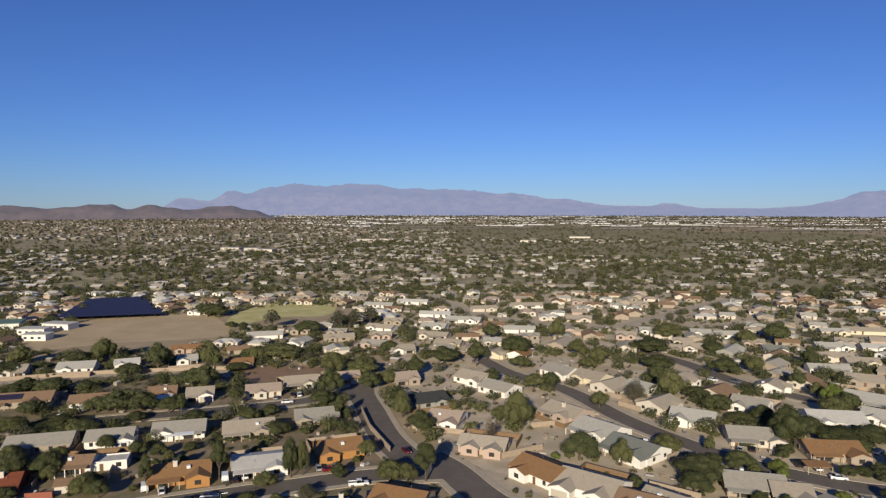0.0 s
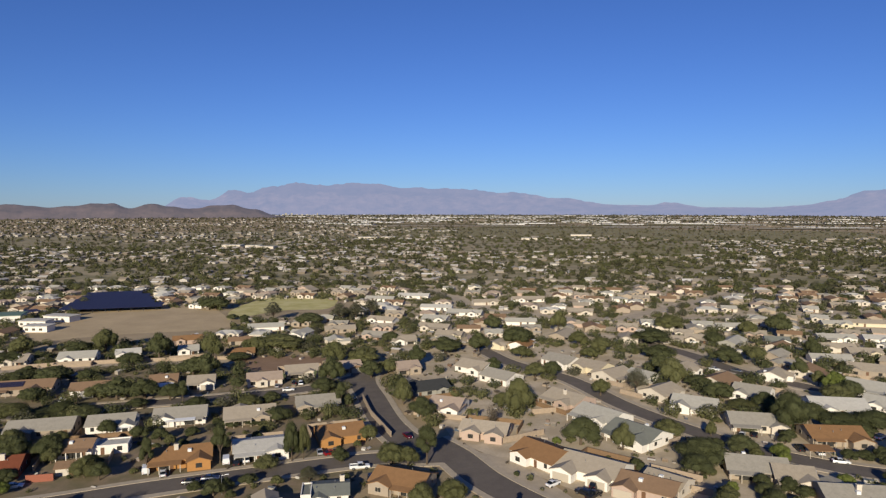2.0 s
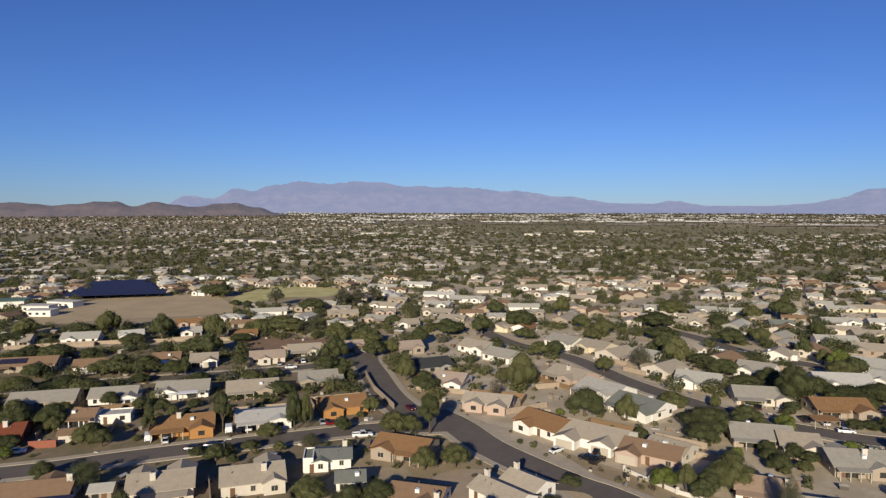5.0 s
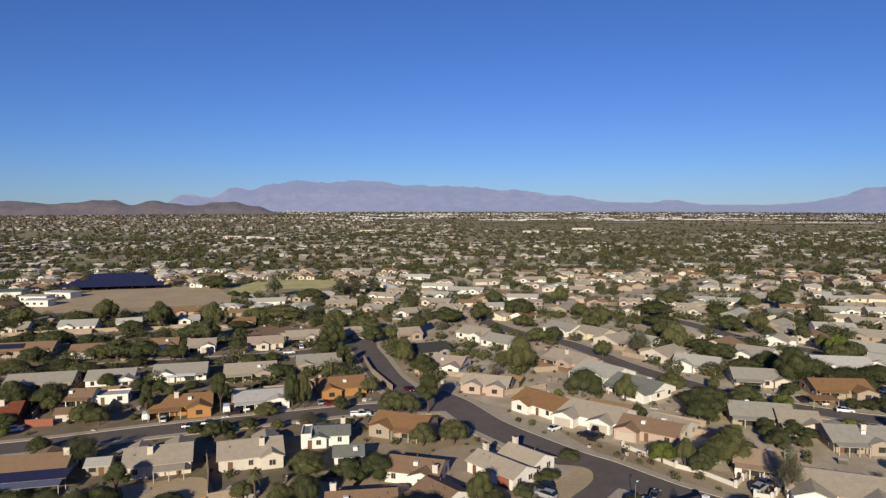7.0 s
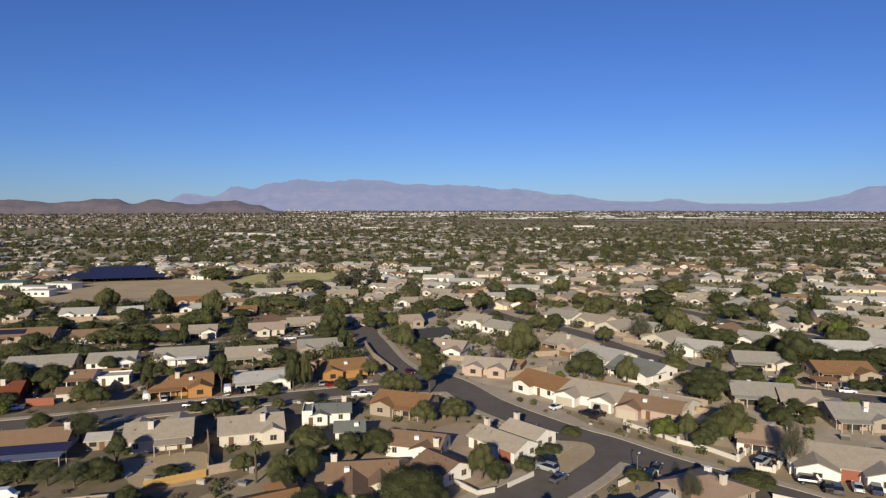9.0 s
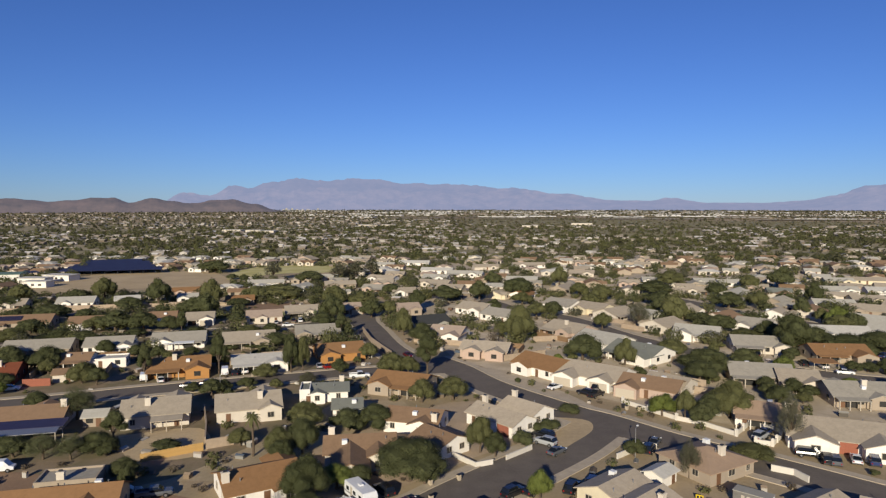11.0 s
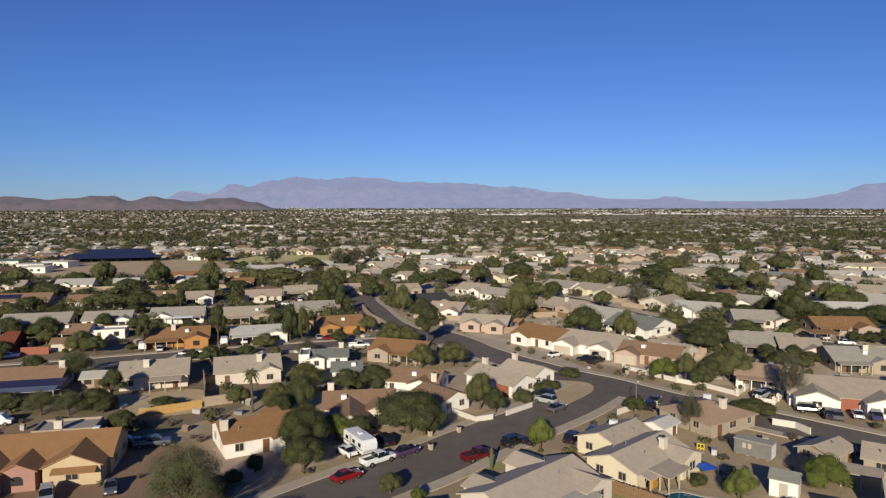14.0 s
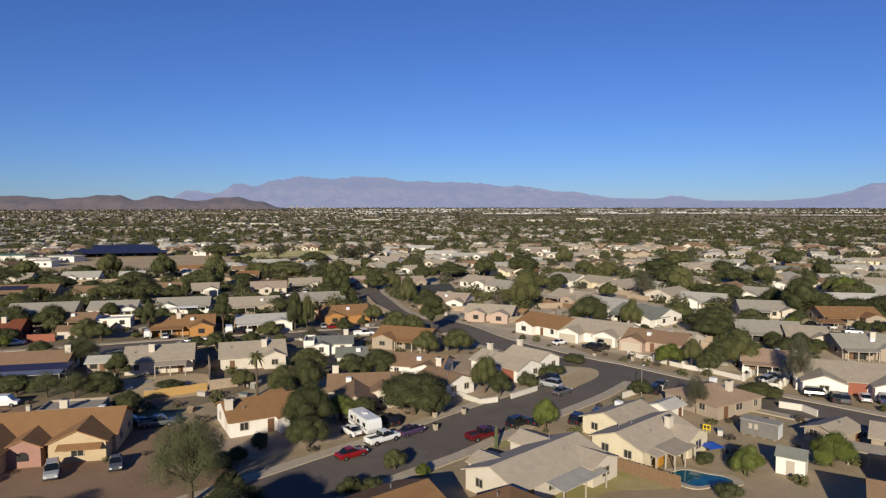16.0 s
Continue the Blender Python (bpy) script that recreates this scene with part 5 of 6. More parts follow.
house(13.9, 201.4, -18, 14.6, 10.0, "sand", "pink", wings=[(-3.2, 2.0, 5.4, -1), (4.0, 2.6, 5.4, -1)])
house(29.1, 180.4, -50, 15.0, 12.0, "orange", "white", wings=[(-3, 2.0, 6, -1)])
house(53.6, 214.2, -52, 15.5, 12.5, "pale", "white", wings=[(3.5, 1.8, 5.4, -1)])
house(60.4, 197.0, -52, 16.0, 12.5, "slate", "white", wings=[(4, 3, 7.5, -1)])
house(46.0, 233.0, -52, 15.0, 12.0, "tan", "pink", wings=[(3, 2.0, 6, -1)], chim=(0, -2))
house(14.9, 281.3, -40, 14.0, 12.0, "tan", "white", wings=[(4, 2.0, 6, -1)])
house(24.5, 264.7, -45, 14.0, 11.4, "grey", "white")
house(54.7, 292.2, -50, 15.0, 12.0, "grey", "white", wings=[(4, 2.0, 6, -1)])
house(66.5, 281.6, -50, 13.5, 11.4, "tan", "yellow", wings=[(-3, 2.0, 6, -1)])
house(71.0, 267.7, 38, 13.5, 11.4, "tan", "cream", wings=[(2.6, 1.2, 4.6, -1), (-2.2, 1.6, 5.2, 1)])
house(82.9, 265.1, -52, 11.0, 10.3, "pale", "white", wings=[(2.1, 1.8, 5.4, -1)])
house(82.5, 242.2, 40, 13.5, 11.4, "tan", "cream", wings=[(2.6, 1.2, 4.6, -1), (-2.2, 1.6, 5.2, 1)])
house(89.5, 227.0, -30, 14.5, 12.0, "pale", "white", wings=[(-4, 2.0, 6.5, -1)])
house(101.1, 208.4, -12, 15.5, 12.0, "grey", "cream", wings=[(6.2, 1.5, 5.0, -1)])
house(110.7, 257.2, 40, 13.0, 12.0, "brown", "cream", wings=[(-2.8, 1.5, 5.0, -1)])
house(116.9, 241.8, -40, 12.5, 12.0, "grey", "white", wings=[(-3, 2.0, 6, -1)])
house(137.5, 224.8, -10, 18.0, 13.1, "white", "white", wings=[(-4.4, 1.5, 5.0, -1)])
house(119.4, 196.2, -5, 16.0, 11.4, "orange", "tan", wings=[(5, 3.0, 6, -1)])
house(165.1, 246.6, -45, 17.0, 12.5, "pale", "white", wings=[(-3.3, 1.5, 5.0, -1)])
house(156.8, 226.1, -45, 13.0, 11.4, "pale", "white", wings=[(-2.6, 1.5, 5.0, -1)])
house(154.2, 272.6, 50, 11.5, 11.4, "brown", "cream")
house(137.1, 266.4, 50, 11.0, 10.3, "tan", "white", wings=[(3, 2.0, 5, -1)])
house(181.6, 275.8, -30, 14.0, 11.4, "tan", "tan", wings=[(-4.1, 1.5, 5.0, -1)])
house(101.6, 275.9, 40, 13.0, 11.4, "tan", "white", wings=[(3, 2.0, 5, -1)])
house(-149.7, 309.0, 25, 10.7, 8.7, "white", "white", eave=2.3, detail=1, wings=[(-2.6, 1.5, 5.0, -1)])
house(-96.4, 310.1, 15, 12.6, 8.7, "orange", "tan", eave=2.3, detail=1, wings=[(3.0, 1.2, 4.6, -1), (-2.5, 1.6, 5.2, 1)])
house(-133.8, 341.2, 20, 14.2, 8.7, "orange", "pink", eave=2.3, detail=1, wings=[(-3.4, 1.2, 4.6, -1), (2.8, 2.0, 5.2, 1)])
house(-124.0, 317.2, 20, 9.0, 8.7, "pale", "white", eave=2.3, detail=1, wings=[(-2.2, 1.8, 5.4, -1)])
house(-102.3, 377.3, 15, 19.9, 8.7, "pale", "white", eave=2.3, detail=1)
house(-77.9, 356.6, 75, 16.4, 8.7, "pale", "white", eave=2.3, detail=1, wings=[(-3.9, 1.2, 4.6, -1), (3.3, 2.0, 5.2, 1)])
house(-58.3, 370.5, 15, 16.9, 8.7, "tan", "tan", eave=2.3, detail=1, wings=[(-4.0, 1.2, 4.6, -1), (3.4, 2.0, 5.2, 1)])
house(-35.3, 353.0, -15, 14.5, 8.7, "grey", "pink", eave=2.3, detail=1, wings=[(-3.5, 1.5, 5.0, -1)])
house(-20.4, 340.1, 15, 12.4, 8.7, "tan", "white", eave=2.3, detail=1, wings=[(-3.0, 1.8, 5.4, -1)])
house(-36.5, 401.1, -25, 18.0, 8.7, "tan", "white", eave=2.3, detail=1, wings=[(-4.3, 1.5, 5.0, -1)])
house(-4.1, 376.8, -20, 18.3, 8.7, "tan", "cream", eave=2.3, detail=1, wings=[(-4.4, 1.5, 5.0, -1)])
house(4.7, 354.3, -20, 14.5, 8.7, "tan", "yellow", eave=2.3, detail=1, wings=[(3.5, 1.2, 4.6, -1), (-2.9, 1.6, 5.2, 1)])
house(-3.6, 406.1, -20, 15.8, 8.7, "pale", "white", eave=2.3, detail=1, wings=[(3.8, 1.5, 5.0, -1)])
house(28.7, 330.0, 60, 12.7, 8.7, "tan", "yellow", eave=2.3, detail=1, wings=[(-3.1, 1.8, 5.4, -1)])
house(40.3, 329.9, 60, 12.9, 8.7, "orange", "white", eave=2.3, detail=1)
house(125.1, 390.6, -10, 10.2, 8.7, "pale", "white", eave=2.3, detail=1, wings=[(-2.4, 1.5, 5.0, -1)])
house(154.2, 384.2, -10, 11.5, 8.7, "pale", "white", eave=2.3, detail=1, wings=[(-2.8, 1.2, 4.6, -1), (2.3, 2.0, 5.2, 1)])
house(166.7, 377.9, 0, 14.6, 8.7, "pale", "white", eave=2.3, detail=1)
house(150.4, 334.9, 50, 18.5, 8.7, "pale", "grey", eave=2.3, detail=1, wings=[(4.4, 1.5, 5.0, -1)])
house(174.8, 338.0, -15, 11.4, 8.7, "slate", "white", eave=2.3, detail=1, wings=[(2.7, 1.8, 5.4, -1)])
house(98.6, 344.5, 70, 14.4, 8.7, "tan", "cream", eave=2.3, detail=1, wings=[(-3.5, 1.5, 5.0, -1)])
house(120.9, 341.0, -20, 11.5, 8.7, "tan", "cream", eave=2.3, detail=1, wings=[(2.8, 1.2, 4.6, -1), (-2.3, 1.6, 5.2, 1)])
house(135.3, 343.7, -20, 11.7, 8.7, "tan", "cream", eave=2.3, detail=1, wings=[(-2.8, 1.2, 4.6, -1), (2.3, 2.0, 5.2, 1)])
house(209.7, 344.9, -10, 18.5, 8.7, "pale", "white", eave=2.3, detail=1, wings=[(4.4, 1.2, 4.6, -1), (-3.7, 1.6, 5.2, 1)])
house(229.6, 341.9, -15, 12.9, 8.7, "white", "white", eave=2.3, detail=1, wings=[(3.1, 1.5, 5.0, -1)])
house(195.3, 320.9, -10, 16.9, 8.7, "tan", "cream", eave=2.3, detail=1, wings=[(-4.1, 1.8, 5.4, -1)])
house(202.2, 310.0, -10, 14.4, 8.7, "tan", "yellow", eave=2.3, detail=1, wings=[(3.5, 1.2, 4.6, -1), (-2.9, 1.6, 5.2, 1)])
house(178.3, 296.9, -12, 17.2, 8.7, "pale", "white", eave=2.3, detail=1, wings=[(-4.1, 1.8, 5.4, -1)])
house(234.7, 386.5, -10, 15.6, 8.7, "pale", "yellow", eave=2.3, detail=1, wings=[(3.7, 1.8, 5.4, -1)])
house(254.3, 389.1, -12, 24, 8.7, "tan", "yellow", eave=2.3, detail=1)
house(157.6, 305.2, 40, 12.6, 8.7, "grey", "tan", eave=2.3, detail=1, wings=[(3.0, 1.2, 4.6, -1), (-2.5, 1.6, 5.2, 1)])
house(48.1, 394.7, -5, 18.4, 8.7, "pale", "white", eave=2.3, detail=1)
house(-3.5, 451.2, -10, 21.5, 8.7, "white", "white", eave=2.3, detail=1)
house(15.4, 429.2, -15, 23.0, 8.7, "pale", "white", eave=2.3, detail=1, wings=[(5.5, 1.8, 5.4, -1)])
house(-46.6, 493.9, -12, 21.7, 8.7, "pale", "white", eave=2.3, detail=1)
house(-21.7, 510.4, -10, 24, 8.7, "white", "white", eave=2.3, detail=1)
house(66.0, 354.6, 60, 19.0, 8.7, "tan", "tan", eave=2.3, detail=1)
house(92.7, 433.3, -15, 15.9, 8.7, "tan", "cream", eave=2.3, detail=1, wings=[(3.8, 1.8, 5.4, -1)])
house(31.7, 476.7, 10, 18.4, 8.7, "tan", "cream", eave=2.3, detail=1, wings=[(4.4, 1.2, 4.6, -1), (-3.7, 1.6, 5.2, 1)])
house(65.0, 492.1, 5, 24, 8.7, "tan", "white", eave=2.3, detail=1, wings=[(-5.9, 1.2, 4.6, -1), (4.9, 2.0, 5.2, 1)])

# ------------------------------------------------------------ garden walls and fences
block_wall([(42.5, 151.4), (50.8, 139.2), (55.3, 135.3), (59.3, 129.2)], 0.9, material=M_WHITEWALL, posts=6, label="low whitewashed wall with posts along the street", name="garden_wall")
block_wall([(59.3, 129.2), (65.2, 136.0), (69.6, 130.7)], 0.9, material=M_WHITEWALL, posts=5, label="low whitewashed wall with posts along the street", name="garden_wall")
block_wall([(61.1, 124.9), (63.8, 123.6), (69.4, 129.8)], 0.9, material=M_WHITEWALL, posts=3, label="low whitewashed wall with posts along the street", name="garden_wall")
block_wall([(0.9, 119.6), (5.9, 113.4), (9.0, 114.8)], 0.9, material=M_WHITEWALL, posts=0, label="low white wall round a front yard", name="garden_wall")
block_wall([(11.7, 116.8), (17.0, 121.9)], 0.9, material=M_WHITEWALL, posts=0, label="low white wall round a front yard", name="garden_wall")
block_wall([(32.1, 117.3), (38.6, 122.8), (40.8, 122.1)], 1.0, material=M_WHITEWALL, posts=0, label="low white wall at the street corner", name="garden_wall")
block_wall([(57.7, 111.8), (60.6, 109.9), (61.4, 106.9)], 1.1, material=M_WHITEWALL, posts=0, label="white back yard wall", name="garden_wall")
block_wall([(-45.9, 123.9), (-49.0, 133.1), (-53.7, 144.9)], 1.7, material=M_BLOCK, posts=0, label="tan block wall between back yards", name="garden_wall")
block_wall([(-45.1, 122.3), (-40.7, 124.7)], 1.8, material=M_BLOCK, posts=0, label="tan block wall behind the yard", name="garden_wall")
block_wall([(58.8, 161.7), (66.9, 157.2)], 1.7, material=M_BLOCK, posts=0, label="tan block wall behind the yard", name="garden_wall")
block_wall([(18.0, 193.5), (32.0, 201.3)], 1.7, material=M_BLOCK, posts=0, label="brown block wall between back yards", name="garden_wall")
block_wall([(31.2, 221.4), (46.7, 225.5)], 1.7, material=M_BLOCK, posts=0, label="tan block wall between back yards", name="garden_wall")
block_wall([(56.9, 173.3), (67.6, 165.3)], 1.7, material=M_BLOCK, posts=0, label="tan block wall between back yards", name="garden_wall")
block_wall([(-192.6, 282.5), (-168.5, 292.0), (-130.7, 299.0), (-100.7, 303.1)], 1.6, material=M_BLOCK, posts=0, label="long tan block wall along the wash", name="garden_wall")
block_wall([(-29.5, 239.8), (-24.2, 219.9), (-15.8, 199.1)], 1.8, material=M_BLOCK, posts=0, label="block wall along the side street", name="garden_wall")
block_wall([(-107.7, 165.4), (-101.4, 166.6)], 1.9, material=M_BRICK, posts=0, label="red painted garden wall by the street", name="garden_wall")
board_fence((22.1, 85.2), (28.8, 78.6), 1.8, M_WOOD, "weathered wooden board fence")
board_fence((-54.7, 115.7), (-45.3, 121.6), 1.6, M_YELLOWWOOD, "fresh yellow wooden board fence")

# ------------------------------------------------------------ parked vehicles
car("pickup", "white", -9.5, 94.8, 42)
car("sedan", "purple", -5.5, 98.2, 42)
car("sedan", "red", -13.3, 89.0, 40)
car("pickup", "maroon", 5.4, 96.3, 36)
car("suv", "black", 11.4, 102.0, 42)
car("sedan", "white", -14.7, 98.2, 128)
car("suv", "black", -9.5, 102.7, 128)
car("suv", "black", 21.1, 103.7, 60)
car("suv", "blue", 25.0, 105.8, 60)
car("suv", "silver", -51.2, 82.4, 298)
car("sedan", "grey", -44.3, 85.2, 296)
car("sedan", "black", 15.0, 102.9, 42)
car("van", "white", -77.4, 111.6, 15)
car("pickup", "grey", -46.0, 101.6, 20)
car("suv", "black", -50.6, 102.0, 20)
car("sedan", "grey", 41.4, 124.6, 60)
car("suv", "black", 39.0, 120.7, 60)
car("pickup", "white", -22.4, 174.3, 12)
car("suv", "black", -18.6, 167.1, 95)
car("sedan", "black", -64.7, 164.6, 10)
car("sedan", "blue", -60.5, 167.0, 10)
car("sedan", "white", -74.2, 170.0, 112)
car("suv", "black", -57.1, 177.5, 108)
car("suv", "white", -55.0, 179.7, 108)
car("van", "white", -60.2, 178.6, 108)
car("sedan", "grey", 21.4, 119.7, 45)
car("suv", "black", 20.2, 128.2, 140)
car("suv", "silver", 20.0, 124.5, 140)
car("sedan", "white", 28.5, 163.4, 40)
car("suv", "black", 35.2, 157.9, 130)
car("suv", "black", 39.3, 162.5, 50)
car("pickup", "black", 37.4, 156.6, 45)
car("suv", "silver", 63.4, 127.6, 42)
car("sedan", "blue", 65.6, 130.2, 42)
car("suv", "black", 67.9, 118.3, -20)
car("suv", "black", 69.6, 115.8, 70)
car("suv", "grey", 70.7, 115.1, 70)
car("sedan", "white", 75.0, 115.8, 65)
car("suv", "blue", 77.7, 114.9, 65)
car("sedan", "white", 98.6, 169.4, 60)
car("sedan", "white", 111.2, 177.8, -15)
car("suv", "white", 109.0, 184.7, 80)
car("suv", "black", 105.0, 187.7, 80)
car("sedan", "white", -108.7, 162.1, 20)
car("sedan", "white", 93.5, 199.5, 60)
car("sedan", "black", 97.5, 199.5, 60)
car("sedan", "white", -59.6, 250.0, 17)
car("suv", "white", -56.8, 259.2, 105)
car("sedan", "silver", -65.4, 255.3, 105)
car("sedan", "black", -59.7, 260.0, 105)
car("sedan", "red", -31.8, 184.5, 30)
car("sedan", "silver", -35.3, 185.3, 105)
car("sedan", "maroon", -10.6, 198.6, -62)
car("sedan", "white", 119.3, 281.9, -45)
car("sedan", "grey", 127.5, 279.1, -50)
car("sedan", "black", 126.4, 334.2, 0)
car("sedan", "white", 132.3, 339.5, 0)
car("suv", "blue", 135.1, 197.0, 30)
car("suv", "white", -138.9, 235.6, 110)
car("van", "white", -79.6, 172.0, 112)

# ------------------------------------------------------------ yard things
camper(-12.8, 99.8, -57)
shed(45.4, 84.3, -35, 3.4, 3.0, 2.4, WALL_MAT['white'], ROOF_MAT['slate'], 'white garden shed with a grey gabled roof')
storage_trailer(47.8, 97.8, -42, 5.4, 2.3, 2.4)
canopy_tent(37.6, 91.3, 20)
yellow_frame(40.5, 100.2, -30)
pool(32.4, 82.0, -8, 7.0, 4.6)
patio_cabinet(28.9, 86.6, 42)
street_lamp(35.6, 118.0, 150)
street_lamp(-54.6, 158.3, 100, 5.0)
bin_(-1.8, 100.0, 40, M_CONCRETE, 'household wheelie bin by the kerb')
bin_(2.8, 107.9, 40, M_CONCRETE, 'household wheelie bin by the kerb')
bin_(-2.0, 105.9, 40, M_CONCRETE, 'household wheelie bin by the kerb')
bin_(-26.5, 123.9, 40, M_DARKMETAL, 'household wheelie bin by the kerb')
bin_(41.6, 147.5, 40, M_DARKMETAL, 'household wheelie bin by the kerb')
bin_(41.9, 146.0, 40, M_CONCRETE, 'household wheelie bin by the kerb')
bin_(44.6, 145.5, 40, M_CONCRETE, 'household wheelie bin by the kerb')
bin_(-51.5, 175.2, 40, M_CONCRETE, 'household wheelie bin by the kerb')
bin_(-81.5, 174.5, 40, M_CONCRETE, 'household wheelie bin by the kerb')
patio_cover(-57.2, 133.2, 18, 6.2, 2.8, 2.4, ROOF_MAT["tan"], "tan shingled patio cover behind the house")
patio_cover(30.9, 87.0, 42, 5.8, 3.5, 2.38, ROOF_MAT['tan'], 'tan shingled patio cover on posts')
patio_cover(-83.4, 128.2, 14, 15.0, 4.4, 2.75, M_BLUEROOF, "dark blue sheet-metal patio roof along the house")
patio_cover(-82.4, 124.4, 14, 14.0, 2.4, 2.45, M_METAL, "pale corrugated metal awning along the house")
patio_cover(-102.2, 202.0, 15, 8.0, 3.2)
patio_cover(-85.0, 209.1, 15, 9.0, 3.0)
patio_cover(107.9, 182.9, -5, 7.0, 4.5, 2.5, ROOF_MAT['orange'], 'orange-brown shingled carport beside the house')
patio_cover(-107.4, 250.1, 15, 6.0, 4.0, 2.5, M_WHITEMETAL, 'white open carport on posts')

# ------------------------------------------------------------ trees
tree("willow", -30.0, 74.2, 5.7, 13.6)
tree("dark", -21.5, 98.8, 4.6, 9.3)
tree("dark", -20.2, 92.7, 3.6, 5.9)
tree("dark", -28.6, 113.3, 3.0, 6.2)
tree("bright", 15.3, 99.7, 2.4, 6.2)
tree("bright", 51.8, 85.9, 3.4, 5.5)
tree("bright", 39.0, 82.7, 2.3, 4.9)
tree("dark", -5.6, 107.8, 7.5, 8.8)
tree("dark", -2.9, 106.3, 3.6, 7.0)
tree("mesquite", 7.1, 120.5, 3.1, 8.3)
tree("dark", 9.8, 118.1, 2.6, 5.5)
tree("dark", -79.3, 118.1, 3.6, 4.7)
tree("dark", -54.2, 108.5, 3.1, 4.3)
tree("dark", -63.6, 93.7, 1.9, 3.9)
tree("dark", 67.8, 169.6, 5.4, 6.8)
tree("dark", 86.7, 184.9, 5.2, 6.6)
tree("mesquite", 70.6, 198.4, 5.4, 7.2)
tree("dark", 103.7, 239.6, 6.7, 7.6)
tree("dark", 112.3, 208.9, 6.1, 7.5)
tree("mesquite", 143.2, 233.0, 7.0, 8.4)
tree("dark", 101.9, 302.4, 9.5, 8.1)
tree("willow", -73.2, 117.2, 3.6, 5.9)
tree("willow", -68.0, 117.0, 3.2, 5.8)
tree("dark", -64.8, 120.3, 4.1, 4.7)
tree("mesquite", 56.5, 116.3, 4.9, 3.8)
tree("grey", 42.1, 108.8, 2.3, 8.1)
tree("grey", -45.3, 67.4, 4.1, 4.5)
tree("bush", 15.7, 124.0, 2.7, 3.2)
tree("bush", 21.8, 131.7, 3.4, 3.0)
tree("bush", -52.0, 104.9, 1.5, 4.4)
tree("bush", -26.9, 91.7, 1.6, 2.9)
tree("bush", -28.8, 87.5, 1.6, 2.3)
tree("bright", -3.1, 82.6, 1.3, 1.9, "small round yellow-green bush")
tree("bush", -9.0, 77.5, 2.0, 2.2)
tree("dark", -22.6, 66.4, 4.4, 7.4)
tree("dark", -16.9, 64.8, 3.4, 5.6)
tree("dark", -21.4, 59.4, 5.7, 9.2)
tree("dark", -15.0, 58.6, 4.6, 9.0)
tree("bush", -29.8, 84.9, 1.9, 2.6)
tree("bush", -26.6, 77.4, 2.1, 3.0)
tree("bush", -11.8, 77.5, 2.0, 2.2)
tree("mesquite", -6.9, 84.6, 1.9, 3.4)
tree("bush", 33.7, 76.3, 2.1, 2.2)
tree("bush", 35.2, 87.0, 1.6, 1.8)
tree("bush", 38.6, 85.8, 1.2, 1.9)
tree("mesquite", -29.0, 136.0, 5.0, 5.7)
tree("dark", -19.5, 132.7, 4.6, 5.2)
tree("dark", -13.8, 134.0, 4.6, 6.1)
tree("mesquite", 2.5, 153.6, 4.6, 7.0)
tree("mesquite", -4.9, 152.0, 3.9, 6.8)
tree("tall", -64.4, 125.8, 2.7, 8.6)
tree("dark", -62.6, 119.2, 2.6, 3.4)
tree("bright", 48.7, 142.1, 3.8, 5.9)
tree("mesquite", 53.1, 140.5, 2.6, 7.8)
tree("mesquite", 63.1, 140.8, 5.6, 9.5)
tree("dark", 58.2, 139.4, 3.9, 6.8)
tree("dark", 71.7, 178.2, 8.1, 7.8)
tree("bush", 28.4, 144.2, 3.1, 2.2)
tree("bright", 96.5, 182.4, 3.1, 4.9)
tree("mesquite", -13.5, 177.9, 5.3, 7.0)
tree("tall", -4.1, 177.0, 3.4, 15.0)
tree("mesquite", -94.4, 168.8, 4.6, 6.3)
tree("willow", -79.4, 139.6, 4.4, 8.8)
tree("grey", 67.3, 124.1, 3.0, 12.3)
tree("bush", -52.4, 121.5, 3.4, 2.3)
tree("mesquite", -39.1, 123.9, 2.8, 4.3)
tree("mesquite", -29.7, 116.8, 3.6, 7.3)
tree("dark", -26.1, 119.3, 3.6, 8.7)
tree("dark", -111.2, 182.0, 5.2, 8.6)
tree("dark", -140.5, 190.0, 4.6, 6.2)
tree("dark", -131.0, 222.0, 5.4, 5.6)
tree("dark", -150.0, 236.0, 5.6, 6.6)
tree("mesquite", -118.0, 241.0, 4.2, 5.4)
tree("dark", -172.0, 268.0, 5.6, 6.4)
tree("dark", -146.0, 266.0, 4.8, 5.6)
tree("dark", -86.0, 196.0, 3.2, 4.6)
tree("dark", -78.0, 200.5, 3.0, 3.4)
tree("dark", -92.0, 146.0, 3.6, 5.2)
tree("dark", -104.5, 200.4, 4.0, 6.0)
tree("mesquite", -128.0, 190.5, 5.0, 6.4)
tree("dark", -93.0, 197.5, 3.4, 5.0)
tree("mesquite", -142.6, 214.8, 6.6, 7.4)
tree("dark", -118.7, 214.2, 5.2, 6.1)
tree("dark", -100.4, 238.2, 6.1, 7.2)
tree("dark", -87.3, 228.4, 5.2, 4.7)
tree("dark", -121.2, 180.7, 5.6, 7.9)
tree("dark", -108.9, 229.5, 4.9, 3.7)
tree("mesquite", -68.6, 229.6, 5.1, 5.4)
tree("dark", -62.0, 235.3, 4.2, 4.6)
tree("dark", -65.4, 187.7, 3.4, 4.9)
tree("mesquite", -47.9, 174.5, 3.9, 4.3)
tree("dark", -28.6, 179.6, 3.1, 4.6)
tree("dark", -197.1, 292.9, 9.0, 6.9)
tree("dark", -175.1, 313.3, 7.7, 7.6)
tree("dark", -140.5, 292.1, 6.9, 7.1)
tree("dark", -94.4, 300.0, 6.7, 4.9)
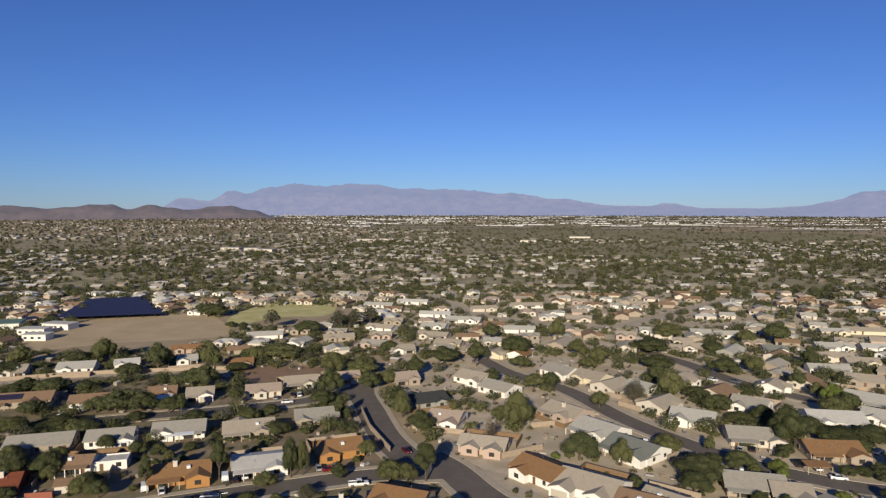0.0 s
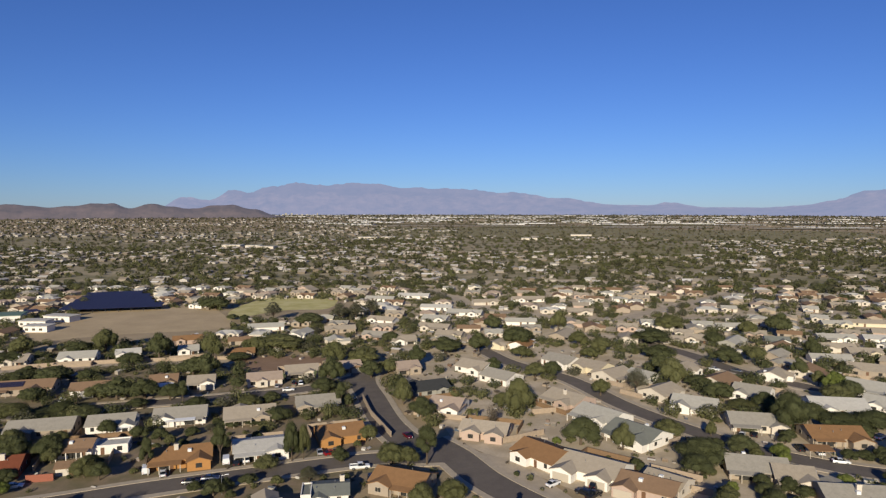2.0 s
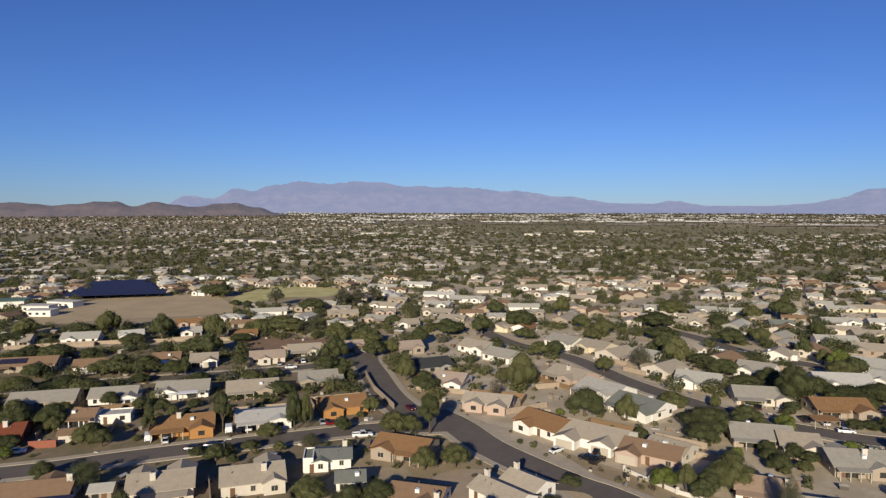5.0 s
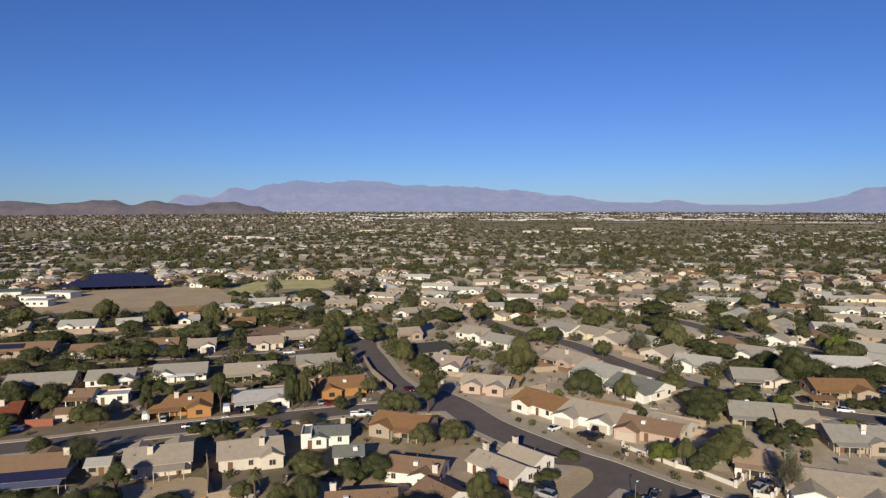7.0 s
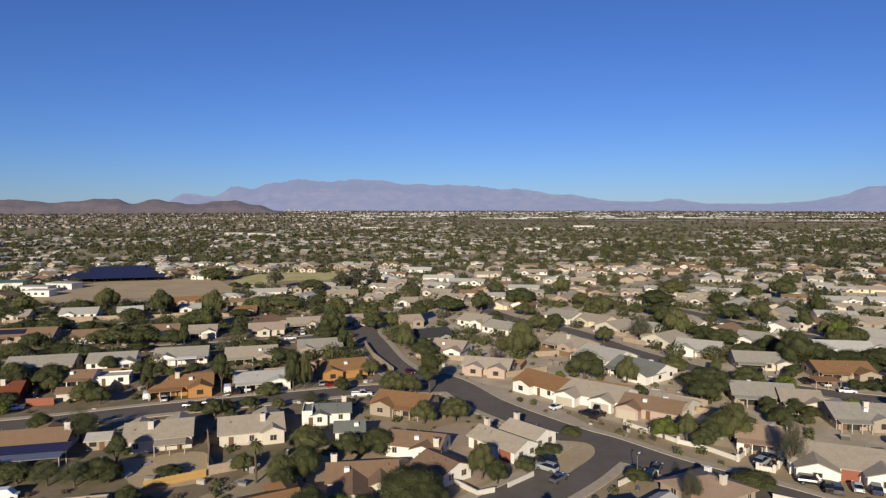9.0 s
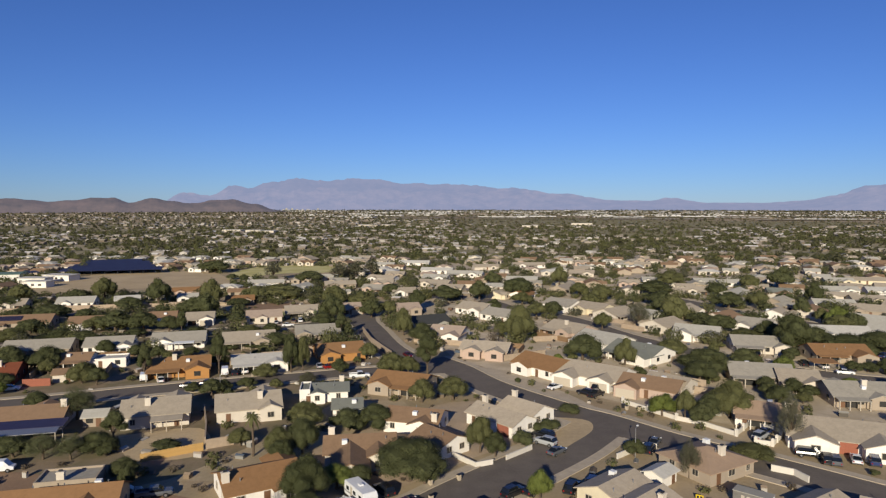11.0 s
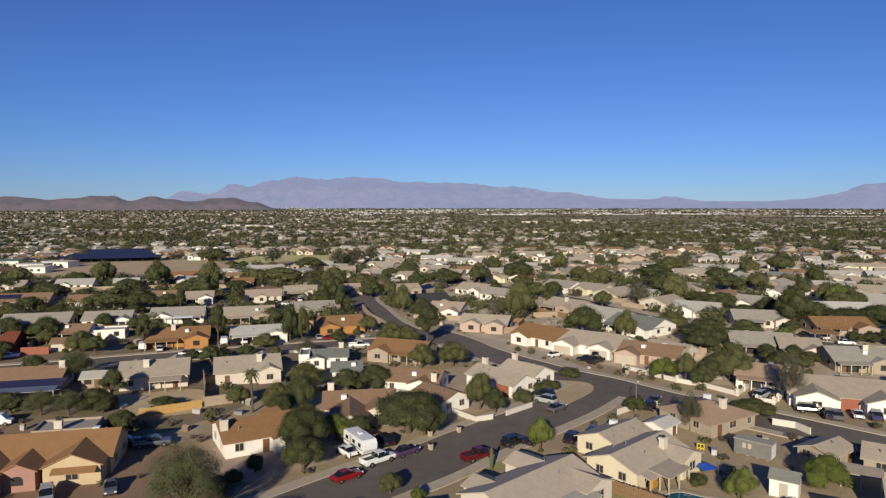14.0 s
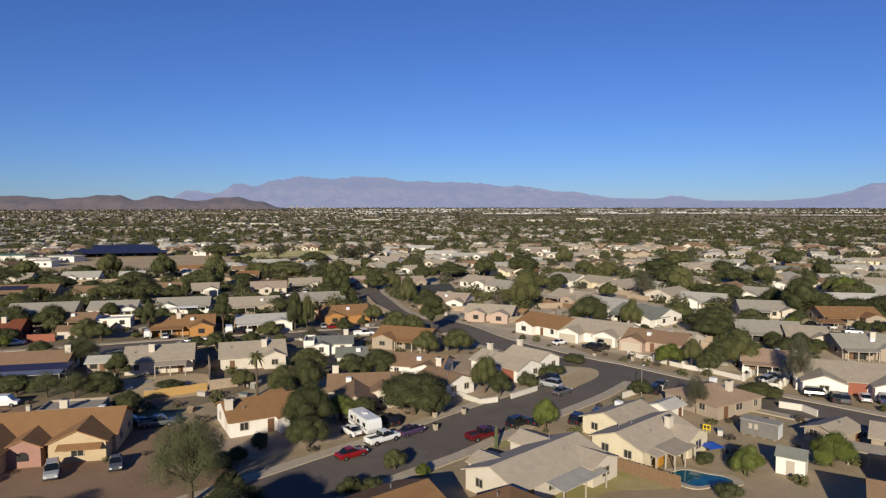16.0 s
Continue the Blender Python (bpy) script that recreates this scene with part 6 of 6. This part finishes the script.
tree("dark", -120.6, 239.0, 8.0, 9.3)
tree("dark", -110.8, 240.5, 6.8, 8.8)
tree("mesquite", -127.4, 238.0, 5.8, 7.3)
tree("dark", -157.7, 262.9, 8.5, 8.3)
tree("dark", -173.2, 263.7, 6.7, 5.5)
tree("bush", -130.1, 220.9, 11.9, 3.0)
tree("bush", -138.3, 218.4, 8.8, 2.9)
tree("tall", -94.3, 234.5, 2.2, 11.1)
tree("tall", -61.9, 178.6, 2.6, 15.0)
tree("tall", -79.3, 171.8, 2.0, 13.2)
tree("dark", -42.1, 179.5, 3.0, 13.6)
tree("mesquite", -39.2, 181.1, 2.4, 12.1)
tree("bush", -70.0, 209.3, 5.6, 2.4)
tree("bush", -61.7, 212.3, 6.6, 1.9)
tree("bush", -54.8, 214.5, 5.7, 5.3)
tree("dark", -44.4, 259.5, 6.2, 13.5)
tree("dark", -45.6, 247.2, 6.4, 7.2)
tree("dark", -29.5, 269.8, 5.8, 8.9)
tree("mesquite", -23.1, 277.9, 4.8, 7.4)
tree("mesquite", -13.9, 232.6, 4.0, 11.2)
tree("dark", -6.7, 218.2, 5.8, 8.1)
tree("tall", -36.0, 229.9, 2.2, 12.0)
tree("tall", -32.9, 226.5, 1.6, 7.5)
tree("mesquite", -22.4, 195.4, 3.5, 6.4)
tree("mesquite", -14.0, 176.0, 4.9, 7.9)
tree("mesquite", -9.3, 176.1, 3.8, 7.0)
tree("tall", -78.4, 248.3, 2.9, 7.6)
tree("mesquite", 26.4, 221.7, 6.3, 14.5)
tree("mesquite", 21.1, 227.7, 4.3, 7.1)
tree("dark", 41.7, 192.2, 6.5, 10.0)
tree("mesquite", 53.3, 188.1, 3.5, 9.2)
tree("dry", 16.6, 209.2, 2.7, 8.1)
tree("mesquite", 60.1, 243.7, 4.5, 8.1)
tree("grey", 74.7, 246.1, 5.3, 12.2)
tree("mesquite", 39.1, 269.6, 6.0, 7.5)
tree("dark", 46.4, 270.6, 4.7, 8.6)
tree("dark", 73.0, 176.8, 7.7, 8.3)
tree("dark", 111.0, 204.1, 7.1, 15.0)
tree("dark", 121.3, 211.2, 6.2, 8.3)
tree("dark", 126.6, 204.4, 8.2, 7.3)
tree("dark", 135.9, 202.0, 8.3, 8.6)
tree("dark", 113.0, 224.6, 5.2, 8.0)
tree("mesquite", 91.5, 256.9, 6.7, 14.1)
tree("dark", 102.9, 257.1, 7.3, 5.4)
tree("bright", 151.3, 248.2, 5.0, 9.8)
tree("dark", 152.4, 240.1, 5.5, 8.6)
tree("mesquite", 106.1, 227.0, 6.4, 4.3)
tree("dark", 94.4, 279.2, 5.0, 10.2)
tree("mesquite", 83.9, 199.7, 2.0, 5.5)
tree("bright", 95.8, 178.5, 2.1, 4.0)
tree("bush", 98.2, 205.7, 4.9, 2.2)
tree("mesquite", 150.6, 257.3, 3.6, 7.1)
tree("dark", 149.4, 269.7, 4.0, 10.0)
tree("mesquite", -166.2, 319.9, 7.1, 13.8)
tree("dark", -132.1, 302.4, 7.3, 15.0)
tree("mesquite", -106.2, 299.8, 6.3, 15.0)
tree("mesquite", -202.7, 312.9, 6.7, 10.8)
tree("dark", -104.9, 272.3, 7.5, 9.6)
tree("dark", -98.8, 271.7, 6.2, 12.4)
tree("euca", -105.2, 405.5, 6.5, 15.0)
tree("euca", -63.3, 403.8, 7.0, 15.0)
tree("euca", -54.2, 409.3, 6.7, 15.0)
tree("euca", -45.8, 421.1, 6.9, 15.0)
tree("dark", -132.8, 412.2, 4.5, 4.3)
tree("dark", -124.4, 408.1, 4.0, 4.3)
tree("mesquite", -48.6, 292.5, 7.8, 13.1)
tree("mesquite", -35.9, 293.1, 9.0, 9.0)
tree("dark", -11.4, 291.1, 5.2, 10.6)
tree("dark", 1.4, 317.7, 10.0, 8.9)
tree("dark", 18.0, 316.1, 7.0, 12.3)
tree("dark", 39.4, 333.0, 9.7, 12.4)
tree("dark", 28.8, 373.9, 6.4, 10.9)
tree("mesquite", 66.1, 368.7, 5.8, 14.7)
tree("mesquite", 37.4, 304.8, 6.6, 7.1)
tree("dark", 109.8, 338.7, 12.1, 9.4)
tree("mesquite", 131.2, 375.1, 10.2, 10.6)
tree("dark", 186.9, 358.8, 9.0, 15.0)
tree("mesquite", 169.2, 357.9, 6.8, 10.4)
tree("dark", 173.5, 303.1, 4.8, 12.7)
tree("dark", 141.8, 335.9, 6.6, 8.4)
tree("dark", 129.9, 294.8, 8.5, 9.0)
tree("mesquite", 144.5, 296.5, 5.9, 9.1)
tree("dark", -158.1, 454.4, 12.7, 10.7)
tree("mesquite", -81.6, 327.8, 13.6, 8.8)
tree("dark", -80.5, 393.0, 10.6, 9.2)
tree("mesquite", -92.9, 322.3, 7.2, 8.5)
tree("mesquite", 70.1, 333.4, 5.8, 9.0)
tree("mesquite", 77.5, 315.8, 6.9, 9.9)
tree("mesquite", 69.3, 304.0, 5.3, 6.7)
tree("dark", 22.1, 279.5, 4.8, 7.5)
tree("dark", -26.7, 340.3, 5.8, 7.5)
palm(-35.1, 118.7, 7.5)
palm(39.4, 84.4, 2.0)
palm(9.2, 216.9, 3.0)
palm(11.4, 215.3, 3.5)
saguaro(7.1, 92.2, 3.4, 0)
saguaro(-63.9, 260.5, 4.5, 2)
saguaro(-52.7, 268.7, 4.0, 2)
# ------------------------------------------------------------ school ground and solar roofs
patch("ground_far_blocks", [(-300, 560), (-120, 600), (200, 640), (460, 520), (640, 760), (1250, 1850), (0, 1900), (-1250, 1850), (-560, 800)], 0.06, M_FARYARD, "pale sandy ground between the far houses", "ground")


def solar_canopy(x, y, yaw, L, W):
    ob = thing("solar_canopy", x, y, 0, yaw, "long dark blue solar canopy over a parking lot", "solar canopy", "solar canopies of the school")
    for i in range(int(L / 8)):
        for s in (-1, 1):
            part("post", box_bm(-L / 2 + 4 + i * 8 - .15, -L / 2 + 4 + i * 8 + .15, s * W * .3 - .15, s * W * .3 + .15, -0.1, 2.85), M_DARKMETAL, ob)
    n = int(L / 4)
    bm = box_bm(-2 + .03, 2 - .03, -W / 2, W / 2, 0, 0.12)
    me = bpy.data.meshes.new("solar_panel")
    bm.to_mesh(me)
    bm.free()
    me.materials.append(M_SOLAR)
    for i in range(n):
        fresh("solar_panel", me, ob, pose(-L / 2 + 2 + 4 * i, 0, 2.8 + W * 0.03, 3))
    PLOTS.append((x, y, L * .35))


solar_canopy(-225.9, 447.2, 15.1, 64.4, 16.0)
solar_canopy(-232.8, 462.3, 16.2, 59.6, 16.0)
solar_canopy(-240.2, 478.4, 17.6, 54.5, 16.0)
solar_canopy(-248.1, 495.7, 19.3, 49.0, 16.0)
solar_canopy(-256.7, 514.3, 21.5, 43.3, 16.0)
solar_canopy(-268.8, 429.7, 48.7, 11.9, 9.0)


def school_block(x, y, yaw, L, W, h, roof=None):
    ob = thing("school_building", x, y, 0, yaw, "white flat-roofed portable school building", "school building", "school buildings")
    part("wall", box_bm(-L / 2, L / 2, -W / 2, W / 2, 0, h, bevel=0.05), WALL_MAT["white"], ob)
    part("roof", box_bm(-L / 2 - .5, L / 2 + .5, -W / 2 - .5, W / 2 + .5, h + .002, h + 0.35, bevel=0.05), roof or ROOF_MAT["white"], ob)
    for i in range(int(L / 4)):
        window(ob, -L / 2 + 2 + 4 * i, -W / 2 - .012, 1.7, 0, 1.6, 1.2)
    PLOTS.append((x, y, L * .55))


school_block(-238.7, 407.8, -12.3, 19.1, 9, 3.4)
school_block(-244.0, 390.6, -0.2, 16.3, 9, 3.4)
school_block(-231.5, 373.0, -0.2, 13.6, 8, 3.4)
school_block(-275.2, 406.0, 18.9, 24.2, 16, 4.2, plain("green_roof", (0.114, 0.171, 0.128), 0.7))

# ------------------------------------------------------------ more houses between the streets
rng = random.Random(11)
HOUSE_LOOKS = [("tan", "cream"), ("grey", "tan"), ("tan", "tan"), ("brown", "cream"), ("pale", "white"), ("tan", "pink"), ("brown", "tan"), ("white", "cream"), ("pale", "cream"), ("grey", "tan"), ("pink", "cream"), ("brown", "tan")]
_proto = []


def copy_house(x, y, yaw):
    """One of the twelve common house types, mirrored about the neighbourhood."""
    k = rng.randrange(12)
    if len(_proto) < 12:
        k = len(_proto)
        r, w = HOUSE_LOOKS[k]
        _proto.append(house(x, y, yaw, 9.4 + k % 4 * 1.2, 7.2 + k % 3 * .8, r, w, eave=2.35, style=("gable", "hip", "gable")[k % 3], wings=[((-1) ** k * 3.2, 2.0 + k % 2, 5.0, -1 if k % 4 else 1), (-(-1) ** k * 2.6, 1.2, 4.2, -1)], detail=1, seed=k))
        return
    copy_thing(_proto[k], pose(x, y, 0, 0, 0, yaw))
    PLOTS.append((x, y, 8.5))


PLOTS.append((-185, 395, 60))
PLOTS.append((-105, 455, 45))
PLOTS.append((-68, 285, 18))
for _x, _y in ((-184, 280), (-166, 290), (-148, 294), (-130, 297), (-112, 300), (-97, 300)):
    PLOTS.append((_x, _y, 9))


def in_view(x, y, margin=1.0):
    return abs(x) < 0.70 * y * margin + 14 and y > 60


def block_yaw(x, y):
    if x < -15 and y < 340:
        return 17
    if y < 340:
        return -50
    return -12 + 24 * noise.noise(Vector((x * .004, y * .004, 2)))


for iy in range(5, 34):
    for ix in range(-24, 25):
        x, y = ix * 18 + rng.uniform(-3, 3) + (iy % 2) * 8, iy * 17 + rng.uniform(-3, 3)
        if in_view(x, y) and (330 < y < 600 or (x > 150 and y > 180)) and clear_of(x, y, 7.5) and rng.random() < 0.88:
            copy_house(x, y, block_yaw(x, y) + rng.choice((0, 0, 90, 180, 270)) + rng.uniform(-3, 3))

# block walls round the back yards
for ob in [o for o in scene.objects if o.name.split(".")[0] == "house"]:
    x, y, _ = ob.matrix_basis.translation
    if 165 < y < 330 and rng.random() < 0.4:
        yard_wall(x, y, math.degrees(ob.matrix_basis.to_euler().z), rng.uniform(15, 19), rng.uniform(4, 8), rng.choice((-1, 1)), rng.choice((M_BLOCK, M_BLOCK, M_WOOD, M_WOOD)))

# trees and shrubs between them
MIDDLE = {"mesquite": [], "dark": [], "grey": []}
for i in range(2300):
    y = 85 + 520 * rng.random() ** 0.72
    x = rng.uniform(-0.72, 0.72) * y
    s = rng.uniform(1.4, 3.6)
    if (y < 152 and -78 < x < -18) or not clear_of(x, y, s * 0.35) or (y < 330 and rng.random() < (0.2 if x < -30 or x > 70 else 0.5)):
        continue
    k = rng.choice(("mesquite", "dark", "mesquite", "grey", "dark", "bush", "dry", "bush", "bright") if y < 330 else ("mesquite", "dark", "mesquite", "dark", "grey"))
    if k in ("bush", "dry"):
        tree(k, x, y, rng.uniform(.6, 1.4), rng.uniform(.7, 1.6))
    else:
        if y < 205:
            tree(k, x, y, s, s * rng.uniform(1.1, 1.6) + 0.6)
        else:
            MIDDLE[k if k in ("dark", "grey") else "mesquite"].append((x, y))
        PLOTS.append((x, y, s * .55))

# the older western blocks and the eastern edge are thick with trees and hedges
for i in range(330):
    y = 150 + 190 * rng.random()
    x = rng.uniform(-0.72 * y, -22) if i % 2 else rng.uniform(78, 0.72 * y)
    s = rng.uniform(1.5, 3.6)
    if clear_of(x, y, s * 0.3):
        k = rng.choice(("dark", "dark", "mesquite"))
        if y < 215:
            tree(k, x, y, s, s * rng.uniform(.9, 1.4) + 0.5)
        else:
            MIDDLE[k].append((x, y))
        PLOTS.append((x, y, s * .5))

# ------------------------------------------------------------ the far city
npr = np.random.default_rng(5)


def scrub_zone(x, y):
    """Open desert without houses."""
    wave = 90 * noise.noise(Vector((x * .004, y * .004, 1)))
    return (1000 < y + wave < 1420 and 0.03 * y < x < 0.40 * y) or (1560 < y + wave < 2250 and 0.02 * y < x < 0.75 * y) or (2250 < y < 2700 and -0.08 * y < x < 0.5 * y) or (1150 < y < 1330 and x < -0.25 * y) or (620 < y < 700 and abs(x) < 1000 and noise.noise(Vector((x * .01, 0, 0))) > 0.15)


def scatter(n, r0, r1, keep):
    out = []
    while len(out) < n:
        r = math.sqrt(npr.uniform(r0 * r0, r1 * r1))
        a = radians(npr.uniform(-38, 38))
        x, y = r * math.sin(a), r * math.cos(a)
        if keep(x, y):
            out.append((x, y))
    return out


def far_boxes(name, places, size, height, pitch, roof_mat, wall_mat, label, slim=0.72, turns=4):
    """Simple gabled houses joined into two meshes, walls and roofs."""
    wv, wf, rv, rf = [], [], [], []
    for x, y in places:
        L, W = npr.uniform(*size), npr.uniform(*size) * slim
        h = npr.uniform(*height)
        up = pitch * W / 2
        z = rise_at(math.hypot(x, y)) - 0.3
        t = radians(-12 + 24 * noise.noise(Vector((x * .002, y * .002, 2))) + 90 * npr.integers(0, turns))
        c, s = math.cos(t), math.sin(t)

        def put(a, b, q):
            return (x + c * a - s * b, y + s * a + c * b, z + q)
        a, b = L / 2, W / 2
        k = len(wv)
        wv += [put(-a, -b, 0), put(a, -b, 0), put(a, b, 0), put(-a, b, 0), put(-a, -b, h), put(a, -b, h), put(a, b, h), put(-a, b, h), put(-a, 0, h + up), put(a, 0, h + up)]
        wf += [(k, k + 1, k + 5, k + 4), (k + 1, k + 2, k + 6, k + 9, k + 5), (k + 2, k + 3, k + 7, k + 6), (k + 3, k, k + 4, k + 8, k + 7)]
        k = len(rv)
        a, b = a + min(.5, L * .05), b + min(.5, L * .05)
        d = 0.1 if pitch else -0.02
        rv += [put(-a, -b, h - d), put(a, -b, h - d), put(a, b, h - d), put(-a, b, h - d), put(-a, 0, h + up + .15), put(a, 0, h + up + .15)]
        rf += [(k, k + 1, k + 5, k + 4), (k + 2, k + 3, k + 4, k + 5), (k + 1, k, k + 3, k + 2)]
    for nm, v, f, m in ((name + "_walls", wv, wf, wall_mat), (name + "_roofs", rv, rf, roof_mat)):
        tagged(new(nm, mesh_of(nm, v, f, m)), label, "houses", kind="stuff")


def island_palette(name, stops, rough=0.9):
    m = Mat(name, rough, spec=0.15)
    m.color(m.mix(0.25, m.ramp(m.per_island(), stops), m.ramp(m.noise(0.8), [(0.3, scaled(stops[1][1], .8)), (0.7, scaled(stops[1][1], 1.2))])))
    return m.m


M_FARROOF = island_palette("far_roofs", [(0.0, (0.33, 0.295, 0.245)), (0.25, (0.26, 0.215, 0.165)), (0.42, (0.40, 0.365, 0.315)), (0.58, (0.52, 0.50, 0.46)), (0.7, (0.20, 0.150, 0.110)), (0.8, (0.34, 0.30, 0.25)), (0.93, (0.66, 0.64, 0.61))])
M_FARWALL = island_palette("far_walls", [(0.0, (0.30, 0.262, 0.218)), (0.35, (0.19, 0.158, 0.122)), (0.62, (0.58, 0.55, 0.51)), (0.78, (0.16, 0.128, 0.096))])


M_WAREHOUSE = island_palette("warehouse_sheet", [(0.0, (0.40, 0.39, 0.38)), (0.4, (0.54, 0.53, 0.52)), (0.7, (0.30, 0.29, 0.28))])


def housing(x, y):
    return not scrub_zone(x, y) and clear_of(x, y, 9) and noise.noise(Vector((x * .0045, y * .0045, 7))) > -0.32


far_boxes("far_houses", scatter(1450, 600, 1500, housing), (6.5, 12.5), (1.9, 2.6), 0.30, M_FARROOF, M_FARWALL, "rows of pale stucco houses in the distance")
far_boxes("distant_houses", scatter(1200, 1500, 3300, lambda x, y: not scrub_zone(x, y) and noise.noise(Vector((x * .0022, y * .006, 7))) > -0.05), (8, 16), (2.2, 3.4), 0.22, M_FARROOF, M_FARWALL, "hazy sprawl of small pale houses")
far_boxes("faintest_houses", scatter(450, 3300, 4500, lambda x, y: noise.noise(Vector((x * .0014, y * .005, 3))) > 0.0), (10, 22), (2.4, 4.0), 0.15, M_FARROOF, M_FARWALL, "pale specks of houses near the horizon")
far_boxes("distant_warehouses", [(x, y) for x, y in scatter(120, 2500, 4600, lambda x, y: x > -0.25 * y)], (60, 230), (2.2, 4.0), 0.0, M_WAREHOUSE, M_WAREHOUSE, "long white warehouses near the horizon", 0.25, 1)

# big pale stores
for bx, by, bl, bw in ((-372, 1165, 34, 20), (-330, 1150, 26, 18), (-300, 1120, 30, 20), (-165, 1470, 44, 20), (-120, 1480, 30, 18), (190, 1420, 34, 18), (340, 1600, 50, 20)):
    ob = thing("store_building", bx, by, 0, -6, "long pale flat-roofed store building", "building", "large flat buildings")
    part("wall", box_bm(-bl / 2, bl / 2, -bw / 2, bw / 2, 0, 4.2), WALL_MAT["cream"], ob)
    part("roof", box_bm(-bl / 2 - .4, bl / 2 + .4, -bw / 2 - .4, bw / 2 + .4, 4.204, 4.6), ROOF_MAT["white"], ob)


def far_trees(name, places, n, spread, leaf, size, label):
    base = [leaf_cloud(npr, n, [(0, 0, .5, .5, .5, .42), (.3, .2, .4, .34, .34, .3), (-.3, .1, .45, .36, .3, .32), (.05, -.34, .38, .3, .32, .28)], size) for _ in range(7)]
    out = []
    for i, (x, y) in enumerate(places):
        s = npr.uniform(*spread)
        out.append(base[i % 7] * np.array([s, s, s * npr.uniform(.75, 1.2)]) + np.array([x, y, rise_at(math.hypot(x, y)) - 0.1 * s]))
    tagged(new(name, quads_mesh(name, np.concatenate(out), LEAF[leaf])), label, "trees", kind="stuff")


def wooded(x, y):
    return (clear_of(x, y, 1, roads=False) or y > 900) and (not scrub_zone(x, y) or npr.random() < 0.3)


# shrubs and small things in the yards
def yard_places(n, y0, y1):
    return [p for p in scatter(n, y0, y1, lambda x, y: clear_of(x, y, 0.6))]


far_trees("yard_shrubs", yard_places(300, 90, 330), 70, (.6, 1.7), "dry", .15, "small dry desert shrubs dotted over the yards")
far_trees("yard_bushes", yard_places(330, 90, 330), 90, (.8, 2.2), "mesquite", .14, "small green bushes dotted over the yards")
far_trees("middle_bushes", yard_places(2600, 330, 620), 30, (1.2, 3.6), "mesquite", .2, "bushes between the houses further off")
far_boxes("yard_sheds", yard_places(420, 300, 640), (2.4, 5.0), (1.4, 2.4), 0.15, M_FARROOF, M_FARWALL, "small sheds and parked things in the yards further off")
M_CLUTTER = island_palette("yard_clutter_paint", [(0.0, (0.486, 0.455, 0.408)), (0.25, (0.07, 0.06, 0.049)), (0.42, (0.262, 0.189, 0.124)), (0.6, (0.586, 0.57, 0.537)), (0.74, (0.142, 0.078, 0.05)), (0.86, (0.049, 0.078, 0.12)), (0.94, (0.335, 0.313, 0.268))])
far_boxes("yard_clutter", yard_places(330, 105, 330), (.7, 2.1), (.4, 1.3), 0.12, M_CLUTTER, M_CLUTTER, "small bins, boxes, tables and coolers left in the yards")
for kind, places in MIDDLE.items():
    far_trees("middle_trees_" + kind, places, 480, (3.4, 6.6), kind, .062, "yard trees between the houses further off")
far_trees("far_trees", scatter(3900, 590, 1500, wooded), 40, (3.0, 7.0), "mesquite", .20, "scattered dark green trees among the far houses")
far_trees("far_trees_pale", scatter(2900, 590, 1500, wooded), 36, (3.0, 7), "distant", .20, "scattered olive green trees among the far houses")
far_trees("distant_trees", scatter(12000, 1500, 4600, lambda x, y: not scrub_zone(x, y) or npr.random() < 0.2), 9, (4, 9), "distant", .36, "dark green specks of trees across the valley")
far_trees("desert_scrub", scatter(1500, 850, 2700, scrub_zone), 12, (2, 5), "dry", .26, "dry desert scrub on open ground")


# long fields and fallow strips across the far valley
for i in range(26):
    r = 2300 + 2200 * npr.random()
    x, w, d = npr.uniform(-0.12, 0.66) * r, npr.uniform(160, 520), npr.uniform(40, 110)
    y = math.sqrt(max(1.0, r * r - x * x))
    z = rise_at(r - d) + 1.2 + 0.02 * i
    pale = i % 3 != 0
    patch("ground_far_field", [(x - w, y - d), (x + w * .9, y - d * 1.1), (x + w, y + d), (x - w * .8, y + d * .9)], z, M_FALLOW if pale else M_SCRUB, "pale fallow strip on the far valley floor" if pale else "dark scrub strip on the far valley floor", "field", smooth=False)


def tower(x, y, w, h):
    ob = thing("office_tower", x, y, rise_at(math.hypot(x, y)) - 1, 20, "pale office tower of the distant downtown", "tower", "downtown towers")
    part("body", box_bm(-w / 2, w / 2, -w / 2, w / 2, 0, h), WALL_MAT["grey"], ob)
    part("roof", box_bm(-w / 2 + 2, w / 2 - 2, -w / 2 + 2, w / 2 - 2, h + .01, h + 2), WALL_MAT["cream"], ob)


for i in range(11):
    a = radians(-13.7 + i * 0.29 + rng.uniform(-.1, .1))
    tower(4250 * math.sin(a), 4250 * math.cos(a), rng.uniform(8, 14), rng.choice((4, 6, 7, 9, 16)))
